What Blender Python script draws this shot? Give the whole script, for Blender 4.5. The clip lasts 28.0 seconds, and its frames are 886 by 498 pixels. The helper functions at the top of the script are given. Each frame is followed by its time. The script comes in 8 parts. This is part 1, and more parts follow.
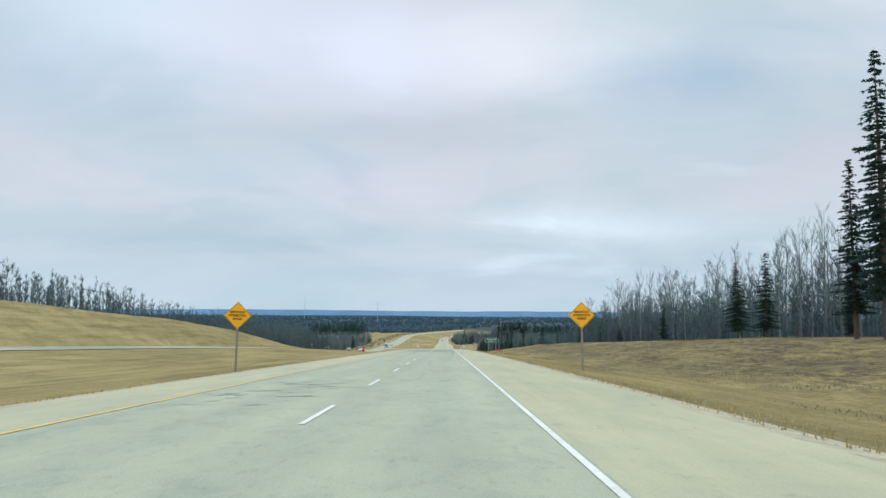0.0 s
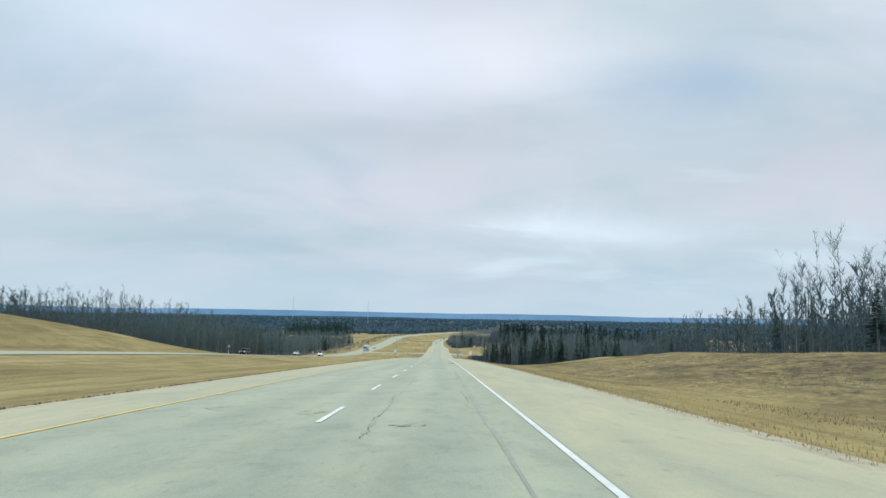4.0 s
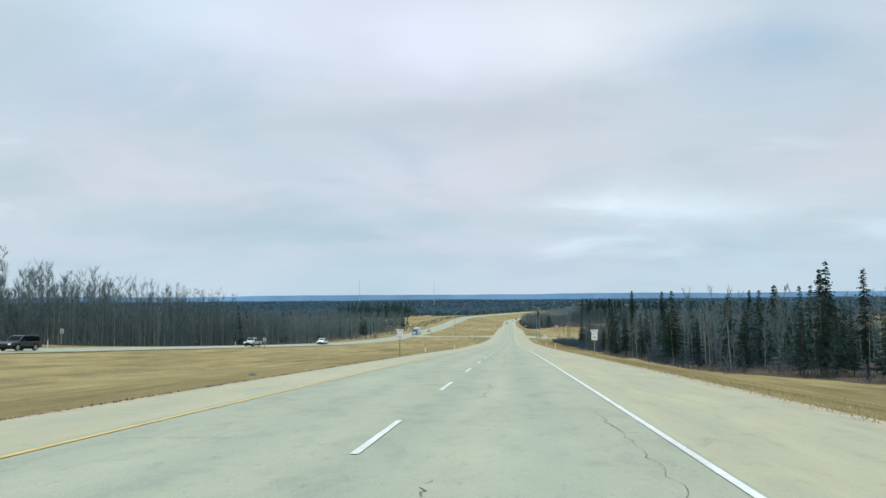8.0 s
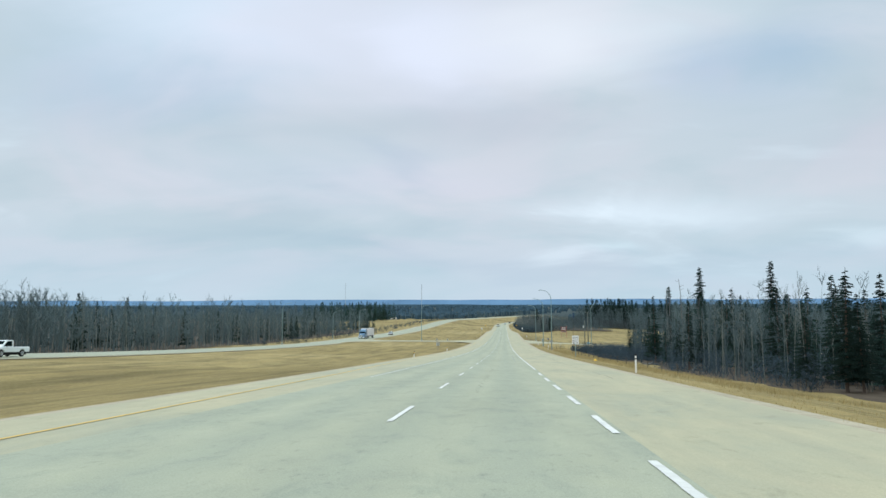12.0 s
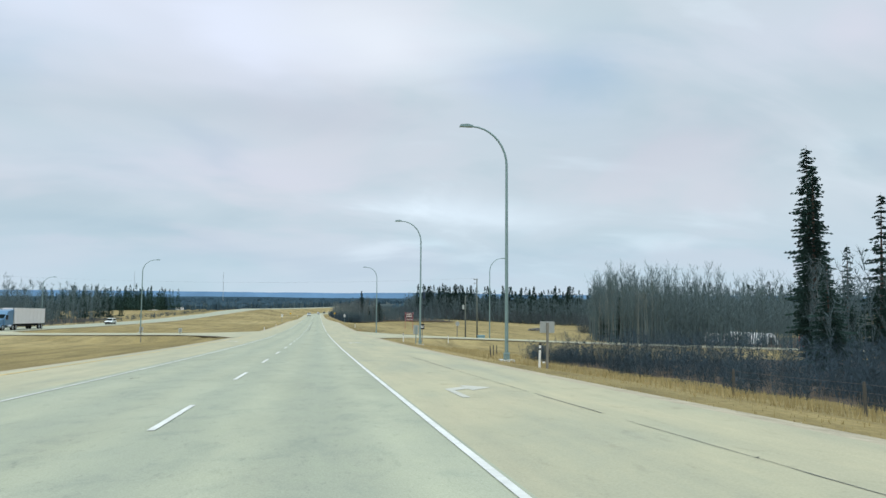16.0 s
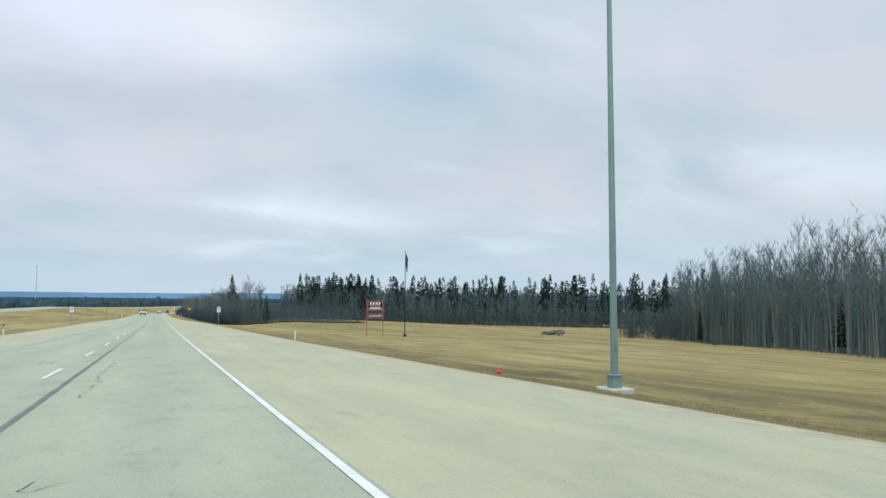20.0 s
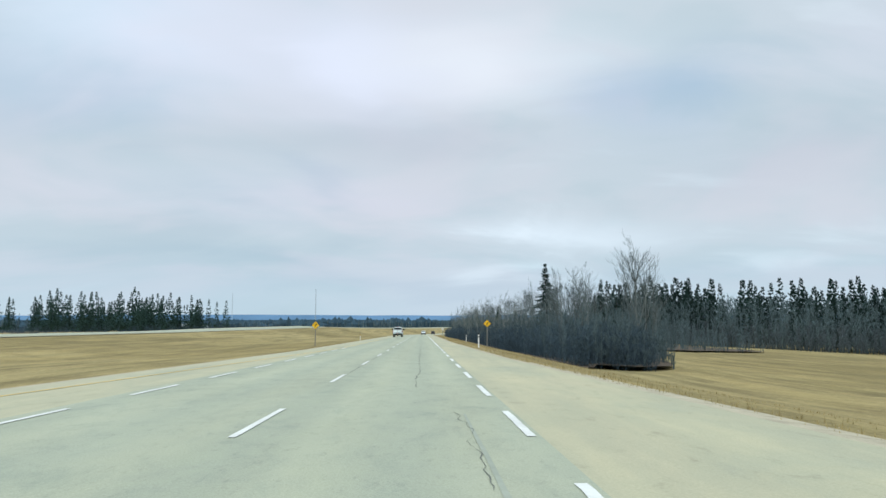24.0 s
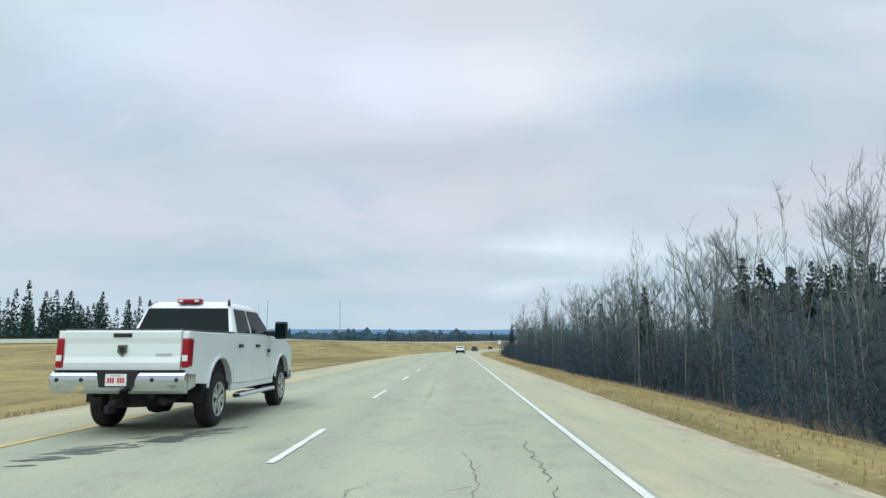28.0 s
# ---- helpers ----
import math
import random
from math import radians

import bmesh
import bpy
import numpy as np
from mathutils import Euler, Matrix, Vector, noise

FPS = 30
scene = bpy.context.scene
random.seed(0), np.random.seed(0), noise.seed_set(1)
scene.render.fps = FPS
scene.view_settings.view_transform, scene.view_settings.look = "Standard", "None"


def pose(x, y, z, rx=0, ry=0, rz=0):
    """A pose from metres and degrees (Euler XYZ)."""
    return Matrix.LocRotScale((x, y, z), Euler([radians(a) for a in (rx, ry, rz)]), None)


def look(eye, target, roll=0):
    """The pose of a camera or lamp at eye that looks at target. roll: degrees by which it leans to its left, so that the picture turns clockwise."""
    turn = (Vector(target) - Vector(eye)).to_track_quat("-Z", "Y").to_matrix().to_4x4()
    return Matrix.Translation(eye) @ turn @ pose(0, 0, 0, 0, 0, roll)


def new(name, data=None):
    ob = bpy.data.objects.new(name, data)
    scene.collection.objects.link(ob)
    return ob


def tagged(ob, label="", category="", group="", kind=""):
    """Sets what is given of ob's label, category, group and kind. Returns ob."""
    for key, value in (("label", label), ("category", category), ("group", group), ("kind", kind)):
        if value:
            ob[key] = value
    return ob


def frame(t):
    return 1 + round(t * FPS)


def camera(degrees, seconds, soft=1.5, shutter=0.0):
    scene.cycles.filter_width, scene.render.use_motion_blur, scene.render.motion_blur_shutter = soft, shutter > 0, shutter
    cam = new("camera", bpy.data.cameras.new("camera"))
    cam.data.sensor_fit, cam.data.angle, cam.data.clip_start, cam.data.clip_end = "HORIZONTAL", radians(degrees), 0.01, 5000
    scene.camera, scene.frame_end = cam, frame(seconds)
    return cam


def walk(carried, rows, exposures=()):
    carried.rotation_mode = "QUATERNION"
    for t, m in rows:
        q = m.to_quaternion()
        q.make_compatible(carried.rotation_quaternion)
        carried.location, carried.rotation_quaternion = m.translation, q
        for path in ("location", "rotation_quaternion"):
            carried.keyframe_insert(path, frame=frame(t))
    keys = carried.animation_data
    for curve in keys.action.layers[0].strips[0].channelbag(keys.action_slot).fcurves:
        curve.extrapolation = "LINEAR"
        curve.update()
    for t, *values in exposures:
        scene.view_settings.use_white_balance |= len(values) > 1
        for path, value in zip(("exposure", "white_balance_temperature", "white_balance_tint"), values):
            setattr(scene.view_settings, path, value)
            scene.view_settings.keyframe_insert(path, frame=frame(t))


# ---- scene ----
cam = camera(68.0, 28.0)
PATH = [
    (0.0, 2.200, 0.000, 1.280, 95.240, -0.400, 0.247),
    (0.5, 2.188, 16.047, 0.508, 95.397, -0.372, 0.197),
    (1.0, 2.180, 32.050, -0.275, 95.453, -0.350, 0.148),
    (1.5, 2.185, 47.978, -1.068, 95.638, -0.306, 0.073),
    (2.0, 2.190, 63.750, -1.866, 95.423, -0.350, 0.197),
    (2.5, 2.186, 79.231, -2.660, 95.217, -0.664, 0.048),
    (3.0, 2.170, 94.550, -3.457, 96.611, -1.000, 0.099),
    (3.5, 2.125, 109.683, -4.256, 93.611, -1.097, -0.401),
    (4.0, 2.050, 124.575, -5.056, 95.495, -1.017, -0.214),
    (4.5, 1.959, 139.367, -5.867, 94.233, -0.817, -0.410),
    (5.0, 1.865, 154.200, -6.698, 92.929, -0.558, -0.526),
    (5.5, 1.781, 169.214, -7.559, 92.077, -0.299, 0.503),
    (6.0, 1.720, 184.550, -8.461, 91.477, -0.100, -0.197),
    (6.5, 1.672, 200.333, -9.410, 91.385, 0.050, -0.456),
    (7.0, 1.650, 216.000, -10.374, 91.993, 0.200, 0.986),
    (7.5, 1.683, 231.028, -11.318, 92.939, 0.369, 3.691),
    (8.0, 1.750, 245.800, -12.263, 93.984, 0.500, 5.896),
    (8.5, 1.853, 260.453, -13.219, 94.854, 0.525, 7.749),
    (9.0, 1.950, 275.200, -14.199, 95.624, 0.500, 8.902),
    (9.5, 1.984, 290.416, -15.231, 95.934, 0.456, 9.266),
    (10.0, 2.000, 305.750, -16.289, 95.944, 0.400, 9.430),
    (10.5, 2.029, 320.893, -17.347, 95.692, 0.351, 9.051),
    (11.0, 2.050, 336.100, -18.418, 95.240, 0.300, 8.372),
    (11.5, 2.036, 351.614, -19.511, 94.740, 0.249, 7.272),
    (12.0, 1.991, 367.379, -20.614, 94.535, 0.199, 5.278),
    (12.5, 1.938, 383.286, -21.715, 94.214, 0.144, 3.109),
    (13.0, 1.900, 399.229, -22.803, 93.970, 0.079, 0.778),
    (13.5, 1.900, 415.100, -23.867, 93.844, 0.000, -1.528),
    (14.0, 1.943, 430.838, -24.902, 93.855, -0.102, -3.955),
    (14.5, 2.000, 446.700, -25.920, 93.922, -0.200, -6.189),
    (15.0, 2.070, 462.882, -26.925, 93.998, -0.264, -7.679),
    (15.5, 2.106, 479.315, -27.900, 94.059, -0.328, -9.138),
    (16.0, 2.100, 495.900, -28.830, 94.111, -0.400, -10.768),
    (16.5, 2.089, 512.005, -29.679, 94.342, -0.459, -12.560),
    (17.0, 2.080, 528.000, -30.471, 94.527, -0.500, -14.430),
    (17.5, 2.083, 544.175, -31.223, 94.416, -0.512, -16.309),
    (18.0, 2.100, 560.450, -31.936, 94.206, -0.500, -18.198),
    (18.5, 2.151, 576.900, -32.609, 93.971, -0.456, -20.214),
    (19.0, 2.200, 593.350, -33.234, 93.833, -0.400, -21.937),
    (19.5, 2.200, 609.675, -33.804, 94.029, -0.350, -23.014),
    (20.0, 2.200, 625.800, -34.319, 94.292, -0.300, -23.365),
    (20.5, 2.244, 641.567, -34.782, 94.388, -0.244, -22.844),
    (21.0, 2.300, 657.100, -35.209, 94.454, -0.200, -21.298),
    (21.5, 2.352, 672.403, -35.608, 94.531, -0.194, -18.084),
    (22.0, 2.398, 687.587, -35.985, 94.641, -0.203, -14.053),
    (22.5, 2.415, 702.927, -36.349, 94.867, -0.184, -10.610),
    (23.0, 2.396, 718.389, -36.697, 95.211, -0.137, -7.311),
    (23.5, 2.358, 733.923, -37.025, 95.643, -0.078, -4.287),
    (24.0, 2.320, 749.490, -37.331, 96.131, -0.026, -1.796),
    (24.5, 2.300, 765.050, -37.619, 96.647, 0.000, -0.099),
    (25.0, 2.300, 780.600, -37.891, 97.187, 0.000, 0.789),
    (25.5, 2.209, 796.423, -38.158, 97.463, 0.000, 0.999),
    (26.0, 2.100, 812.350, -38.421, 97.586, 0.000, 0.937),
    (26.5, 2.100, 828.209, -38.681, 97.633, 0.000, 1.003),
    (27.0, 2.120, 844.058, -38.940, 97.580, 0.000, 1.064),
    (27.5, 2.100, 859.903, -39.200, 97.486, 0.000, 1.123),
    (28.0, 2.050, 875.750, -39.463, 97.412, 0.000, 1.183),
]
walk(cam, [(t, pose(*p)) for t, *p in PATH], [(0.0, -0.05, 5900, 3.5)])

# ---- world, sun ----
world = bpy.data.worlds.new("overcast_sky")
scene.world = world
world.use_nodes = True
wn, wl = world.node_tree.nodes, world.node_tree.links
wn.clear()


def wnode(kind, **vals):
    n = wn.new(kind)
    for k, v in vals.items():
        n.inputs[k].default_value = v
    return n


SUN_ELEV, SUN_ROT = radians(48), radians(200)
w_out = wn.new("ShaderNodeOutputWorld")
w_bg = wn.new("ShaderNodeBackground")
w_bg.inputs["Strength"].default_value = 1.0
w_sky = wn.new("ShaderNodeTexSky")
w_sky.sky_type = "NISHITA"
w_sky.sun_disc = False
w_sky.sun_elevation, w_sky.sun_rotation = SUN_ELEV, SUN_ROT
w_dim = wn.new("ShaderNodeVectorMath")
w_dim.operation = "SCALE"
w_dim.inputs["Scale"].default_value = 0.10
wl.new(w_sky.outputs[0], w_dim.inputs[0])
w_tc = wn.new("ShaderNodeTexCoord")
w_sep = wn.new("ShaderNodeSeparateXYZ")
wl.new(w_tc.outputs["Generated"], w_sep.inputs[0])


def wmath(op, a, b=None, clamp=False):
    n = wn.new("ShaderNodeMath")
    n.operation = op
    n.use_clamp = clamp
    for i, v in enumerate((a, b)):
        if v is None:
            continue
        if isinstance(v, (int, float)):
            n.inputs[i].default_value = v
        else:
            wl.new(v, n.inputs[i])
    return n.outputs[0]


# the cloud deck: directions laid onto a flat layer overhead
w_up = wmath("ADD", wmath("MAXIMUM", w_sep.outputs["Z"], 0.0), 0.30)
w_u = wmath("DIVIDE", w_sep.outputs["X"], w_up)
w_v = wmath("DIVIDE", w_sep.outputs["Y"], w_up)
w_comb = wn.new("ShaderNodeCombineXYZ")
wl.new(w_u, w_comb.inputs[0])
wl.new(w_v, w_comb.inputs[1])


def wnoise(scale, detail, rough, shift, stretch=(1, 1, 1), distortion=0.0):
    m = wn.new("ShaderNodeMapping")
    m.inputs["Location"].default_value = shift
    m.inputs["Scale"].default_value = stretch
    wl.new(w_comb.outputs[0], m.inputs[0])
    n = wnode("ShaderNodeTexNoise", Scale=scale, Detail=detail, Roughness=rough, Distortion=distortion)
    wl.new(m.outputs[0], n.inputs["Vector"])
    return n.outputs["Fac"]


def wramp(fac, stops):
    r = wn.new("ShaderNodeValToRGB")
    r.color_ramp.interpolation = "EASE"
    el = r.color_ramp.elements
    while len(el) < len(stops):
        el.new(0.5)
    for e, (p, c) in zip(el, stops):
        e.position, e.color = p, (*c, 1)
    wl.new(fac, r.inputs[0])
    return r.outputs[0]


def wmix(fac, a, b, mode="MIX"):
    m = wn.new("ShaderNodeMix")
    m.data_type, m.blend_type = "RGBA", mode
    for sock, v in ((m.inputs[0], fac), (m.inputs[6], a), (m.inputs[7], b)):
        if isinstance(v, (int, float)):
            sock.default_value = v
        elif isinstance(v, tuple):
            sock.default_value = (*v, 1)
        else:
            wl.new(v, sock)
    return m.outputs[2]


big = wnoise(0.95, 5, 0.5, (2.2, 4.4, 0), (0.75, 1.0, 1), 0.6)
fine = wnoise(2.6, 5, 0.52, (0.7, 5.2, 0), (0.6, 1.0, 1), 0.5)
tint = wnoise(1.3, 4, 0.55, (9.0, 2.0, 0), (0.8, 1, 1), 0.4)
deck = wramp(wmath("ADD", wmath("MULTIPLY", big, 0.55), wmath("MULTIPLY", fine, 0.45)),
             [(0.37, (0.59, 0.632, 0.675)), (0.46, (0.64, 0.670, 0.705)), (0.53, (0.69, 0.70, 0.735)), (0.61, (0.775, 0.785, 0.82))])
deck = wmix(wmath("MULTIPLY", wramp(tint, [(0.42, (0, 0, 0)), (0.62, (1, 1, 1))]), 0.85), deck, (0.765, 0.712, 0.752))
# the larger clouds, by bearing (right of the road's line) and height in degrees
w_az = wmath("MULTIPLY", wmath("ARCTAN2", w_sep.outputs["X"], w_sep.outputs["Y"]), 57.2958)
w_el = wmath("MULTIPLY", wmath("ARCSINE", w_sep.outputs["Z"]), 57.2958)
w_az = wmath("ADD", w_az, wmath("MULTIPLY", wmath("SUBTRACT", fine, 0.5), 26.0))
w_el = wmath("ADD", w_el, wmath("MULTIPLY", wmath("SUBTRACT", big, 0.5), 12.0))
for az, el, sa, se, col in ((6, 22.5, 9, 3.0, (0.17, 0.16, 0.16)), (-7, 21.5, 7, 4, (0.12, 0.12, 0.17)), (-25, 23, 12, 5, (0.11, 0.12, 0.17)),
                            (21, 19, 6.5, 3.0, (-0.12, -0.075, -0.01)), (-3, 15.5, 12, 2.6, (-0.07, -0.06, -0.05)), (-32, 16.5, 8, 4, (-0.11, -0.06, -0.02)),
                            (13, 7.8, 7, 1.4, (0.16, 0.16, 0.17)), (7.5, 4.6, 4, 0.8, (0.14, 0.15, 0.15)), (3, 3.0, 26, 1.0, (-0.08, -0.06, -0.04)),
                            (55, 9, 9, 2.2, (0.15, 0.15, 0.15)), (26, 4.3, 4, 1.0, (0.15, 0.15, 0.15)), (42, 20, 12, 4, (0.05, 0.02, 0.04)), (30, 13, 12, 3, (-0.06, -0.05, -0.04)), (-14, 9, 16, 3, (0.05, 0.03, 0.05))):
    da = wmath("DIVIDE", wmath("SUBTRACT", w_az, az), sa)
    de = wmath("DIVIDE", wmath("SUBTRACT", w_el, el), se)
    puff = wmath("EXPONENT", wmath("MULTIPLY", wmath("ADD", wmath("MULTIPLY", da, da), wmath("MULTIPLY", de, de)), -1.0))
    sc = wn.new("ShaderNodeVectorMath")
    sc.operation = "SCALE"
    sc.inputs[0].default_value = col
    wl.new(puff, sc.inputs["Scale"])
    ad = wn.new("ShaderNodeVectorMath")
    wl.new(deck, ad.inputs[0])
    wl.new(sc.outputs[0], ad.inputs[1])
    deck = ad.outputs[0]
# a little of the clear sky shows through the thin places
deck = wmix(wmath("MULTIPLY", wramp(big, [(0.28, (1, 1, 1)), (0.38, (0, 0, 0))]), 0.12), deck, w_dim.outputs[0])
# paler towards the horizon, brighter overhead as an overcast sky is
low = wramp(w_sep.outputs["Z"], [(0.0, (1, 1, 1)), (0.16, (0, 0, 0))])
deck = wmix(wmath("MULTIPLY", low, 0.55), deck, (0.60, 0.70, 0.78))
high = wramp(w_sep.outputs["Z"], [(0.42, (0.968, 1, 1)), (0.95, (2.2, 2.25, 2.2))])
deck = wmix(1.0, deck, high, "MULTIPLY")
wl.new(deck, w_bg.inputs["Color"])
wl.new(w_bg.outputs[0], w_out.inputs[0])

sun_data = bpy.data.lights.new("sun", "SUN")
sun_data.energy, sun_data.angle, sun_data.color = 1.4, radians(40), (1.0, 0.96, 0.88)
sun = new("sun", sun_data)
sun.matrix_world = look((300 * math.sin(SUN_ROT), 300 * math.cos(SUN_ROT), 330), (0, 0, 0))
scene.view_settings.exposure = 0.0

# ---- materials ----
def mat(name, rough=0.85, metal=0.0, spec=0.3):
    m = bpy.data.materials.new(name)
    m.use_nodes = True
    b = m.node_tree.nodes["Principled BSDF"]
    b.inputs["Roughness"].default_value = rough
    b.inputs["Metallic"].default_value = metal
    b.inputs["Specular IOR Level"].default_value = spec
    return m, m.node_tree.nodes, m.node_tree.links, b


def tex_noise(n, l, scale, detail=4, rough=0.55, stretch=(1, 1, 1), coord="Object", distortion=0.0):
    tc, mp, tx = n.new("ShaderNodeTexCoord"), n.new("ShaderNodeMapping"), n.new("ShaderNodeTexNoise")
    mp.inputs["Scale"].default_value = stretch
    tx.inputs["Scale"].default_value, tx.inputs["Detail"].default_value = scale, detail
    tx.inputs["Roughness"].default_value, tx.inputs["Distortion"].default_value = rough, distortion
    if coord == "World":
        geo = n.new("ShaderNodeNewGeometry")
        l.new(geo.outputs["Position"], mp.inputs[0])
    else:
        l.new(tc.outputs[coord], mp.inputs[0])
    l.new(mp.outputs[0], tx.inputs["Vector"])
    return tx.outputs["Fac"]


def ramp(n, l, fac, stops):
    r = n.new("ShaderNodeValToRGB")
    el = r.color_ramp.elements
    while len(el) < len(stops):
        el.new(0.5)
    for e, (p, c) in zip(el, stops):
        e.position, e.color = p, (*c, 1)
    l.new(fac, r.inputs[0])
    return r.outputs[0]


def mixc(n, l, fac, a, b, mode="MIX"):
    m = n.new("ShaderNodeMix")
    m.data_type, m.blend_type = "RGBA", mode
    for sock, v in ((m.inputs[0], fac), (m.inputs[6], a), (m.inputs[7], b)):
        if isinstance(v, (int, float)):
            sock.default_value = v
        elif isinstance(v, tuple):
            sock.default_value = (*v, 1)
        else:
            l.new(v, sock)
    return m.outputs[2]


def bump(n, l, b, height, strength=0.3, dist=0.02):
    bp = n.new("ShaderNodeBump")
    bp.inputs["Strength"].default_value, bp.inputs["Distance"].default_value = strength, dist
    l.new(height, bp.inputs["Height"])
    l.new(bp.outputs[0], b.inputs["Normal"])


def simple(name, col, rough=0.8, metal=0.0, var=0.15, scale=6.0, spec=0.3, relief=0.0, coord="Object", per_object=0.0):
    m, n, l, b = mat(name, rough, metal, spec)
    lo, hi = tuple(c * (1 - var) for c in col), tuple(min(1, c * (1 + var)) for c in col)
    f1 = tex_noise(n, l, scale, 5, 0.6, coord=coord)
    c = ramp(n, l, f1, [(0.3, lo), (0.7, hi)])
    f2 = tex_noise(n, l, scale * 0.13, 3, coord=coord)
    c = mixc(n, l, 0.5, c, ramp(n, l, f2, [(0.35, lo), (0.65, hi)]))
    if per_object:
        oi = n.new("ShaderNodeObjectInfo")
        r = ramp(n, l, oi.outputs["Random"], [(0, (1 - per_object,) * 3), (1, (1 + per_object,) * 3)])
        c = mixc(n, l, 1.0, c, r, "MULTIPLY")
    l.new(c, b.inputs["Base Color"])
    if relief:
        bump(n, l, b, f1, relief, 0.01)
    return m


# pale, worn asphalt with darker wheel tracks in the lanes and tan shoulders
def road_material(name, lane, worn, tracks):
    m, n, l, b = mat(name, 0.9, 0, 0.25)
    tc = n.new("ShaderNodeUVMap")
    sep = n.new("ShaderNodeSeparateXYZ")
    l.new(tc.outputs[0], sep.inputs[0])
    grain = tex_noise(n, l, 55, 3, 0.7, coord="World")
    blot = tex_noise(n, l, 0.55, 5, 0.6, (1, 0.3, 1), coord="World")
    long = tex_noise(n, l, 0.9, 4, 0.55, (1, 0.05, 1), coord="World")
    c = ramp(n, l, blot, [(0.3, tuple(v * 0.91 for v in lane)), (0.7, tuple(v * 1.07 for v in lane))])
    wv = n.new("ShaderNodeMath")
    wv.operation = "SINE"
    mul = n.new("ShaderNodeMath")
    mul.operation = "MULTIPLY_ADD"
    mul.inputs[1].default_value, mul.inputs[2].default_value = 2 * math.pi / 1.85, tracks
    l.new(sep.outputs["X"], mul.inputs[0])
    l.new(mul.outputs[0], wv.inputs[0])
    fac = n.new("ShaderNodeMath")
    fac.operation = "MULTIPLY_ADD"
    fac.use_clamp = True
    fac.inputs[1].default_value, fac.inputs[2].default_value = 0.22, 0.28
    l.new(wv.outputs[0], fac.inputs[0])
    c = mixc(n, l, fac.outputs[0], c, worn)
    c = mixc(n, l, 1.0, c, ramp(n, l, long, [(0.3, (0.94, 0.94, 0.94)), (0.72, (1.05, 1.05, 1.04))]), "MULTIPLY")
    patch = tex_noise(n, l, 1.7, 5, 0.68, (1, 0.55, 1), coord="World", distortion=0.4)
    c = mixc(n, l, 1.0, c, ramp(n, l, patch, [(0.30, (0.85, 0.88, 0.90)), (0.48, (1, 1, 1)), (0.70, (1.06, 1.06, 1.03))]), "MULTIPLY")
    spots = tex_noise(n, l, 7.0, 4, 0.7, (1, 0.4, 1), coord="World")
    c = mixc(n, l, 1.0, c, ramp(n, l, spots, [(0.28, (0.82, 0.83, 0.84)), (0.42, (1, 1, 1))]), "MULTIPLY")
    c = mixc(n, l, 1.0, c, ramp(n, l, grain, [(0.25, (0.80, 0.80, 0.80)), (0.75, (1.16, 1.16, 1.16))]), "MULTIPLY")
    # a stretch of darker, blotchy worn paving
    up, down = n.new("ShaderNodeMapRange"), n.new("ShaderNodeMapRange")
    up.inputs[1].default_value, up.inputs[2].default_value = 82, 99
    down.inputs[1].default_value, down.inputs[2].default_value = 140, 116
    mottle = tex_noise(n, l, 0.8, 5, 0.65, (1, 0.35, 1), coord="World", distortion=0.5)
    dark_span = n.new("ShaderNodeMath")
    dark_span.operation = "MULTIPLY"
    for i, r in enumerate((up, down)):
        l.new(sep.outputs["Y"], r.inputs[0])
        l.new(r.outputs[0], dark_span.inputs[i])
    c = mixc(n, l, dark_span.outputs[0], c, mixc(n, l, 1.0, c, ramp(n, l, mottle, [(0.32, (0.56, 0.60, 0.64)), (0.66, (0.90, 0.92, 0.92))]), "MULTIPLY"))
    l.new(c, b.inputs["Base Color"])
    bump(n, l, b, grain, 0.35, 0.004)
    return m


M_LANE = road_material("worn_asphalt", (0.385, 0.402, 0.300), (0.298, 0.330, 0.265), 0.6)


def shoulder_material():
    """Tan paving: fine grit, streaks along the road, grey wear, and dirt in patches."""
    m, n, l, b = mat("tan_shoulder_asphalt", 0.92, 0, 0.25)
    grain = tex_noise(n, l, 38, 4, 0.75, coord="World")
    streak = tex_noise(n, l, 1.3, 5, 0.62, (1, 0.07, 1), coord="World", distortion=0.3)
    blot = tex_noise(n, l, 0.35, 6, 0.65, (1, 0.45, 1), coord="World", distortion=0.6)
    dirt = tex_noise(n, l, 2.6, 5, 0.7, (1, 0.5, 1), coord="World", distortion=0.5)
    c = ramp(n, l, blot, [(0.30, (0.345, 0.356, 0.268)), (0.48, (0.408, 0.398, 0.278)), (0.68, (0.452, 0.424, 0.288))])
    c = mixc(n, l, 1.0, c, ramp(n, l, streak, [(0.32, (0.90, 0.91, 0.93)), (0.68, (1.06, 1.05, 1.02))]), "MULTIPLY")
    c = mixc(n, l, 1.0, c, ramp(n, l, dirt, [(0.26, (0.80, 0.80, 0.80)), (0.42, (1, 1, 1)), (0.75, (1.05, 1.05, 1.05))]), "MULTIPLY")
    c = mixc(n, l, 1.0, c, ramp(n, l, grain, [(0.25, (0.84, 0.84, 0.84)), (0.75, (1.13, 1.13, 1.13))]), "MULTIPLY")
    l.new(c, b.inputs["Base Color"])
    bump(n, l, b, grain, 0.3, 0.004)
    return m


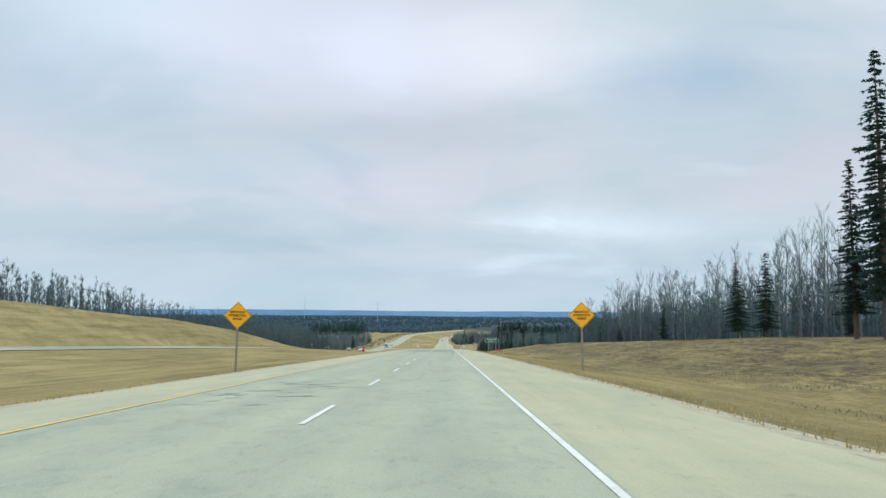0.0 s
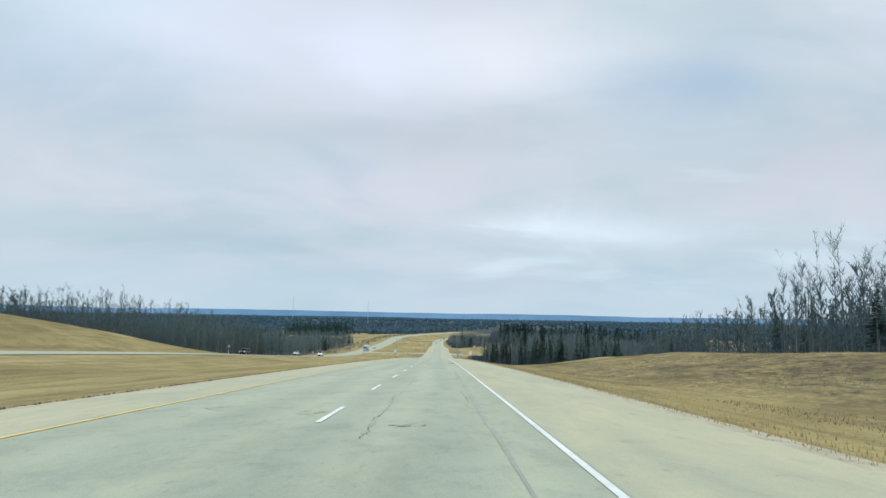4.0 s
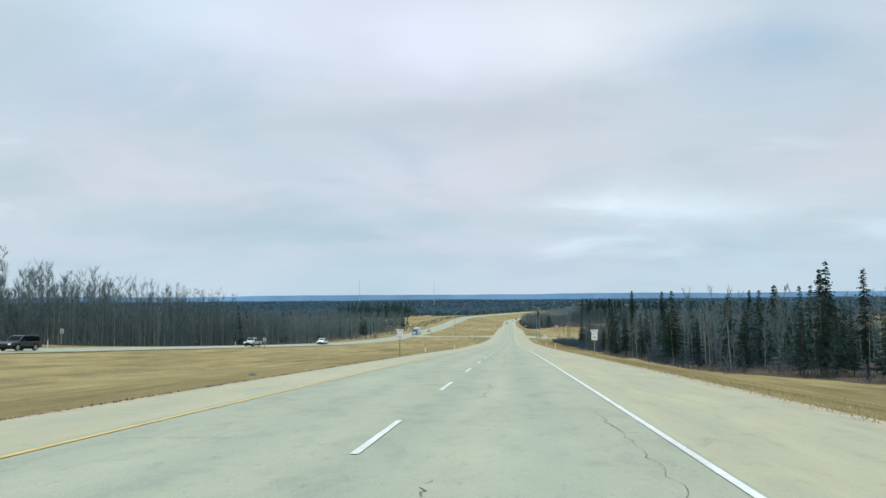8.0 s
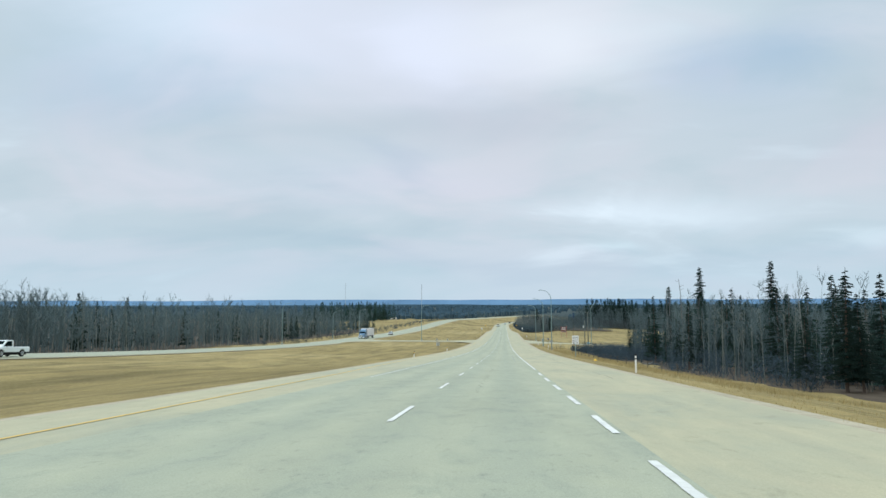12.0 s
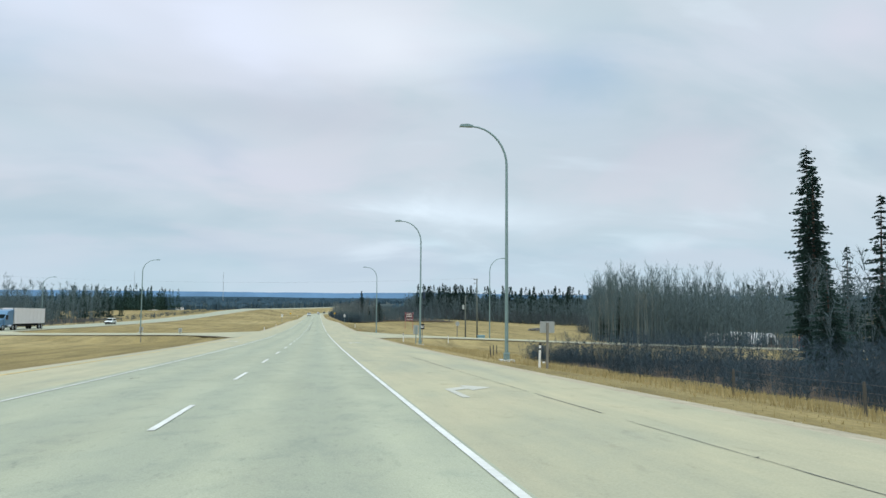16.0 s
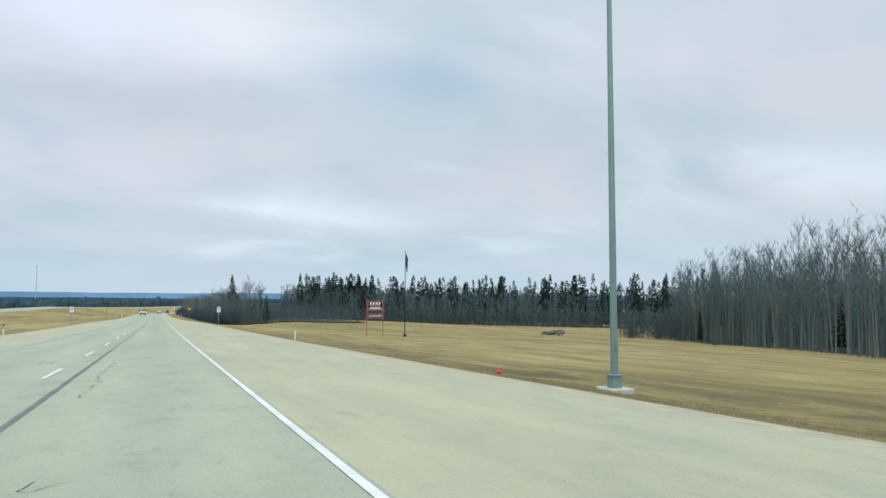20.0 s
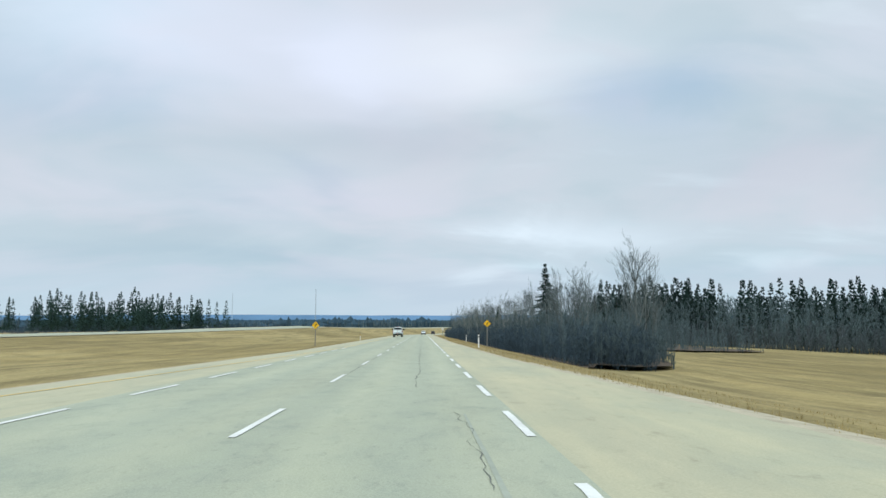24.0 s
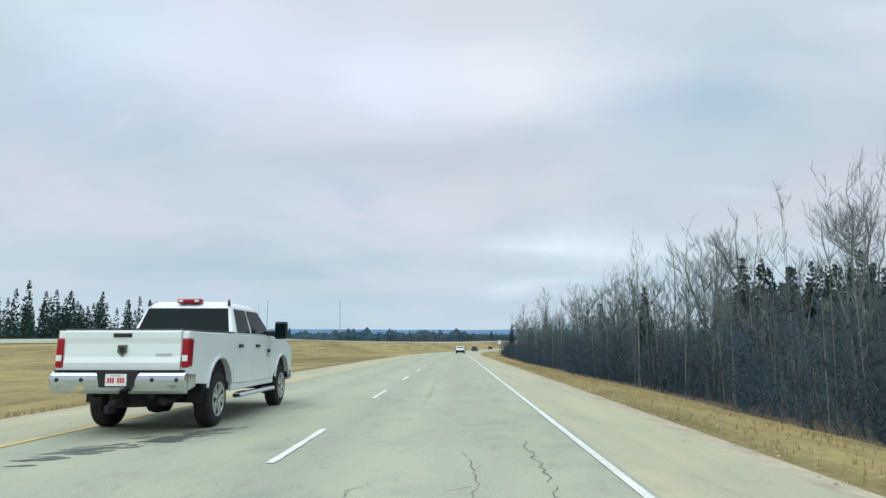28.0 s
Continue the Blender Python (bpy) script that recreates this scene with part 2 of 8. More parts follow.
M_SHOULDER = shoulder_material()
M_GRAVEL = simple("pale_gravel", (0.40, 0.36, 0.26), 0.95, var=0.3, scale=14, relief=0.8, coord="World")
M_WORN = simple("dark_worn_track", (0.30, 0.325, 0.265), 0.88, var=0.15, scale=4, coord="World")
M_SEAL = simple("dark_crack_seal", (0.135, 0.142, 0.125), 0.85, var=0.3, scale=20, coord="World")
M_SKID = simple("faded_tar_stain", (0.145, 0.162, 0.15), 0.85, var=0.3, scale=9, coord="World")
M_SMEAR = simple("soft_rubber_smear", (0.185, 0.208, 0.188), 0.88, var=0.25, scale=5, coord="World")
M_PATCH = simple("fresh_asphalt_patch", (0.085, 0.095, 0.095), 0.85, var=0.3, scale=25, relief=0.4, coord="World")
M_WHITE_LINE = simple("white_road_paint", (0.66, 0.67, 0.63), 0.7, var=0.16, scale=9, coord="World")
M_YELLOW_LINE = simple("yellow_road_paint", (0.64, 0.46, 0.15), 0.75, var=0.25, scale=9, coord="World")
M_ARROW = simple("worn_white_paint", (0.50, 0.50, 0.43), 0.8, var=0.12, scale=12, coord="World")
M_FAINT_LINE = simple("faded_white_paint", (0.46, 0.455, 0.36), 0.8, var=0.15, scale=12, coord="World")


def grass_material():
    m, n, l, b = mat("dry_grass_ground", 0.95, 0, 0.1)
    big = tex_noise(n, l, 0.035, 5, 0.6, (1, 0.5, 1), "World", 0.6)
    mid = tex_noise(n, l, 0.35, 5, 0.62, (1, 0.45, 1), "World", 0.5)
    fin = tex_noise(n, l, 5, 4, 0.7, (1, 0.7, 1), "World")
    c = ramp(n, l, big, [(0.32, (0.225, 0.187, 0.088)), (0.5, (0.322, 0.268, 0.128)), (0.68, (0.395, 0.335, 0.170))])
    c = mixc(n, l, ramp(n, l, mid, [(0.42, (0, 0, 0)), (0.66, (0.55, 0.55, 0.55))]), c, (0.165, 0.138, 0.072))
    # long streaks where the grass lies over or was mown
    lie = tex_noise(n, l, 0.5, 5, 0.6, (1, 0.06, 1), "World", 0.4)
    c = mixc(n, l, 1.0, c, ramp(n, l, lie, [(0.34, (0.74, 0.75, 0.74)), (0.5, (1, 1, 1)), (0.68, (1.14, 1.12, 1.06))]), "MULTIPLY")
    c = mixc(n, l, 1.0, c, ramp(n, l, fin, [(0.25, (0.68, 0.66, 0.62)), (0.75, (1.28, 1.25, 1.18))]), "MULTIPLY")
    geo, sp = n.new("ShaderNodeNewGeometry"), n.new("ShaderNodeSeparateXYZ")
    l.new(geo.outputs["Position"], sp.inputs[0])

    def within(axis, a0, a1, b0, b1):
        """1 between a1 and b0 along an axis, falling to 0 at a0 and b1."""
        out = []
        for lo, hi in ((a0, a1), (b1, b0)):
            r = n.new("ShaderNodeMapRange")
            r.inputs[1].default_value, r.inputs[2].default_value = lo, hi
            l.new(sp.outputs[axis], r.inputs[0])
            out.append(r.outputs[0])
        m2 = n.new("ShaderNodeMath")
        m2.operation = "MULTIPLY"
        l.new(out[0], m2.inputs[0])
        l.new(out[1], m2.inputs[1])
        return m2.outputs[0]

    def both(a, b2):
        m2 = n.new("ShaderNodeMath")
        m2.operation = "MULTIPLY"
        l.new(a, m2.inputs[0])
        l.new(b2, m2.inputs[1])
        return m2.outputs[0]

    # bare brown earth on the face of the cut bank, and damp soil in the ditch past the crossing
    clod = tex_noise(n, l, 0.42, 7, 0.72, (1, 0.30, 1), "World", 1.2)
    tuft = tex_noise(n, l, 1.5, 8, 0.78, (1, 0.42, 1), "World", 0.8)
    bare = both(ramp(n, l, clod, [(0.36, (0.15, 0.15, 0.15)), (0.52, (1, 1, 1))]), ramp(n, l, tuft, [(0.42, (0, 0, 0)), (0.54, (0.95, 0.95, 0.95))]))
    c = mixc(n, l, both(bare, both(within("X", 13, 19, 29, 35), within("Y", -420, -400, 175, 245))), c, (0.088, 0.070, 0.052))
    damp = ramp(n, l, clod, [(0.44, (0, 0, 0)), (0.58, (0.8, 0.8, 0.8))])
    c = mixc(n, l, both(damp, both(within("X", 10, 12.5, 18, 25), within("Y", 610, 625, 705, 740))), c, (0.115, 0.105, 0.060))
    # the forested valley floor far out is darker, its colour blued for distance haze
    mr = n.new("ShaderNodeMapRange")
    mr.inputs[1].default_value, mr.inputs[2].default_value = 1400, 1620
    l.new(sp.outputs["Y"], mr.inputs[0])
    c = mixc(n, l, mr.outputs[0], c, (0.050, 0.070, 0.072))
    l.new(c, b.inputs["Base Color"])
    bump(n, l, b, fin, 0.9, 0.15)
    return m


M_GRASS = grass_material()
M_LITTER = simple("leaf_litter", (0.10, 0.082, 0.062), 0.95, var=0.4, scale=1.5, relief=0.8, coord="World", spec=0.06)
M_BLADE = simple("dry_grass_blades", (0.35, 0.285, 0.135), 0.9, var=0.3, scale=1.2, coord="World", spec=0.06)
M_WEED = simple("brown_dead_weeds", (0.19, 0.155, 0.095), 0.9, var=0.35, scale=0.8, coord="World", spec=0.06)
M_BARK = simple("aspen_bark", (0.150, 0.168, 0.160), 0.9, var=0.3, scale=3, per_object=0.25, spec=0.06)
M_WILLOW = simple("grey_willow_stems", (0.088, 0.108, 0.118), 0.9, var=0.3, scale=0.15, coord="World", spec=0.06)
M_STEM = simple("pale_sapling_bark", (0.205, 0.225, 0.205), 0.9, var=0.3, scale=0.5, coord="World", spec=0.06)
M_TWIG = simple("bare_twigs", (0.118, 0.142, 0.144), 0.9, var=0.25, scale=0.5, per_object=0.25, spec=0.06)
M_BRUSH = simple("willow_brush_stems", (0.057, 0.083, 0.104), 0.9, var=0.3, scale=0.6, coord="World", spec=0.06)
M_WOODS = simple("deep_woods_stems", (0.100, 0.136, 0.144), 0.9, var=0.35, scale=0.25, coord="World", spec=0.06)
M_FARWOODS = simple("grey_woods_stems", (0.112, 0.152, 0.158), 0.9, var=0.3, scale=0.12, coord="World", spec=0.06)
M_NEEDLE = simple("spruce_needles", (0.031, 0.058, 0.050), 0.8, var=0.35, scale=0.9, per_object=0.3, spec=0.06)
M_SPRUCE_BARK = simple("spruce_bark", (0.10, 0.08, 0.065), 0.9, var=0.25, scale=4, spec=0.06)
M_DEADWOOD = simple("grey_dead_wood", (0.16, 0.16, 0.155), 0.9, var=0.25, scale=4, spec=0.06)
M_GALV = simple("galvanised_steel", (0.22, 0.31, 0.31), 0.5, 0.3, 0.12, 3, relief=0.05)
M_POST = simple("weathered_wood_post", (0.22, 0.21, 0.18), 0.9, var=0.25, scale=9, relief=0.3)
M_FENCE = simple("dark_weathered_fence_wood", (0.085, 0.082, 0.072), 0.9, var=0.3, scale=9, relief=0.3)
M_POLE = simple("treated_pole_wood", (0.125, 0.14, 0.125), 0.9, var=0.25, scale=5, relief=0.3)
M_CONC = simple("pale_concrete", (0.45, 0.45, 0.40), 0.9, var=0.15, scale=8, relief=0.2)

# ---- shape of the land ----
GRADES = [(-400, 0.04), (0, 0.0468), (64, 0.0522), (95, 0.0510), (185, 0.0595), (216, 0.0632), (246, 0.0635), (306, 0.0707), (336, 0.0728),
          (415, 0.0660), (447, 0.0652), (473, 0.0625), (496, 0.0534), (528, 0.0450), (560, 0.0440), (593, 0.0390), (626, 0.0260),
          (694, 0.0255), (765, 0.0160), (812, 0.0165), (876, 0.0160), (1000, 0.0220), (1300, 0.0120), (1500, 0.0020), (5200, 0.0)]
_ys = np.arange(-400, 5200, 4.0)
_g = np.interp(_ys, [a for a, b in GRADES], [b for a, b in GRADES])
_k = np.exp(-0.5 * (np.arange(-20, 21) / 9) ** 2)
_g = np.convolve(np.pad(_g, 20, mode="edge"), _k / _k.sum(), "valid")
_z = -np.concatenate([[0], np.cumsum((_g[1:] + _g[:-1]) / 2 * 4)])
_z -= np.interp(0, _ys, _z)


def road_z(y):
    return float(np.interp(y, _ys, _z))


def road_x(y):
    """The road runs straight and then bends to the right."""
    return 0.0 if y < 960 else (min(y, 1500) - 960) ** 2 / 3000.0 + max(0, y - 1500) * 0.36


# cross sections: distance from the centre dashes, and height above the road, at stations along it
U = [-900, -300, -150, -105, -78, -68, -63.5, -49.5, -44, -26, -10, -6.6, 0, 7.2, 11, 15, 22, 31, 46, 90, 160, 300, 900]
STATIONS = [
    (-200, [10, 12, 10, 9.5, 8.5, 3, 0, 0, -0.3, -1.4, -0.7, -0.05, 0, -0.05, -0.5, -0.7, 0.2, 1.7, 2.0, 2.5, 3, 4, 4]),
    (120, [10, 12, 10, 9.5, 8.2, 3, 0.2, -0.05, -0.4, -1.4, -0.7, -0.05, 0, -0.05, -0.5, -0.7, 0.2, 1.7, 2.0, 2.5, 3, 4, 4]),
    (205, [8, 10, 9, 8.8, 7.8, 3, 0.2, -0.1, -0.45, -1.4, -0.7, -0.05, 0, -0.05, -0.5, -0.8, 0.1, 1.5, 1.6, 2, 2, 2, 2]),
    (250, [3, 5, 6, 7, 6.6, 2.4, 0.2, -0.1, -0.45, -1.4, -0.7, -0.05, 0, -0.05, -0.5, -1.0, -0.6, 0.6, 0.6, 1, 0, 0, 0]),
    (280, [0, 2, 4, 5.4, 5.2, 2.0, 0.2, -0.1, -0.45, -1.4, -0.7, -0.05, 0, -0.05, -0.5, -1.2, -2.0, -2.0, -1.6, -1, -1, -1, -2]),
    (338, [-2, -1, 0.8, 1.5, 1.4, 0.6, 0.2, -0.1, -0.45, -1.4, -0.7, -0.05, 0, -0.05, -0.5, -1.2, -2.2, -2.2, -2, -1.5, -1, -1, -2]),
    (360, [-2, -2, -1.4, -0.6, -0.3, 0.0, 0.15, -0.12, -0.45, -1.4, -0.7, -0.05, 0, -0.05, -0.45, -1.1, -2.1, -2.2, -2, -1.5, -1, -1, -2]),
    (450, [-2, -2, -1.6, -1.4, -1.2, -0.6, 0.0, -0.25, -0.6, -1.5, -0.7, -0.05, 0, -0.05, -0.35, -0.8, -1.8, -2.0, -2, -1.5, -1, -1, -2]),
    (560, [-2, -2, -1.5, -1.2, -0.9, -0.5, -0.2, -0.2, -0.4, -0.8, -0.6, -0.05, 0, -0.05, -0.3, -1.0, -1.7, -2.0, -2.3, -3.5, -5, -6, -6]),
    (640, [-2, -2, -1.5, -1.2, -0.9, -0.5, 0.1, 0.1, -0.2, -0.9, -0.6, -0.05, 0, -0.05, -0.35, -1.1, -1.5, -2.0, -2.7, -4.5, -7, -8, -8]),
    (760, [-2, -2, -1.5, -1.2, -0.9, -0.4, 0.1, 0.0, -0.3, -1.0, -0.6, -0.05, 0, -0.05, -0.5, -1.2, -1.7, -2.0, -2.7, -4.4, -7.5, -9, -9]),
    (805, [-2, -2, -1.3, -0.9, -0.5, 0.0, 0.4, 0.3, 0.0, -1.0, -0.6, -0.05, 0, -0.05, -0.8, -1.6, -2.0, -2.2, -2.8, -4.4, -7.5, -9, -9]),
    (900, [-1, -1, -0.5, 0.0, 0.3, 0.7, 1.1, 1.0, 0.5, -0.9, -0.6, -0.05, 0, -0.05, -0.8, -1.7, -2.0, -2.2, -2.8, -4.4, -7.5, -9, -9]),
    (960, [0, 0, 0.3, 0.8, 1.2, 1.6, 2.2, 1.7, 1.1, -0.7, -0.6, -0.05, 0, -0.05, -0.8, -1.4, -1.7, -2.0, -2.6, -4.0, -7, -8.5, -9]),
    (1080, [0, 0, 1.0, 2.2, 3.0, 3.6, 4.2, 3.6, 2.8, -0.4, -0.6, -0.05, 0, -0.05, -0.5, -1.0, -1.2, -1.5, -2, -3.2, -5.5, -7, -7]),
    (1400, [0, 0, 1, 2.2, 2.8, 3.4, 4.0, 3.4, 2.5, -0.4, -0.5, -0.05, 0, -0.05, -0.5, -0.8, -0.6, 0, 0, 0, 0, 0, 0]),
    (5200, [0, 0, 0, 0, 0, 0, 0, 0, -0.1, -0.1, -0.1, -0.05, 0, -0.05, -0.1, -0.1, 0, 0, 0, 0, 0, 0, 0])]
_sy = [s[0] for s in STATIONS]
_sz = np.array([s[1] for s in STATIONS])


_gy = np.arange(-400.0, 5204.0, 2.0)
_SEC = np.array([np.interp(_gy, _sy, _sz[:, i]) for i in range(len(U))]).T


def section(y):
    k = min(max((y + 400.0) / 2.0, 0.0), len(_gy) - 2.0)
    i = int(k)
    return _SEC[i] * (1 - k + i) + _SEC[i + 1] * (k - i)


def smooth(a, b, v):
    t = min(1.0, max(0.0, (v - a) / (b - a)))
    return t * t * (3 - 2 * t)


SIDE_Y = 602.0      # the crossing road


def side_level(u):
    """Height of the crossing road against the highway."""
    if u > 0:
        return -0.06 - 0.042 * (min(u, 52) - 7) - 0.034 * max(0.0, min(u, 150) - 52)
    return -0.05 + float(np.interp(u, [-50, -8], [0.15, 0.0]))


def side_half(u):
    """Half the width of the crossing road, wider at its mouth."""
    if u > 0:
        return 6.0 + 20 * max(0.0, 1 - (u - 8.5) / 17) ** 2.2
    return 6.5 + 16 * max(0.0, 1 - (-u - 7.5) / 13) ** 2.2 + 14 * max(0.0, 1 - (u + 50) / 12) ** 2.2


def ground_z(x, y, sec=None):
    u = x - road_x(y)
    dz = float(np.interp(u, U, section(y) if sec is None else sec))
    # the crossing road lies on a low fill
    if 7 < u < 400 or -50 < u < -6:
        h = side_half(u)
        k = 1 - smooth(h + 0.8, h + 9, abs(y - SIDE_Y))
        dz = dz * (1 - k) + (side_level(u) - 0.05) * k
    if abs(u) > 9 and not -66 < u < -47:
        bumps = min(1.0, (abs(u) - 9) / 12) * (smooth(7, 16, abs(y - SIDE_Y)) if -50 < u < 300 else 1)
        dz += bumps * (0.35 * noise.noise((x * 0.05, y * 0.035, 0)) + 0.12 * noise.noise((x * 0.3, y * 0.22, 3.0)))
    return road_z(y) + dz


def mesh_ob(name, verts, faces, materials, parent=None, uv=None, smooth_shade=False):
    me = bpy.data.meshes.new(name)
    me.from_pydata(verts, [], faces)
    for m in materials if isinstance(materials, (list, tuple)) else [materials]:
        me.materials.append(m)
    if uv is not None:
        lay = me.uv_layers.new(name="UVMap")
        li = np.zeros(len(me.loops), dtype=np.int32)
        me.loops.foreach_get("vertex_index", li)
        lay.data.foreach_set("uv", np.asarray(uv, dtype=np.float32)[li].ravel())
    if smooth_shade:
        me.polygons.foreach_set("use_smooth", [True] * len(me.polygons))
    ob = new(name, me)
    if parent:
        ob.parent = parent
    return ob


def strip(name, u0, u1, ys, lift, material, parent=None, base=-1, drop0=0.0, drop1=0.0, thick=0.0):
    """A band along the road between two lines (numbers, or functions of y)."""
    f0 = u0 if callable(u0) else (lambda y: u0)
    f1 = u1 if callable(u1) else (lambda y: u1)
    vs, fs, uv = [], [], []
    for y in ys:
        cx, z = road_x(y), road_z(y) + lift
        vs += [(cx + f0(y), y, z - drop0), (cx + f1(y), y, z - drop1)]
        uv += [(f0(y), y), (f1(y), y)]
    for i in range(len(ys) - 1):
        a = 2 * i
        fs.append((a, a + 1, a + 3, a + 2))
    if thick:
        k = len(vs)
        vs += [(x, y, z - thick) for x, y, z in vs]
        uv += uv
        for i in range(len(ys) - 1):
            a = 2 * i
            fs += [(a + 2, a + 2 + k, a + k, a), (a + 1, a + 1 + k, a + 3 + k, a + 3)]
    return mesh_ob(name, vs, fs, material, parent, uv)


def span(a, b, step):
    n = max(1, int(math.ceil((b - a) / step)))
    return [a + (b - a) * i / n for i in range(n + 1)]


def build_ground():
    us = sorted(set([-4500, -3000, -2000, -1400, -600, -450, -220, -180, -130, -90, -57, -38, -32, -20, -15, -8, -3, 4, 9, 10, 13, 18.5, 26, 36, 41,
                     54, 62, 75, 110, 130, 200, 240, 600, 1400, 2000, 3000, 4500] + U))
    ys = [-400, -200] + span(-100, 1000, 4) + span(1012, 1500, 12)[0:] + [1560, 1650, 1800, 2000, 2300, 2700, 3200, 3800, 4400, 5100]
    vs, fs = [], []
    for y in ys:
        sec = section(y)
        cx = road_x(y)
        for u in us:
            z = ground_z(cx + u, y, sec) - (0.08 if -8.1 < u < 9.1 or -63.6 < u < -49.4 else 0)
            vs.append((cx + u, y, z))
    w = len(us)
    for j in range(len(ys) - 1):
        for i in range(w - 1):
            a = j * w + i
            fs.append((a, a + 1, a + w + 1, a + w))
    return tagged(mesh_ob("ground", vs, fs, M_GRASS, smooth_shade=True), "dry tan grass verges, median and fields", "ground", kind="structure")


ground = build_ground()


# ---- roads ----
YS = span(-60, 1000, 5) + span(1010, 1500, 10)


def right_edge(y):
    """The pavement widens for the turning lanes on either side of the crossing."""
    return float(np.interp(y, [0, 300, 345, 425, 510, 560, 735, 785, 830, 900], [7.15, 7.15, 7.5, 8.4, 8.6, 8.8, 8.8, 6.3, 5.5, 5.5]))


def left_edge(y):
    return -float(np.interp(y, [0, 345, 430, 750, 800], [6.15, 6.2, 7.9, 7.9, 5.9]))


road = strip("road", -3.95, 3.8, YS, 0.0, M_LANE, thick=0.12)
tagged(road, "pale worn asphalt highway carriageway with cracks", "road", kind="structure")
shoulder_l = strip("road_shoulder", left_edge, -3.95, YS, 0.0, M_SHOULDER, thick=0.12, drop0=0.04)
tagged(shoulder_l, "tan paved shoulder beside the median", "road shoulder", kind="structure")
shoulder_r = strip("road_shoulder", 3.8, right_edge, YS, 0.0, M_SHOULDER, thick=0.12, drop1=0.05)
tagged(shoulder_r, "wide tan paved shoulder and turning lane", "road shoulder", kind="structure")
gravel_l = strip("gravel_verge", lambda y: left_edge(y) - 0.8, left_edge, YS, -0.045, M_GRAVEL, drop0=0.07)
tagged(gravel_l, "narrow gravel edge of the road", "verge", kind="structure")
gravel_r = strip("gravel_verge", right_edge, lambda y: right_edge(y) + 1.0, YS, -0.055, M_GRAVEL, drop1=0.12)
tagged(gravel_r, "pale gravel edge of the road", "verge", kind="structure")
OPP_DZ = lambda y: float(np.interp(-56, U, section(y)))


def opp_strip(name, u0, u1, lift, material, ys=YS, thick=0.0, parent=None):
    ob = strip(name, u0, u1, ys, lift, material, parent, thick=thick)
    for v in ob.data.vertices:
        v.co.z += float(np.interp(v.co.x - road_x(v.co.y), U, section(v.co.y)))
    return ob


opp = opp_strip("opposite_road", -62.5, -50.5, 0.03, M_LANE, thick=0.2)
tagged(opp, "opposite carriageway of pale asphalt", "road", kind="structure")
for a, b in ((-63.4, -62.5), (-50.5, -49.6)):
    tagged(opp_strip("gravel_verge", a, b, 0.0, M_GRAVEL), "narrow gravel edge of the opposite road", "verge", kind="structure")


def cross_sheet(name, us, lift, material, widen=0.0, label="", category="road"):
    """The crossing road's surface, following its profile across the highway."""
    vs, fs, uv = [], [], []
    n = 16
    for u in us:
        h = side_half(u) + widen
        for i in range(n + 1):
            y = SIDE_Y - h + 2 * h * i / n
            vs.append((u, y, road_z(y) + side_level(u) + lift))
            uv.append((y, u))
    for j in range(len(us) - 1):
        for i in range(n):
            a = j * (n + 1) + i
            fs.append((a, a + n + 1, a + n + 2, a + 1))
    ob = mesh_ob(name, vs, fs, material, uv=uv)
    return tagged(ob, label, category, kind="structure")


cross_sheet("side_road", span(8.3, 30, 1.5) + span(33, 300, 8), 0.025, M_SHOULDER, 0, "pale asphalt side road leading to the right")
cross_sheet("side_road_verge", span(9.0, 30, 1.5) + span(33, 300, 8), -0.01, M_GRAVEL, 1.1, "gravel edge of the side road", "verge")
cross_sheet("median_crossing", span(-50.6, -7.6, 1.5), 0.02, M_SHOULDER, 0, "pale asphalt crossing through the median")
cross_sheet("median_crossing_verge", span(-49.5, -8.4, 1.5), -0.015, M_GRAVEL, 0.9, "gravel edge of the median crossing", "verge")


def litter(name, y0, y1, u0, u1, label):
    """Forest floor: a dark sheet just above the ground, with an uneven edge."""
    f0 = u0 if callable(u0) else (lambda y: u0)
    f1 = u1 if callable(u1) else (lambda y: u1)
    vs, fs, n = [], [], 14
    ys = span(y0, y1, 5)
    for y in ys:
        a = f0(y) + 1.6 * noise.noise((y * 0.2, 1.0, u0(y) if callable(u0) else u0))
        b = f1(y)
        for i in range(n + 1):
            x = road_x(y) + a + (b - a) * (i / n) ** 1.6
            vs.append((x, y, ground_z(x, y) + (-0.10, 0.05, 0.12)[min(i, 2)] + 0.25 * (i > 4)))
    for j in range(len(ys) - 1):
        for i in range(n):
            k = j * (n + 1) + i
            fs.append((k, k + 1, k + n + 2, k + n + 1) if f1(y0) > f0(y0) else (k, k + n + 1, k + n + 2, k + 1))
    return tagged(mesh_ob(name, vs, fs, M_LITTER, smooth_shade=True), label, "ground", kind="structure")

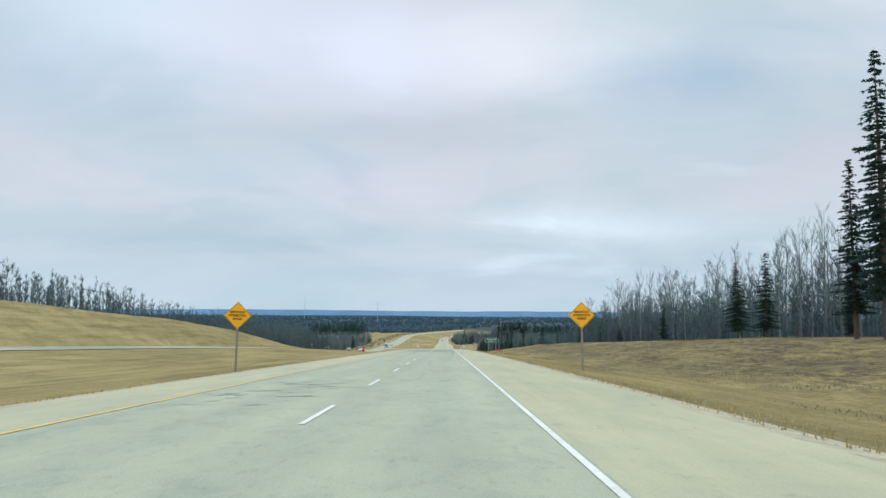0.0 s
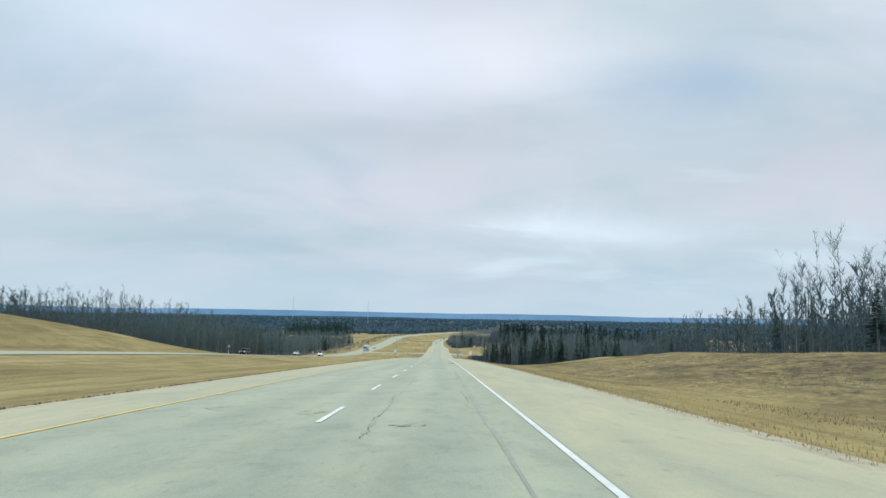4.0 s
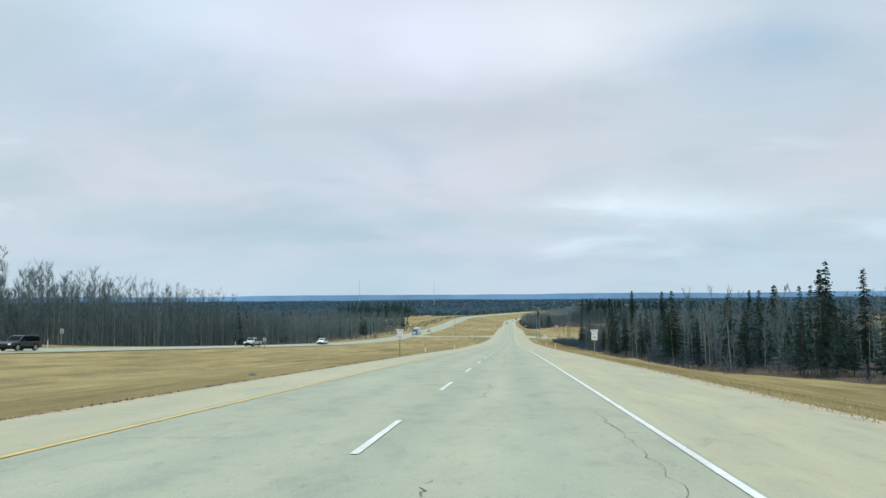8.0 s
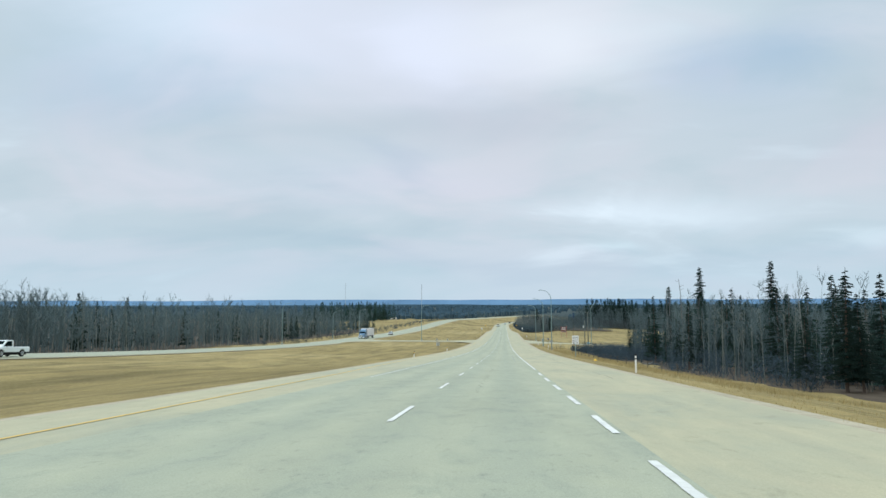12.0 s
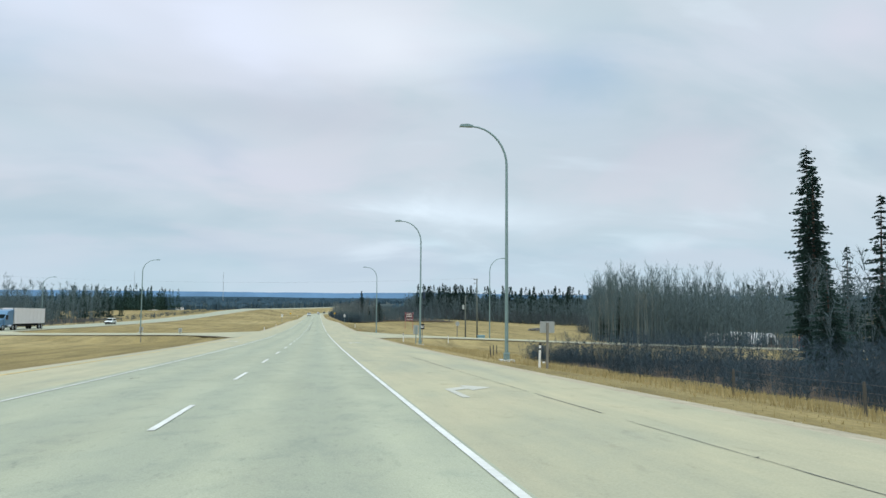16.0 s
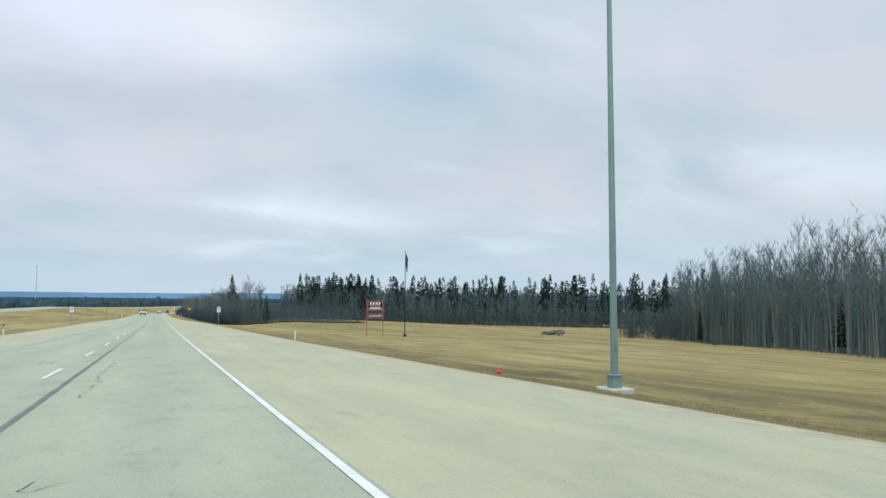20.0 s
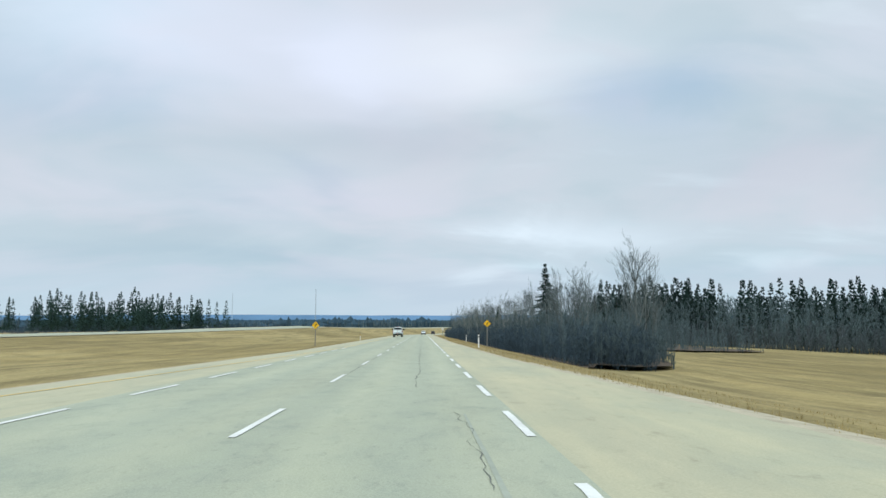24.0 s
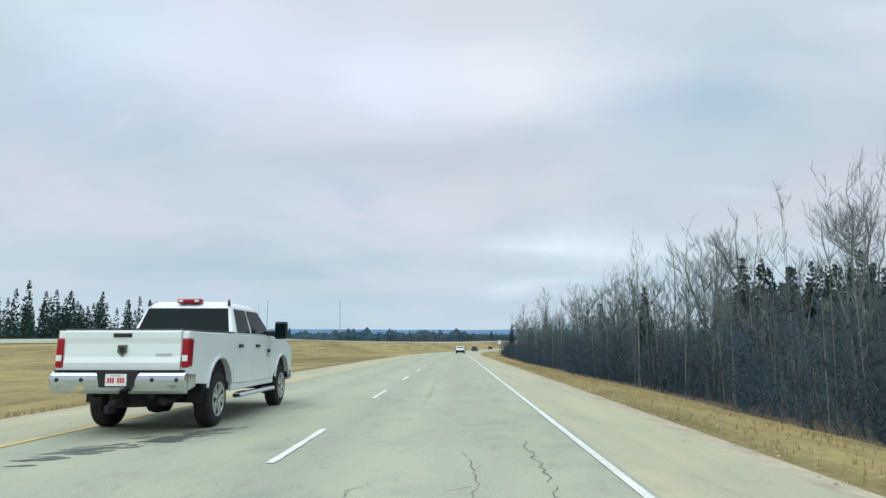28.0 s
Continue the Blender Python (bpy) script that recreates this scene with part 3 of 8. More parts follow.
# ---- trees ----
class Geo:
    """Collects vertices and faces of one mesh."""

    def __init__(self):
        self.v, self.f, self.m = [], [], []

    def tube(self, pts, radii, sides=5, slot=0):
        k0 = len(self.v)
        up = Vector((0.3, 0.2, 1)).normalized()
        for i, (p, r) in enumerate(zip(pts, radii)):
            a, b = pts[max(0, i - 1)], pts[min(len(pts) - 1, i + 1)]
            d = (Vector(b) - Vector(a)).normalized()
            s = d.cross(up if abs(d.dot(up)) < 0.95 else Vector((1, 0, 0))).normalized()
            q = d.cross(s)
            for j in range(sides):
                t = 2 * math.pi * j / sides
                self.v.append(tuple(Vector(p) + (s * math.cos(t) + q * math.sin(t)) * r))
        for i in range(len(pts) - 1):
            for j in range(sides):
                a, b = k0 + i * sides + j, k0 + i * sides + (j + 1) % sides
                self.f.append((a, b, b + sides, a + sides))
                self.m.append(slot)

    def spike(self, a, b, r, slot=0):
        """A thin three-sided twig from a to b."""
        a, b = Vector(a), Vector(b)
        d = (b - a).normalized()
        s = d.cross(Vector((0.31, 0.17, 0.93)))
        s = s.normalized() if s.length > 0.05 else Vector((1, 0, 0))
        q = d.cross(s)
        k = len(self.v)
        self.v += [tuple(a + s * r), tuple(a - s * r * 0.5 + q * r * 0.87), tuple(a - s * r * 0.5 - q * r * 0.87), tuple(b)]
        self.f += [(k, k + 1, k + 3), (k + 1, k + 2, k + 3), (k + 2, k, k + 3)]
        self.m += [slot] * 3

    def blade(self, a, b, w, side):
        """A flat tapering blade."""
        k = len(self.v)
        a, b, s = Vector(a), Vector(b), Vector(side) * w
        self.v += [tuple(a - s), tuple(a + s), tuple(b)]
        self.f.append((k, k + 1, k + 2))
        self.m.append(0)

    def mesh(self, name, mats):
        me = bpy.data.meshes.new(name)
        me.from_pydata(self.v, [], self.f)
        for m in mats if isinstance(mats, (list, tuple)) else [mats]:
            me.materials.append(m)
        if any(self.m):
            me.polygons.foreach_set("material_index", self.m)
        return me


def rv(rng, s=1.0):
    return Vector((rng.uniform(-s, s), rng.uniform(-s, s), rng.uniform(-s, s)))


def aspen_meshes(seed, h, bushy=1.0, forks=1, wide=1.0, clear=0.34, twigs=8, thick=1.0, limbed=0):
    """A bare poplar: slender trunk, thin rising limbs, and a soft fan of many fine twigs."""
    rng = random.Random(seed)
    trunk, crown = Geo(), Geo()
    for k in range(forks):
        lean = rv(rng, 0.04 + 0.11 * (k > 0))
        pts, rad = [], []
        top = h * (0.95 if k == 0 else rng.uniform(0.72, 0.9))
        wob = (0.010 + 0.006 * limbed) * h
        if limbed and k:
            # a heavy crooked limb that leaves the trunk and turns upwards
            q = rng.randint(2, 5)
            foot, ang = stem[q], rng.uniform(0, 6.28) if k == 1 else ang + rng.uniform(1.6, 2.8)
            rise, reach = (top - foot.z) * rng.uniform(0.85, 1.05), h * rng.uniform(0.10, 0.19)
            for i in range(9):
                t = i / 8
                o = reach * t ** 0.75
                pts.append(foot + Vector((math.cos(ang) * o + rng.uniform(-wob, wob) * t, math.sin(ang) * o + rng.uniform(-wob, wob) * t, rise * t)))
                rad.append(h * 0.0046 * (1 - t) ** 0.8 + 0.008)
        else:
            for i in range(9):
                t = i / 8
                pts.append(Vector((lean.x * top * t + rng.uniform(-wob, wob) * t, lean.y * top * t + rng.uniform(-wob, wob) * t, top * t - (0.3 if i == 0 else 0))))
                rad.append(h * 0.0072 * (1 - t) ** 0.9 + 0.008)
            stem = pts
        trunk.tube(pts, rad, 6)
        n = int(22 * bushy)
        low = 0.12 if limbed and k else clear
        for i in range(n):
            t = low + (0.97 - low) * ((i + rng.random()) / n) ** 0.85
            q = min(7, int(t * 8))
            base = pts[q].lerp(pts[q + 1], t * 8 - q)
            turn, ln = rng.uniform(0, 6.28), h * rng.uniform(0.11, 0.23) * (1.25 - t * 0.75) * wide
            out = Vector((math.cos(turn), math.sin(turn), rng.uniform(0.75, 1.7) - 0.45 * limbed)).normalized()
            mid = base + out * ln * 0.5 + rv(rng, (0.05 + 0.05 * limbed) * ln)
            end = mid + (out + Vector((0, 0, 0.75 - 0.35 * limbed)) + rv(rng, 0.25 + 0.2 * limbed)).normalized() * ln * 0.65
            r0 = h * 0.0011 * (1.3 - t) + 0.005
            crown.tube([base, mid, end], [r0, r0 * 0.6, 0.006], 4)
            for j in range(8):
                s = 0.2 + 0.8 * (j + rng.random()) / 8
                o = base.lerp(mid, s * 2) if s < 0.5 else mid.lerp(end, s * 2 - 1)
                d = (out * 0.55 + rv(rng, 0.5) + Vector((0, 0, 0.95))).normalized()
                l2 = (ln * rng.uniform(0.16, 0.34) + 0.12) * (1.25 - 0.5 * s)
                tip = o + d * l2
                crown.spike(o, tip, 0.008)
                for w in range(twigs):
                    o2 = o.lerp(tip, rng.uniform(0.1, 1.0))
                    e2 = o2 + (d * 0.7 + rv(rng, 0.5) + Vector((0, 0, 0.7))).normalized() * (l2 * rng.uniform(0.35, 0.8) + 0.14)
                    crown.blade(o2, e2, 0.0066 * thick, rv(rng).normalized())
    return trunk.mesh("trunk", M_BARK), crown.mesh("crown", M_TWIG)


def spruce_meshes(seed, h, spread=0.16, thin=0.0, coarse=1.0, taper=0.85, dense=1.0):
    """A spruce: straight trunk and drooping whorls of needle sprays."""
    rng = random.Random(seed)
    trunk, crown = Geo(), Geo()
    trunk.tube([(0, 0, -0.3), (0, 0, h * 0.5), (0, 0, h)], [h * 0.013, h * 0.008, 0.01], 7)
    z = h * rng.uniform(0.10, 0.16) * (1 + thin)
    while z < h * 0.985:
        t = z / h
        reach = h * spread * (1 - t) ** taper * rng.uniform(0.6, 1.15) + 0.10
        n = max(4, int(9 - 4 * t))
        a0 = rng.uniform(0, 6.28)
        for i in range(n):
            if rng.random() < 0.16 + thin * 0.25:
                continue
            a = a0 + 6.28 * i / n + rng.uniform(-0.25, 0.25)
            ln = reach * rng.uniform(0.45, 1.22)
            d = Vector((math.cos(a), math.sin(a), 0))
            o = Vector((0, 0, z + rng.uniform(-0.22, 0.22)))
            mid = o + d * ln * 0.55 + Vector((0, 0, -0.10 * ln))
            end = o + d * ln + Vector((0, 0, -0.16 * ln))
            side = Vector((-d.y, d.x, 0))
            trunk.spike(o, end, 0.012 + 0.004 * ln)
            m = max(1 if coarse > 3 else 2, int(ln * 2.6 / coarse))
            for j in range(m):
                s = (j + 0.6) / m
                p = o.lerp(mid, s * 2) if s < 0.5 else mid.lerp(end, s * 2 - 1)
                w = (0.40 * ln * (1.1 - s) + 0.16) * rng.uniform(0.7, 1.2)
                for sg in (-1, 1):
                    tip = p + side * sg * w + d * w * 0.7 + Vector((0, 0, -0.28 * w + rng.uniform(-0.06, 0.06)))
                    crown.blade(p, tip, (0.09 + 0.06 * ln / 3) * coarse, (d * 0.5 + Vector((0, 0, 0.85))))
                    if coarse > 3:
                        continue
                    crown.blade(p + Vector((0, 0, 0.04)), p + (tip - p) * 0.7 + Vector((0, 0, -0.20 * w - 0.05)), 0.09, d)
            crown.blade(mid, end + d * 0.15, 0.10, side)
        z += (h * 0.017 + rng.uniform(0.05, 0.15)) * (0.75 + 0.25 * coarse) * dense
    crown.spike((0, 0, h * 0.95), (0, 0, h * 1.01), 0.05)
    return trunk.mesh("trunk", M_SPRUCE_BARK), crown.mesh("crown", M_NEEDLE)


def snag_meshes(seed, h):
    """A dead, broken tree with a few bare stubs."""
    rng = random.Random(seed)
    trunk, crown = Geo(), Geo()
    pts = [Vector((0, 0, -0.3))]
    for i in range(1, 8):
        pts.append(pts[-1] + Vector((rng.uniform(-0.13, 0.13), rng.uniform(-0.13, 0.13), h / 7)))
    trunk.tube(pts, [h * 0.0075 * (1 - i / 8.5) + 0.012 for i in range(8)], 6)
    for i in range(20):
        t = rng.uniform(0.35, 1.0) * 7
        k = min(6, int(t))
        o = pts[k].lerp(pts[k + 1], t - k)
        a = rng.uniform(0, 6.28)
        e = o + Vector((math.cos(a), math.sin(a), rng.uniform(-0.1, 0.8))).normalized() * h * rng.uniform(0.02, 0.075)
        crown.tube([o, o.lerp(e, 0.5) + rv(rng, 0.06), e], [0.022, 0.015, 0.006], 4)
        for j in range(3):
            o2 = o.lerp(e, rng.uniform(0.4, 0.9))
            crown.spike(o2, o2 + rv(rng, 0.3) + Vector((0, 0, 0.15)), 0.007)
    return trunk.mesh("trunk", M_DEADWOOD), crown.mesh("branches", M_DEADWOOD)


ASPENS = [aspen_meshes(10 + i, 14, 0.9 + 0.2 * (i % 3), 1 + (i % 4 == 3), 1.0, 0.34, 7, 0.8) for i in range(6)]
FAR_ASPENS = [aspen_meshes(30 + i, 14, 0.75, 1, 1.15, 0.3, 6, 1.1) for i in range(3)]
COPSE_ASPENS = [aspen_meshes(50 + i, 10, 0.62 + 0.12 * (i % 3), 1 + i % 3, 0.85, 0.42, 4, 0.6, i % 3 > 0) for i in range(6)]
BIG_ASPENS = [aspen_meshes(40 + i, 16, 0.8, 4 + i % 2, 0.8, 0.4, 5, 0.7, 1) for i in range(4)]
SPRUCES = [spruce_meshes(70 + i, 14, (0.19, 0.23, 0.16, 0.21, 0.25)[i], (0, 0, 0.3, 0, 0)[i]) for i in range(5)]
TALL_SPRUCES = [spruce_meshes(90 + i, 21, 0.100, 0.1, 1.0, 0.42, 0.45) for i in range(3)]
STAND_SPRUCES = [spruce_meshes(180 + i, 14, (0.21, 0.18, 0.24)[i], 0, 3.2) for i in range(3)]
FAR_SPRUCES = [spruce_meshes(170 + i, 14, (0.21, 0.18, 0.24)[i], 0, 2.2) for i in range(3)]
BROAD_SPRUCES = [spruce_meshes(140 + i, 14, (0.27, 0.24)[i], 0.1, 1.0, 0.85, 0.55) for i in range(2)]
AIRY_SPRUCES = [spruce_meshes(96 + i, 21, 0.108, 0.4, 1.0, 0.6, 0.62) for i in range(2)]
SNAGS = [snag_meshes(120 + i, 13) for i in range(4)]


def plant(name, meshes, x, y, scale, label, category, group, rng, z=None, part_name="crown"):
    ob = new(name)
    ob.matrix_basis = pose(x, y, ground_z(x, y) if z is None else z, rng.uniform(-1.5, 1.5), rng.uniform(-1.5, 1.5), rng.uniform(0, 360)) @ Matrix.Diagonal((scale * rng.uniform(0.9, 1.1), scale * rng.uniform(0.9, 1.1), scale, 1))
    for nm, me in (("trunk", meshes[0]), (part_name, meshes[1])):
        p = new(nm, me)
        p.parent = ob
        if nm == "branches":
            tagged(p, kind="stuff")
    return tagged(ob, label, category, group)


RT = random.Random(5)


def aspen(x, y, h, group="roadside aspens"):
    kinds = COPSE_ASPENS if y > 800 else FAR_ASPENS if abs(x - road_x(y)) > 54 else ASPENS
    plant("aspen_tree", RT.choice(kinds), x, y, h / (10 if y > 800 else 14), "leafless grey aspen at the edge of the woods", "tree", group, RT)


def big_aspen(x, y, h):
    plant("poplar_tree", RT.choice(BIG_ASPENS), x, y, h / 16, "tall leafless poplar with spreading bare limbs", "tree", "tall poplars", RT)


def spruce(x, y, h, group="roadside spruces"):
    plant("spruce_tree", RT.choice(SPRUCES if x - road_x(y) > -60 and y < 960 and x < 80 else FAR_SPRUCES), x, y, h / 14, "dark green spruce standing in the woods", "tree", group, RT)


def tall_spruce(x, y, h):
    plant("spruce_tree", RT.choice(TALL_SPRUCES), x, y, h / 21, "tall narrow spruce with ragged branches", "tree", "tall spruces", RT)


def broad_spruce(x, y, h):
    plant("spruce_tree", RT.choice(BROAD_SPRUCES), x, y, h / 14, "broad dark green spruce among bare poplars", "tree", "broad spruces", RT)


def airy_spruce(x, y, h):
    plant("spruce_tree", RT.choice(AIRY_SPRUCES), x, y, h / 21, "tall thin spruce with sparse ragged branches", "tree", "tall spruces", RT)


def snag(x, y, h):
    plant("dead_tree", RT.choice(SNAGS), x, y, h / 13, "grey dead tree with broken bare branches", "tree", "dead trees", RT, part_name="branches")


def scatter(y0, y1, u0, u1, n, hmin, hmax, kinds):
    """Trees spread over a stretch beside the road; u0 and u1 may be functions of y."""
    for _ in range(n):
        y = RT.uniform(y0, y1)
        a, b = (u0(y) if callable(u0) else u0), (u1(y) if callable(u1) else u1)
        x = road_x(y) + RT.uniform(a, b)
        k = RT.choices([k for k, w in kinds], [w for k, w in kinds])[0]
        k(x, y, RT.uniform(hmin, hmax) * (1.0 if k is not spruce else RT.uniform(0.55, 1.05)))


def woods(name, label, area, n, hmin, hmax, limbs=9, twigs=8, material=None, seed=1, low=0.25, spread=0.13, stem=0.07, fine=0.022, lean=0.05, category="woods", rise=(0.9, 3.2)):
    """A stand of many bare stems, each with limbs and a haze of fine twigs, as one mesh. area(rng) gives a place."""
    rng = random.Random(seed)
    r = np.random.RandomState(seed)
    xy = [area(rng) for _ in range(n)]
    foot = np.array([(x, y, ground_z(x, y) - 0.2) for x, y in xy])
    h = r.uniform(hmin, hmax, n)
    tip = foot + np.stack([r.uniform(-lean, lean, n) * h, r.uniform(-lean, lean, n) * h, h], 1)

    def slivers(a, b, w):
        """Flat tapering blades from a to b with half width w, turned at random."""
        d = b - a
        side = np.cross(d, r.normal(size=d.shape))
        side *= (w / (np.linalg.norm(side, axis=1) + 1e-9))[:, None]
        return np.stack([a - side, a + side, b], 1).reshape(-1, 3)

    def grow(a, b, k, t0, t1, length, rise):
        """k shoots on each line from a to b, rising outwards."""
        t = r.uniform(t0, t1, (len(a), k))
        o = a[:, None] + (b - a)[:, None] * t[..., None]
        ang = r.uniform(0, 6.28, t.shape)
        ln = length[:, None] * r.uniform(0.5, 1.25, t.shape) * (1.25 - 0.55 * t)
        d = np.stack([np.cos(ang), np.sin(ang), r.uniform(rise[0], rise[1], t.shape)], 2)
        d /= np.linalg.norm(d, axis=2, keepdims=True)
        return o.reshape(-1, 3), (o + d * ln[..., None]).reshape(-1, 3)

    la, lb = grow(foot, tip, limbs, low, 0.97, h * spread * 1.15, rise)
    ta, tb = grow(la, lb, twigs, 0.15, 1.0, np.repeat(h * spread, limbs) * 0.55, (rise[0] * 0.3, rise[1]))
    v = np.concatenate([slivers(foot, tip, stem * r.uniform(0.6, 1.3, n)), slivers(foot, tip, stem * r.uniform(0.6, 1.3, n)),
                        slivers(la, lb, fine * 0.75 * r.uniform(0.7, 1.3, len(la))), slivers(ta, tb, fine * 0.5 * r.uniform(0.6, 1.5, len(ta)))])
    k = len(v) // 3
    me = bpy.data.meshes.new(name)
    me.vertices.add(len(v))
    me.vertices.foreach_set("co", v.astype(np.float32).ravel())
    me.loops.add(len(v))
    me.loops.foreach_set("vertex_index", np.arange(len(v), dtype=np.int32))
    me.polygons.add(k)
    me.polygons.foreach_set("loop_start", np.arange(0, len(v), 3, dtype=np.int32))
    me.update(calc_edges=True)
    me.materials.append(material or M_WOODS)
    return tagged(new(name, me), label, category, kind="stuff")


def brush(name, label, area, n, hmin, hmax, seed=1, stems=7, material=None, limbs=6, twigs=4, fine=0.028):
    """Tangled clumps of thin leaning stems with their shoots, as one mesh."""
    rng = random.Random(seed)
    spots = [area(rng) for _ in range(n)]

    def near(r):
        x, y = r.choice(spots)
        return x + r.gauss(0, 0.45), y + r.gauss(0, 0.45)
    return woods(name, label, near, n * stems, hmin, hmax, limbs, twigs, material or M_BRUSH, seed, 0.05, 0.22, 0.011, fine, 0.30, "shrubs", (0.4, 1.8))


def box_area(y0, y1, u0, u1, bias=1.0):
    """Places between u0 and u1, gathered towards u0 where bias is over 1."""
    def f(rng):
        y = rng.uniform(y0, y1)
        a, b = (u0(y) if callable(u0) else u0), (u1(y) if callable(u1) else u1)
        return road_x(y) + a + (b - a) * rng.random() ** bias, y
    return f


def spruce_stand(name, label, places):
    """Distant spruces joined into one mesh."""
    rng = random.Random(len(places))
    vs, fs, k = [], [], 0
    for x, y, h in places:
        me = rng.choice(STAND_SPRUCES)[1]
        n = len(me.vertices)
        co = np.empty(n * 3)
        me.vertices.foreach_get("co", co)
        co = co.reshape(-1, 3)
        a, s = rng.uniform(0, 6.28), h / 14
        r = np.array(((math.cos(a), -math.sin(a), 0), (math.sin(a), math.cos(a), 0), (0, 0, 1)))
        vs.append(co @ r.T * s * np.array((1.05, 1.05, 1)) + np.array((x, y, ground_z(x, y))))
        fs += [tuple(k + i for i in p.vertices) for p in me.polygons]
        k += n
    return tagged(mesh_ob(name, np.concatenate(vs).tolist(), fs, M_NEEDLE), label, "trees", kind="stuff")


# ---- woods, stretch by stretch ----
# on the bank at the start
litter("forest_floor", -20, 268, 40, 130, "brown leaf litter under the bank woods")
scatter(-10, 178, 41, 52, 44, 10, 16, [(aspen, 1)])
scatter(178, 262, 41, 58, 26, 5, 7.5, [(aspen, 1)])
woods("bank_woods", "bare grey woods deep behind the bank", box_area(-20, 265, 47, 85), 800, 6, 10, seed=32, low=0.03, limbs=9, twigs=5, fine=0.15, spread=0.2)
scatter(60, 250, 40, 60, 12, 5, 8, [(spruce, 1)])
airy_spruce(30.9, 43, 19.5)
airy_spruce(31.0, 46.5, 13)
spruce(39, 76, 10)
spruce(41, 88, 10.5)
spruce(43, 124, 7)
big_aspen(46, 166, 17)
woods("bank_woods", "bare grey woods along the top of the bank", box_area(-20, 215, 44, 110, 1.5), 1260, 7, 13, seed=2, low=0.3, limbs=13, twigs=10, fine=0.045, spread=0.16)
woods("bank_woods", "lower bare woods where the bank runs out", box_area(215, 265, 44, 110, 1.5), 300, 4.5, 7.5, seed=72, low=0.3, limbs=13, twigs=10, fine=0.045, spread=0.16)
brush("bank_brush", "dark bare brush at the foot of the woods", box_area(-10, 262, 40, 62), 480, 1.5, 4, seed=3)

# spruce and aspen woods on the low ground
edge_a = lambda y: 22.5 + 5 * smooth(330, 280, y) + 2 * math.sin(y * 0.11)
litter("forest_floor", 262, 551, lambda y: edge_a(y) - 1, 140, "brown leaf litter under the low woods")
scatter(272, 310, lambda y: edge_a(y) + 1, lambda y: edge_a(y) + 18, 28, 7.5, 10, [(aspen, 0.12), (spruce, 0.88)])
scatter(310, 480, lambda y: edge_a(y) + 1, lambda y: edge_a(y) + 18, 112, 8, 11, [(aspen, 0.07), (spruce, 0.91), (snag, 0.02)])
scatter(310, 480, lambda y: edge_a(y) + 10, lambda y: edge_a(y) + 40, 50, 9, 12, [(aspen, 0.10), (spruce, 0.90)])
woods("low_woods", "lower bare woods at the foot of the bank", box_area(262, 318, lambda y: edge_a(y) + 3, 130, 1.5), 360, 5.5, 9.2, seed=74, low=0.1, stem=0.05, limbs=11, twigs=9, fine=0.045, spread=0.16)
woods("low_woods", "dense bare woods on the low ground", box_area(318, 566, lambda y: max(edge_a(y) + 3 + 4 * smooth(470, 500, y), 4 + 0.80 * (y - 496)), 130, 1.5), 1560, 6, 9.5, seed=4, low=0.1, stem=0.05, limbs=11, twigs=9, fine=0.045, spread=0.16)
woods("low_saplings", "pale slender stems along the low woods", box_area(276, 480, lambda y: edge_a(y) + 0.5, lambda y: edge_a(y) + 9), 150, 6, 8.5, seed=30, low=0.45, limbs=7, twigs=5, fine=0.02, spread=0.12, stem=0.05, material=M_STEM)
brush("low_brush", "dark bare brush along the woods", box_area(272, 480, lambda y: edge_a(y) - 1, lambda y: edge_a(y) + 12), 420, 1.2, 3.2, seed=5)
broad_spruce(55.8, 367.5, 15.6)
spruce(88, 496, 21)
spruce(83.4, 461, 20)
spruce(80.5, 466, 17)
spruce(53, 548, 16)

# thinner stand with tall spruces before the crossing
stand_u = lambda y: max(26, 2 + 0.80 * (y - 496))
scatter(480, 564, lambda y: stand_u(y) + 2, lambda y: stand_u(y) + 30, 85, 8, 11.5, [(aspen, 0.22), (spruce, 0.68), (snag, 0.10)])
tall_spruce(57.9, 562.6, 25)
tall_spruce(45.5, 547.4, 18)
tall_spruce(64.2, 526.4, 23)
broad_spruce(46, 520, 14)
spruce(50, 512, 15)
snag(46.4, 535.2, 19.5)
snag(38, 516, 15)
snag(36, 508, 15)
brush("ditch_brush", "dark leafless willow brush in the ditch", box_area(484, 549, 22, 36), 480, 1.0, 3.1, seed=6, stems=13, limbs=6, twigs=5, fine=0.013)
brush("ditch_brush", "small dark willow clumps at the end of the ditch", box_area(545, 553.5, 20.5, 25), 60, 0.9, 1.9, seed=76, stems=13, limbs=6, twigs=5, fine=0.013)

# the woods across the side road, their edge running back from the side road to a corner in the field
def right_stand(depth, power=1.5):
    def f(rng):
        t, d = rng.random() ** 0.9, depth * rng.random() ** power
        x = float(np.interp(t, STAND_T, STAND_X)) + 1.5 * math.sin(t * 40)
        return x + d, float(np.interp(t, STAND_T, STAND_Y)) + d * 0.10
    return f


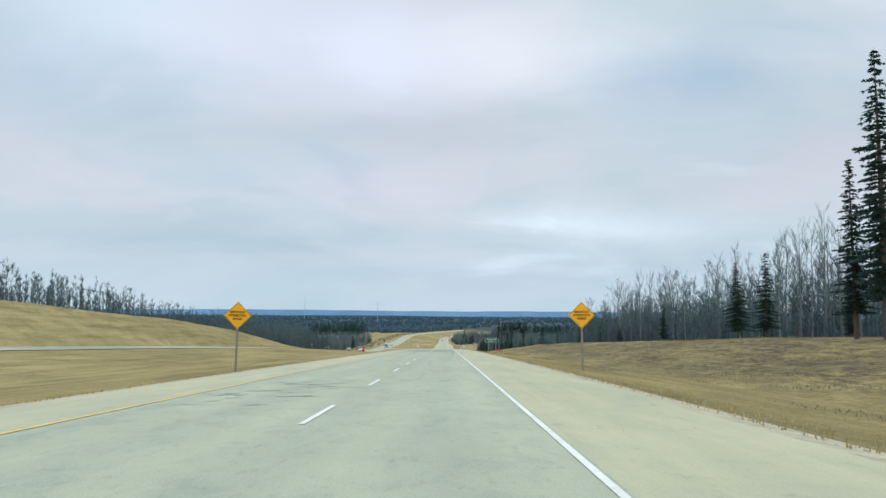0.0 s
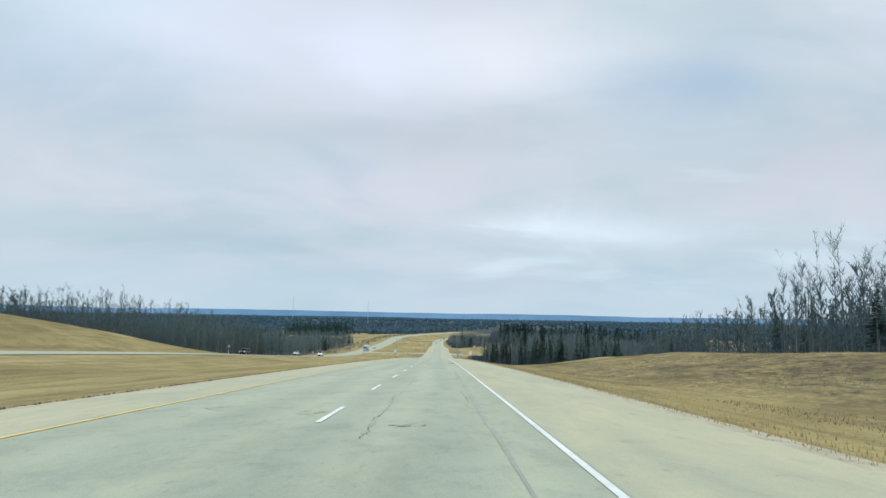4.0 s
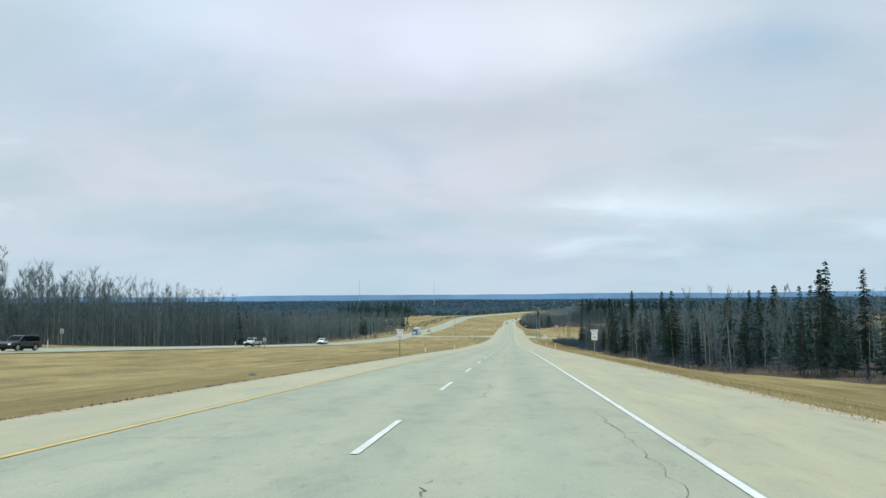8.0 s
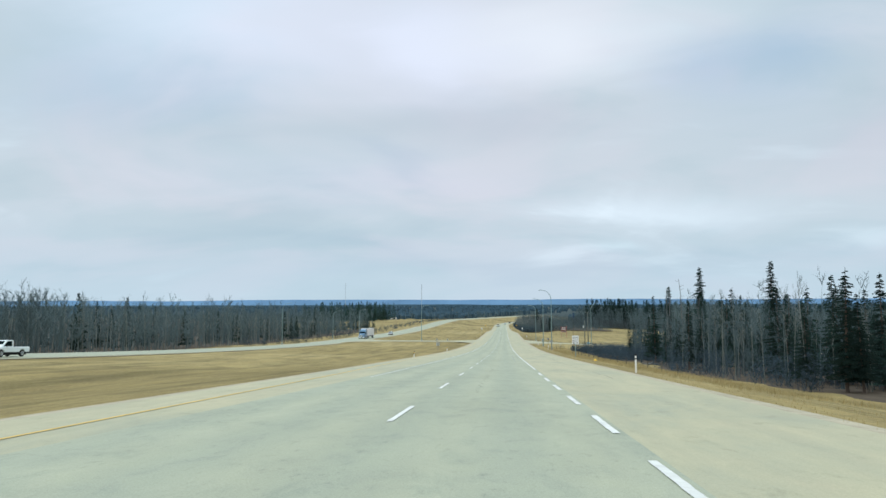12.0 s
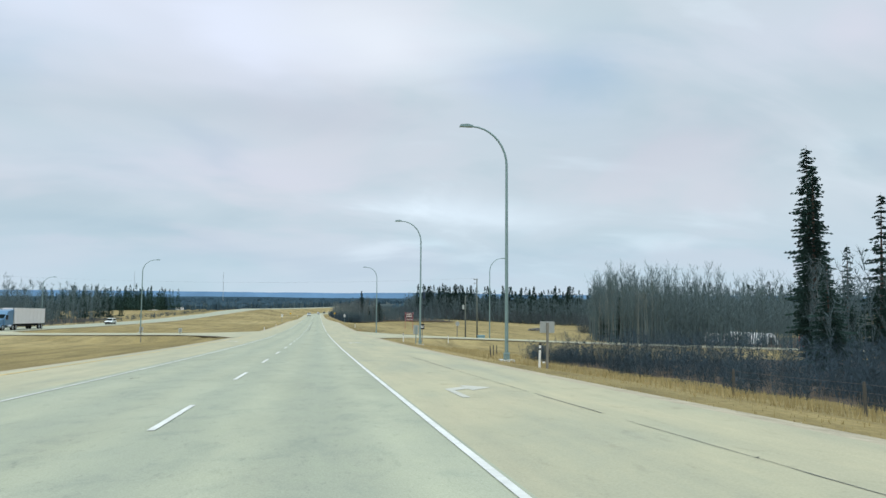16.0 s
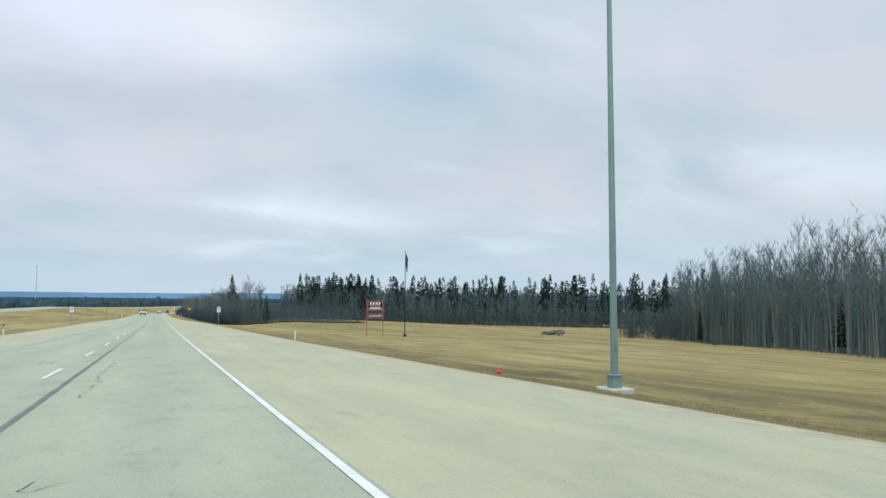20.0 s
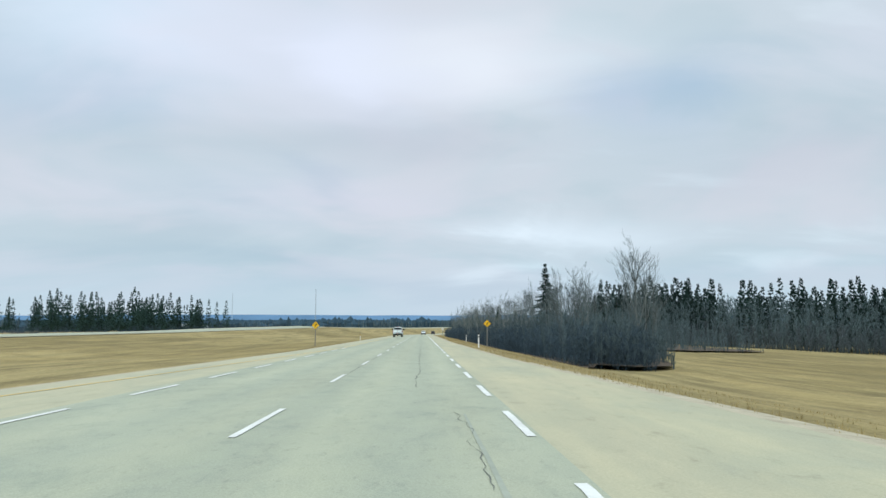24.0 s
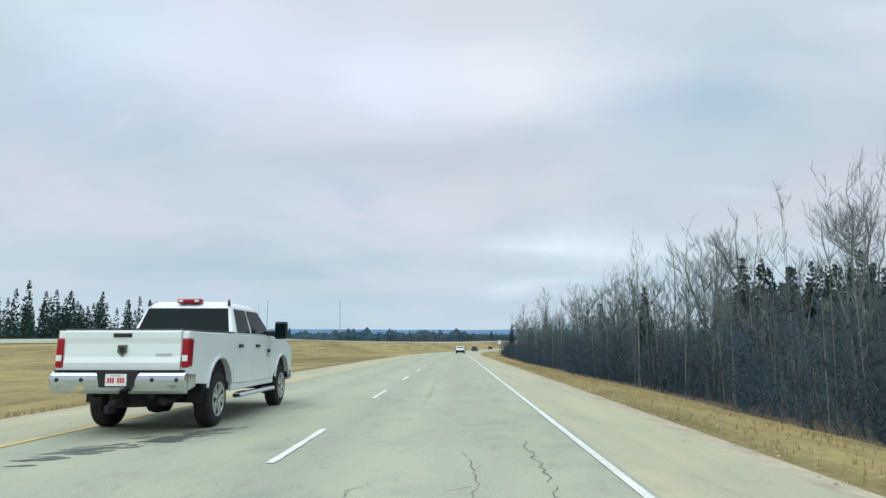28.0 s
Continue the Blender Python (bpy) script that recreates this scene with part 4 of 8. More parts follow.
STAND_T, STAND_X, STAND_Y = (0, 0.2, 0.45, 0.7, 1), (67, 72, 83, 99, 119), (628, 650, 682, 716, 755)
litter("forest_floor", 628, 758, lambda y: float(np.interp(y, STAND_Y, STAND_X)) + 2, 260, "brown leaf litter under the aspen woods")
woods("field_woods", "bare aspen woods behind the field", right_stand(90), 1400, 13, 19, seed=7, low=0.30, limbs=13, twigs=9, fine=0.050, spread=0.15, stem=0.09, material=M_FARWOODS)
woods("field_woods", "dense low growth inside the aspen woods", lambda r: (lambda q: (q[0] + 5, q[1]))(right_stand(40, 1.0)(r)), 600, 8, 14, seed=47, low=0.02, limbs=10, twigs=5, fine=0.13, spread=0.14, material=M_FARWOODS)
woods("field_saplings", "pale slender stems at the edge of the aspen woods", right_stand(10, 1.0), 300, 9, 16, seed=48, low=0.45, limbs=8, twigs=5, fine=0.03, spread=0.12, stem=0.09, material=M_STEM)
brush("field_brush", "grey willow brush at the corner of the aspen woods", lambda r: (r.uniform(112, 128), r.uniform(744, 768)), 90, 3, 8, seed=49, limbs=8, twigs=5, fine=0.05, material=M_WILLOW)
for x, y, h in ((92, 690, 8), (104, 712, 7), (80, 668, 9), (74, 645, 12), (76, 655, 10), (110, 735, 7)):
    spruce(x, y, h)

# the spruce row at the back of the field
def back_row(t, d):
    x = np.interp(t, [0, 0.35, 0.75, 1], [48, 120, 215, 260]) + d * 0.5
    y = np.interp(t, [0, 0.35, 0.75, 1], [1085, 1030, 930, 770]) + d * 0.85
    return float(x), float(y)
spruce_stand("back_spruces", "dark spruce row behind the field", [(*back_row(RT.uniform(0.17, 1), RT.uniform(4, 34)), RT.uniform(20, 30)) for _ in range(300)])
woods("back_woods", "dense bare woods among the back spruces", lambda r: back_row(r.uniform(0.12, 1), r.uniform(8, 45)), 1000, 15, 22, seed=18, low=0.03, stem=0.12, limbs=9, twigs=5, fine=0.30, spread=0.2, material=M_FARWOODS)
woods("back_willows", "grey willow thicket along the back of the field", lambda r: back_row(r.uniform(0.14, 1), r.uniform(-26, -2)), 1500, 4, 10, seed=17, low=0.03, stem=0.05, limbs=8, twigs=5, fine=0.13, spread=0.24, material=M_WILLOW, lean=0.2)
woods("back_woods", "bare woods behind the field", lambda r: back_row(r.uniform(0.14, 1), r.uniform(-16, 22)), 1300, 11, 20, seed=8, low=0.05, stem=0.10, limbs=9, twigs=6, fine=0.17, spread=0.18, material=M_FARWOODS)

# the copse and the woods along the road at the end
edge_c = lambda y: float(np.interp(y, [836, 842, 860, 900, 1000, 1100], [12.6, 12.4, 11.2, 10.3, 10.8, 13])) + 0.7 * math.sin(y * 0.19)
deep_c = lambda y: min(36 + 60 * smooth(860, 930, y), 90)
litter("forest_floor", 837, 1290, lambda y: edge_c(y) - 0.5, deep_c, "brown leaf litter under the copse")
scatter(846, 1010, lambda y: edge_c(y) + 4, lambda y: edge_c(y) + 19, 56, 7, 10, [(aspen, 1)])
scatter(846, 960, lambda y: edge_c(y) + 6, lambda y: edge_c(y) + 22, 20, 9.5, 12, [(aspen, 1)])
for x, y, h in ((24.4, 854.4, 13.5), (27.5, 851, 12.5), (22.5, 910, 13.5), (18.5, 915, 11.5), (25.0, 913, 13.5), (21, 926, 12.5), (30, 868, 14), (22.5, 868, 13), (25, 892, 12.5)):
    big_aspen(x, y, h)
scatter(930, 1090, lambda y: edge_c(y) + 2, lambda y: edge_c(y) + 16, 46, 8, 11.5, [(aspen, 0.94), (spruce, 0.06)])
broad_spruce(27.5, 882.2, 17)
for x, y, h in ((17.5, 930, 8), (22, 922, 9.5), (36, 872, 10), (33, 862, 9), (38, 884, 11), (31, 900, 10)):
    broad_spruce(x, y, h)
woods("copse_woods", "dense bare saplings at the front of the copse", box_area(838, 985, lambda y: edge_c(y) + 1.8, lambda y: edge_c(y) + 15), 1000, 2.6, 5.6, seed=9, low=0.10, limbs=13, twigs=15, fine=0.021, spread=0.16, stem=0.045)
woods("copse_woods", "dense bare woods in the depth of the copse", box_area(838, 935, lambda y: edge_c(y) + 10, deep_c), 750, 4, 6.5, seed=19, low=0.06, limbs=9, twigs=7, fine=0.06, spread=0.17)
woods("copse_woods", "tall dense woods at the far end of the copse", box_area(930, 1090, lambda y: edge_c(y) + 4, deep_c), 650, 5.5, 9.5, seed=20, low=0.06, limbs=10, twigs=7, fine=0.05, spread=0.16)
woods("copse_saplings", "pale slender stems along the copse", box_area(840, 985, lambda y: edge_c(y) + 1.0, lambda y: edge_c(y) + 9), 300, 5, 9.5, seed=29, low=0.4, limbs=8, twigs=5, fine=0.017, spread=0.12, stem=0.035, material=M_STEM)
# the near corner of the copse reaches back along the field
corner_in = lambda y: float(np.interp(y, [799, 802, 812, 826, 845], [16.5, 13.4, 12.8, 12.6, 12.4]))
corner_out = lambda y: float(np.interp(y, [799, 806, 818, 845], [18, 24.5, 27, 38]))
litter("forest_floor", 800, 846, corner_in, corner_out, "brown leaf litter at the near corner of the copse")
woods("copse_woods", "dense bare saplings at the near corner of the copse", box_area(801, 846, lambda y: corner_in(y) + 1.2, corner_out), 480, 2.4, 5.2, seed=51, low=0.08, limbs=12, twigs=12, fine=0.026, spread=0.16, stem=0.045)
brush("copse_brush", "dark bare brush at the near corner of the copse", box_area(800, 846, lambda y: corner_in(y) + 0.4, lambda y: min(corner_in(y) + 9, corner_out(y))), 380, 1.2, 3.8, seed=52, limbs=7, twigs=5, fine=0.022)
for x, y, h in ((26.5, 823, 15), (29.5, 830, 13), (23, 833, 12.5), (21, 840, 11.5), (31, 838, 14)):
    big_aspen(x, y, h)
scatter(812, 845, lambda y: corner_in(y) + 3, lambda y: corner_out(y) - 1, 26, 6.5, 10, [(aspen, 1)])
for x, y, h in ((34, 842, 9), (28, 836, 8)):
    broad_spruce(x, y, h)
brush("copse_brush", "dark bare brush along the copse", box_area(838, 1060, edge_c, lambda y: edge_c(y) + 10), 950, 1.1, 3.5, seed=10, limbs=7, twigs=6, fine=0.020)
woods("bend_woods", "bare woods beside the bend", box_area(1080, 1300, 15, 80), 1100, 6, 10, seed=11, low=0.05, limbs=9, twigs=6, fine=0.08)

# across the opposite carriageway
litter("forest_floor", -40, 838, lambda y: -101 + 20 * smooth(290, 350, y) - 5 * smooth(580, 640, y), -420, "brown leaf litter under the woods across the road")
woods("hill_woods", "bare grey woods on the hill", box_area(-40, 330, lambda y: -103 + 20 * smooth(290, 350, y), -170, 1.5), 1100, 8, 12, seed=12, low=0.25, stem=0.06, limbs=15, twigs=11, fine=0.07, spread=0.15, material=M_FARWOODS)
woods("hill_woods", "dense low growth inside the hill woods", box_area(-40, 330, lambda y: -106 + 20 * smooth(290, 350, y), -135), 600, 5, 9.5, seed=42, low=0.02, limbs=11, twigs=6, fine=0.15, spread=0.18, material=M_FARWOODS)
woods("far_side_woods", "tall bare woods across the opposite road", box_area(318, 448, lambda y: -95 + 12 * smooth(318, 350, y), -160, 1.5), 1000, 12, 17, seed=13, low=0.22, stem=0.06, limbs=15, twigs=10, fine=0.05, spread=0.14, material=M_FARWOODS)
woods("far_side_woods", "bare woods falling in height across the road", box_area(440, 500, -83, -150, 1.4), 260, 9.5, 14, seed=67, low=0.22, stem=0.06, limbs=15, twigs=10, fine=0.05, spread=0.14, material=M_FARWOODS)
woods("far_side_woods", "tall bare woods near the crossing", box_area(545, 835, lambda y: -83 - 6 * smooth(560, 640, y), -190, 1.5), 750, 11, 16, seed=66, low=0.25, stem=0.06, limbs=14, twigs=9, fine=0.06, spread=0.15, material=M_FARWOODS)
woods("far_side_woods", "lower bare woods across the opposite road", box_area(440, 560, -83, -200, 1.5), 650, 8.5, 12.5, seed=63, low=0.25, stem=0.06, limbs=14, twigs=9, fine=0.06, spread=0.15, material=M_FARWOODS)
woods("far_side_woods", "dense low growth inside the woods across the road", box_area(318, 835, lambda y: -86 - 8 * smooth(350, 318, y) - 6 * smooth(560, 640, y), -125), 1350, 5, 10.5, seed=43, low=0.02, limbs=10, twigs=6, fine=0.13, spread=0.16, material=M_FARWOODS)
woods("far_side_saplings", "pale slender stems across the opposite road", box_area(360, 700, lambda y: -82 - 6 * smooth(560, 640, y), -96), 420, 7, 13, seed=64, low=0.5, stem=0.075, limbs=6, twigs=4, fine=0.04, spread=0.11, material=M_STEM)
spruce_stand("far_side_spruces", "dark spruces among the woods across the road", [(RT.uniform(-130, -86), RT.uniform(440, 720), RT.uniform(6, 14)) for _ in range(64)])
brush("far_side_brush", "reddish bare brush along the opposite road", box_area(560, 1250, -90, -72), 520, 1.2, 2.4, seed=15)
litter("forest_floor", 838, 1352, lambda y: -215 - 60 * smooth(1000, 1250, y), -760, "dark forest floor beyond the farm")
woods("left_back_woods", "bare woods deep behind the opposite road", box_area(836, 1350, lambda y: -215 - 60 * smooth(1000, 1250, y), -620, 1.2), 1100, 9, 14, seed=65, low=0.05, stem=0.12, limbs=8, twigs=4, fine=0.2, spread=0.17, material=M_FARWOODS)
woods("left_valley_woods", "bare woods beyond the farm", box_area(1450, 1900, -700, -90), 2200, 7, 11, seed=14, low=0.05, stem=0.15, limbs=7, twigs=4, fine=0.2, spread=0.16, material=M_FARWOODS)
spruce_stand("farm_spruces", "dark spruces around the farm", [(RT.uniform(-150, -90), RT.uniform(800, 850), RT.uniform(8, 13.5)) for _ in range(26)])
spruce_stand("valley_spruces", "dark spruces beyond the opposite road", [(RT.uniform(-230, -148), RT.uniform(1100, 1270), RT.uniform(15, 25)) for _ in range(130)])
woods("median_far_woods", "bare woods beyond the bend", box_area(1330, 1650, -260, -75), 900, 6, 10, seed=16, low=0.05, stem=0.14, limbs=7, twigs=4, fine=0.2, spread=0.16, material=M_FARWOODS)

# ---- the far valley ----
def far_forest():
    rng = random.Random(21)
    g = Geo()
    for i in range(9000):
        y = 1350 + 3100 * rng.random() ** 1.3
        x = rng.uniform(-0.95, 0.95) * y + 150
        if abs(x - road_x(y) + 25) < 70 and y < 2300:
            continue
        if noise.noise((x * 0.0016, y * 0.004, 7.0)) > 0.30:
            continue
        z, h = ground_z(x, y), rng.uniform(7, 14)
        r = rng.uniform(4, 9) if rng.random() < 0.7 else rng.uniform(2, 3)
        k, n = len(g.v), 5
        for lev, (rr, zz) in enumerate(((r, -0.5), (r * 0.9, h * 0.6))):
            for j in range(n):
                a = 6.28 * j / n + rng.uniform(-0.3, 0.3)
                g.v.append((x + math.cos(a) * rr, y + math.sin(a) * rr, z + zz * rng.uniform(0.8, 1.15)))
        g.v.append((x + rng.uniform(-1, 1), y, z + h))
        for j in range(n):
            a, b = k + j, k + (j + 1) % n
            g.f += [(a, b, b + n, a + n), (a + n, b + n, k + 2 * n)]
            g.m += [0, 0]
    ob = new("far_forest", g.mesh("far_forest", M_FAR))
    return tagged(ob, "dark forest covering the distant valley, with blue haze in its colour", "forest", kind="stuff")


# dark canopy with distance haze mixed into its base colour as a blue tint
M_FAR = simple("hazed_far_canopy", (0.045, 0.076, 0.100), 0.95, var=0.2, scale=0.02, coord="World", spec=0.0)
# ridge forest: the air's haze is put into the colour as strong blue
M_RIDGE = simple("haze_blue_distant_ridge", (0.13, 0.225, 0.35), 0.95, var=0.25, scale=0.004, coord="World", spec=0.0)
far_forest()


def ridge(name, y, base, crest, rough, seed, material):
    vs, fs = [], []
    xs = span(-4600, 4600, 60)
    for x in xs:
        top = crest + rough * noise.noise((x * 0.0011, seed, 0)) + rough * 0.35 * noise.noise((x * 0.006, seed, 2))
        vs += [(x, y, base), (x, y + 60, top), (x, y + 250, top - 30)]
    for i in range(len(xs) - 1):
        a = 3 * i
        fs += [(a, a + 3, a + 4, a + 1), (a + 1, a + 4, a + 5, a + 2)]
    return tagged(mesh_ob(name, vs, fs, material, smooth_shade=True), "low forested ridge on the horizon, with blue haze in its colour", "hills", kind="structure")


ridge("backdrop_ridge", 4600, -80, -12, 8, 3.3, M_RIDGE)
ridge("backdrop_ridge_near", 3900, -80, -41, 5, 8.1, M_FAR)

# ---- road markings, cracks and stains ----
def shoulder_drop(u, y):
    """How far the paved shoulders fall away from the lanes."""
    if u > 3.8:
        return 0.05 * min(1.0, (u - 3.8) / (right_edge(y) - 3.8))
    if u < -3.95:
        return 0.04 * min(1.0, (u + 3.95) / (left_edge(y) + 3.95))
    return 0.0


def mark_strip(name, u0, u1, y0, y1, material, label, lift=0.009, step=4):
    ob = strip(name, u0, u1, span(y0, y1, step), lift, material)
    for v in ob.data.vertices:
        v.co.z -= shoulder_drop(v.co.x - road_x(v.co.y), v.co.y)
    return tagged(ob, label, "road marking", kind="structure")


W = 0.047
mark_strip("edge_line", 3.7 - W, 3.7 + W, -40, 311, M_WHITE_LINE, "solid white edge line")
mark_strip("edge_line", 3.7 - W, 3.7 + W, 405, 601.6, M_WHITE_LINE, "solid white edge line")
mark_strip("edge_line", 3.7 - W, 3.7 + W, 614, 711.5, M_WHITE_LINE, "solid white edge line")
mark_strip("edge_line", 3.68 - W, 3.68 + W, 804, 1400, M_WHITE_LINE, "solid white edge line")
taper = lambda y: float(np.interp(y, [311, 320, 341, 425, 580], [3.7, 3.95, 4.7, 6.75, 6.75]))
mark_strip("edge_line", lambda y: taper(y) - 0.036, lambda y: taper(y) + 0.036, 311, 356, M_ARROW, "thin faded edge line of the turning lane", lift=0.005, step=2.5)
mark_strip("edge_line", -3.75 - 0.05, -3.75 + 0.05, -40, 345, M_YELLOW_LINE, "yellow edge line along the median")
left_taper = lambda y: -float(np.interp(y, [345, 430, 750, 800], [3.75, 7.2, 7.2, 3.75]))
mark_strip("edge_line", lambda y: left_taper(y) - 0.05, lambda y: left_taper(y) + 0.05, 345, 585, M_YELLOW_LINE, "yellow edge line along the median")
mark_strip("edge_line", lambda y: left_taper(y) - 0.05, lambda y: left_taper(y) + 0.05, 625, 800, M_YELLOW_LINE, "yellow edge line along the median")
mark_strip("edge_line", -3.75 - 0.05, -3.75 + 0.05, 800, 1400, M_YELLOW_LINE, "yellow edge line along the median")
mark_strip("lane_line", -3.62 - 0.035, -3.62 + 0.035, 395, 592, M_WHITE_LINE, "solid white line of the left turning lane")
mark_strip("lane_line", -3.62 - 0.035, -3.62 + 0.035, 640, 705, M_WHITE_LINE, "solid white line of the left turning lane")
for a in (-62.1, -50.9):
    tagged(opp_strip("edge_line", a - 0.07, a + 0.07, 0.04, M_WHITE_LINE if a < -60 else M_YELLOW_LINE), "edge line of the opposite carriageway", "road marking", kind="structure")


def worn_patch(length, width, seed):
    """A painted dash with chipped edges."""
    rng = random.Random(seed)
    vs, fs = [], []
    n = 12
    for i in range(n + 1):
        y = length * i / n
        vs += [(-width / 2 + rng.uniform(0, 0.014), y, 0), (width / 2 - rng.uniform(0, 0.014), y, 0)]
    for i in range(n):
        a = 2 * i
        fs.append((a, a + 1, a + 3, a + 2))
    me = bpy.data.meshes.new("lane_dash")
    me.from_pydata(vs, [], fs)
    me.materials.append(M_WHITE_LINE)
    return me


DASHES = [worn_patch(3.0, 0.115, i) for i in range(4)]
SHORT = [worn_patch(2.6, 0.13, 10 + i) for i in range(3)]


def dash(meshes, u, y, i, dz=0.0):
    ob = new("lane_dash", meshes[i % len(meshes)])
    x = road_x(y) + u
    grade = math.degrees(math.atan2(road_z(y + 3) - road_z(y), 3))
    ob.matrix_basis = pose(x, y, road_z(y) + 0.010 + dz, grade, 0, -math.degrees(math.atan2(road_x(y + 3) - road_x(y), 3)))
    ob.parent = road if dz == 0 else opp
    return ob


def dash_shift(y):
    """The dashes were laid anew past the crossing, a little off the earlier spacing."""
    return 0.85 + float(np.interp(y, [0, 100, 200, 254, 310, 500, 550, 605, 642, 690, 740, 790], [0.4, 0.3, -0.2, 0.2, -0.3, 0.3, 0.0, 1.5, 2.4, 2.3, 1.2, 0.3]))


for i in range(-3, 128):
    dash(DASHES, 0.0, 9 * i + dash_shift(9 * i), i)
for i in range(18):
    dash(SHORT, 3.65, 312.6 + 5.0 * i, i)
for i in range(18):
    dash(SHORT, 3.67, 711.5 + 5.137 * i, i)
for i in range(4):
    dash(SHORT, -3.7, 348.5 + 5.0 * i, i)
for i in range(18):
    dash(SHORT, -3.6, 713.3 + 5.0 * i, i)
for i in range(10, 90):
    dash(DASHES, -56.5, 12 * i, i, OPP_DZ(12 * i) + 0.035)


def arrow_mark(u, y, mirror=1):
    """A painted turn arrow: shaft, bend and head."""
    pts = [(0.0, 0.0), (0.16, 0.0), (0.16, 1.5), (0.55, 1.9), (0.55, 1.5), (1.15, 2.2), (0.55, 2.9), (0.55, 2.45), (0.0, 1.9)]
    vs = [(road_x(y) + u + a * mirror, y + b, road_z(y + b) + 0.008 - shoulder_drop(u + a * mirror, y + b)) for a, b in pts]
    tagged(mesh_ob("turn_arrow", vs, [tuple(range(len(vs)))[::mirror]], M_ARROW), "faded white turn arrow painted on the lane", "road marking", kind="structure")


arrow_mark(4.9, 508.5)
arrow_mark(4.9, 553)
arrow_mark(5.2, 675)
arrow_mark(-5.3, 500, -1)
arrow_mark(-5.3, 560, -1)

CR = random.Random(33)
g_soft = None


def broken_crack(g, pts, w):
    """A crack in short ragged pieces, with finer side cracks."""
    i = 0
    while i < len(pts) - 3:
        n = CR.randint(4, 11)
        crack(g, pts[i:i + n + 1], w * CR.uniform(0.35, 0.95))
        if CR.random() < 0.55:
            u, y = pts[i]
            crack(g, wander(u, y, CR.uniform(-0.4, 0.4), CR.uniform(-0.5, 0.6), 7, 0.04), w * CR.uniform(0.3, 0.6))
        i += n + CR.choice((0, 0, 0, 1, 2))


def crack(g, pts, w, rag=0.5):
    """A ribbon along wandering points, narrowing to its ends."""
    k = len(g.v)
    n = len(pts)
    for i, (u, y) in enumerate(pts):
        a, b = pts[max(0, i - 1)], pts[min(n - 1, i + 1)]
        d = Vector((b[0] - a[0], b[1] - a[1])).normalized()
        s = w * (0.30 + 0.70 * math.sin(math.pi * (i + 0.5) / n)) * CR.uniform(1 - rag, 1 + rag)
        for sg in (-1, 1):
            uu, yy = u - d.y * s * sg, y + d.x * s * sg
            g.v.append((road_x(yy) + uu, yy, road_z(yy) + (0.004 if g is g_soft else 0.006) - shoulder_drop(uu, yy)))
    for i in range(n - 1):
        a = k + 2 * i
        g.f.append((a, a + 1, a + 3, a + 2))
        g.m.append(0)


def wander(u, y, du, dy, n, jit):
    """A jagged line that strays from its course and returns to it."""
    pts, off, lag = [], 0.0, 0.0
    for i in range(n + 1):
        pts.append((u + du * i / n + off, y + dy * i / n + lag))
        off = off * 0.72 + CR.uniform(-jit, jit) * 0.75
        lag = lag * 0.3 + CR.uniform(-jit, jit) * 0.3
    return pts


g = Geo()
for y in range(-20, 1000, 14):
    if CR.random() < 0.75:
        broken_crack(g, wander(1.15 + CR.uniform(-0.25, 0.2), y, 0, CR.uniform(5, 12), 90, 0.07), 0.010)
    if CR.random() < 0.45:
        broken_crack(g, wander(3.0 + CR.uniform(-0.3, 0.2), y + 5, 0, CR.uniform(3, 7), 40, 0.06), 0.008)
    if CR.random() < 0.35:
        broken_crack(g, wander(-3.6, y + 3, 7.2, CR.uniform(-0.8, 0.8), 60, 0.02), 0.006)
    if CR.random() < 0.3:
        broken_crack(g, wander(CR.uniform(-3.4, -2), y + 8, CR.uniform(0.8, 2), CR.uniform(-0.5, 1.5), 30, 0.05), 0.009)
    if CR.random() < 0.3:
        broken_crack(g, wander(3.9, y + 2, CR.uniform(1.2, 3), CR.uniform(-2, 2), 30, 0.07), 0.006)
broken_crack(g, wander(-3.4, 105.9, 7.0, -0.4, 90, 0.012), 0.014)
broken_crack(g, wander(4.0, 104.9, 3.3, -0.2, 60, 0.02), 0.018)
broken_crack(g, wander(6.1, 113.8, 0.4, -8.4, 60, 0.03), 0.018)
broken_crack(g, wander(5.2, 111.0, 0.7, -5.6, 40, 0.03), 0.012)
broken_crack(g, wander(1.28, 36.5, 0.0, 10.5, 100, 0.06), 0.012)
for y0, y1 in ((396, 440), (440, 480), (480, 530), (530, 582)):
    broken_crack(g, wander(6.55, y0, 0.05, y1 - y0, 120, 0.012), 0.020 if y1 < 560 else 0.011)
for y0, y1 in ((770, 812), (816, 850)):
    broken_crack(g, wander(0.05, y0, 0.0, y1 - y0, 120, 0.012), 0.014)
for y0, y1 in ((182, 190), (765, 785), (784, 806), (872, 884)):
    broken_crack(g, wander(2.2, y0, 0.0, y1 - y0, 90, 0.05), 0.013 if y0 < 850 else 0.008)
cracks = new("crack_seal", g.mesh("crack_seal", M_SEAL))
tagged(cracks, "dark wandering cracks in the road", "cracks", kind="stuff")

g = Geo()


g_soft = Geo()


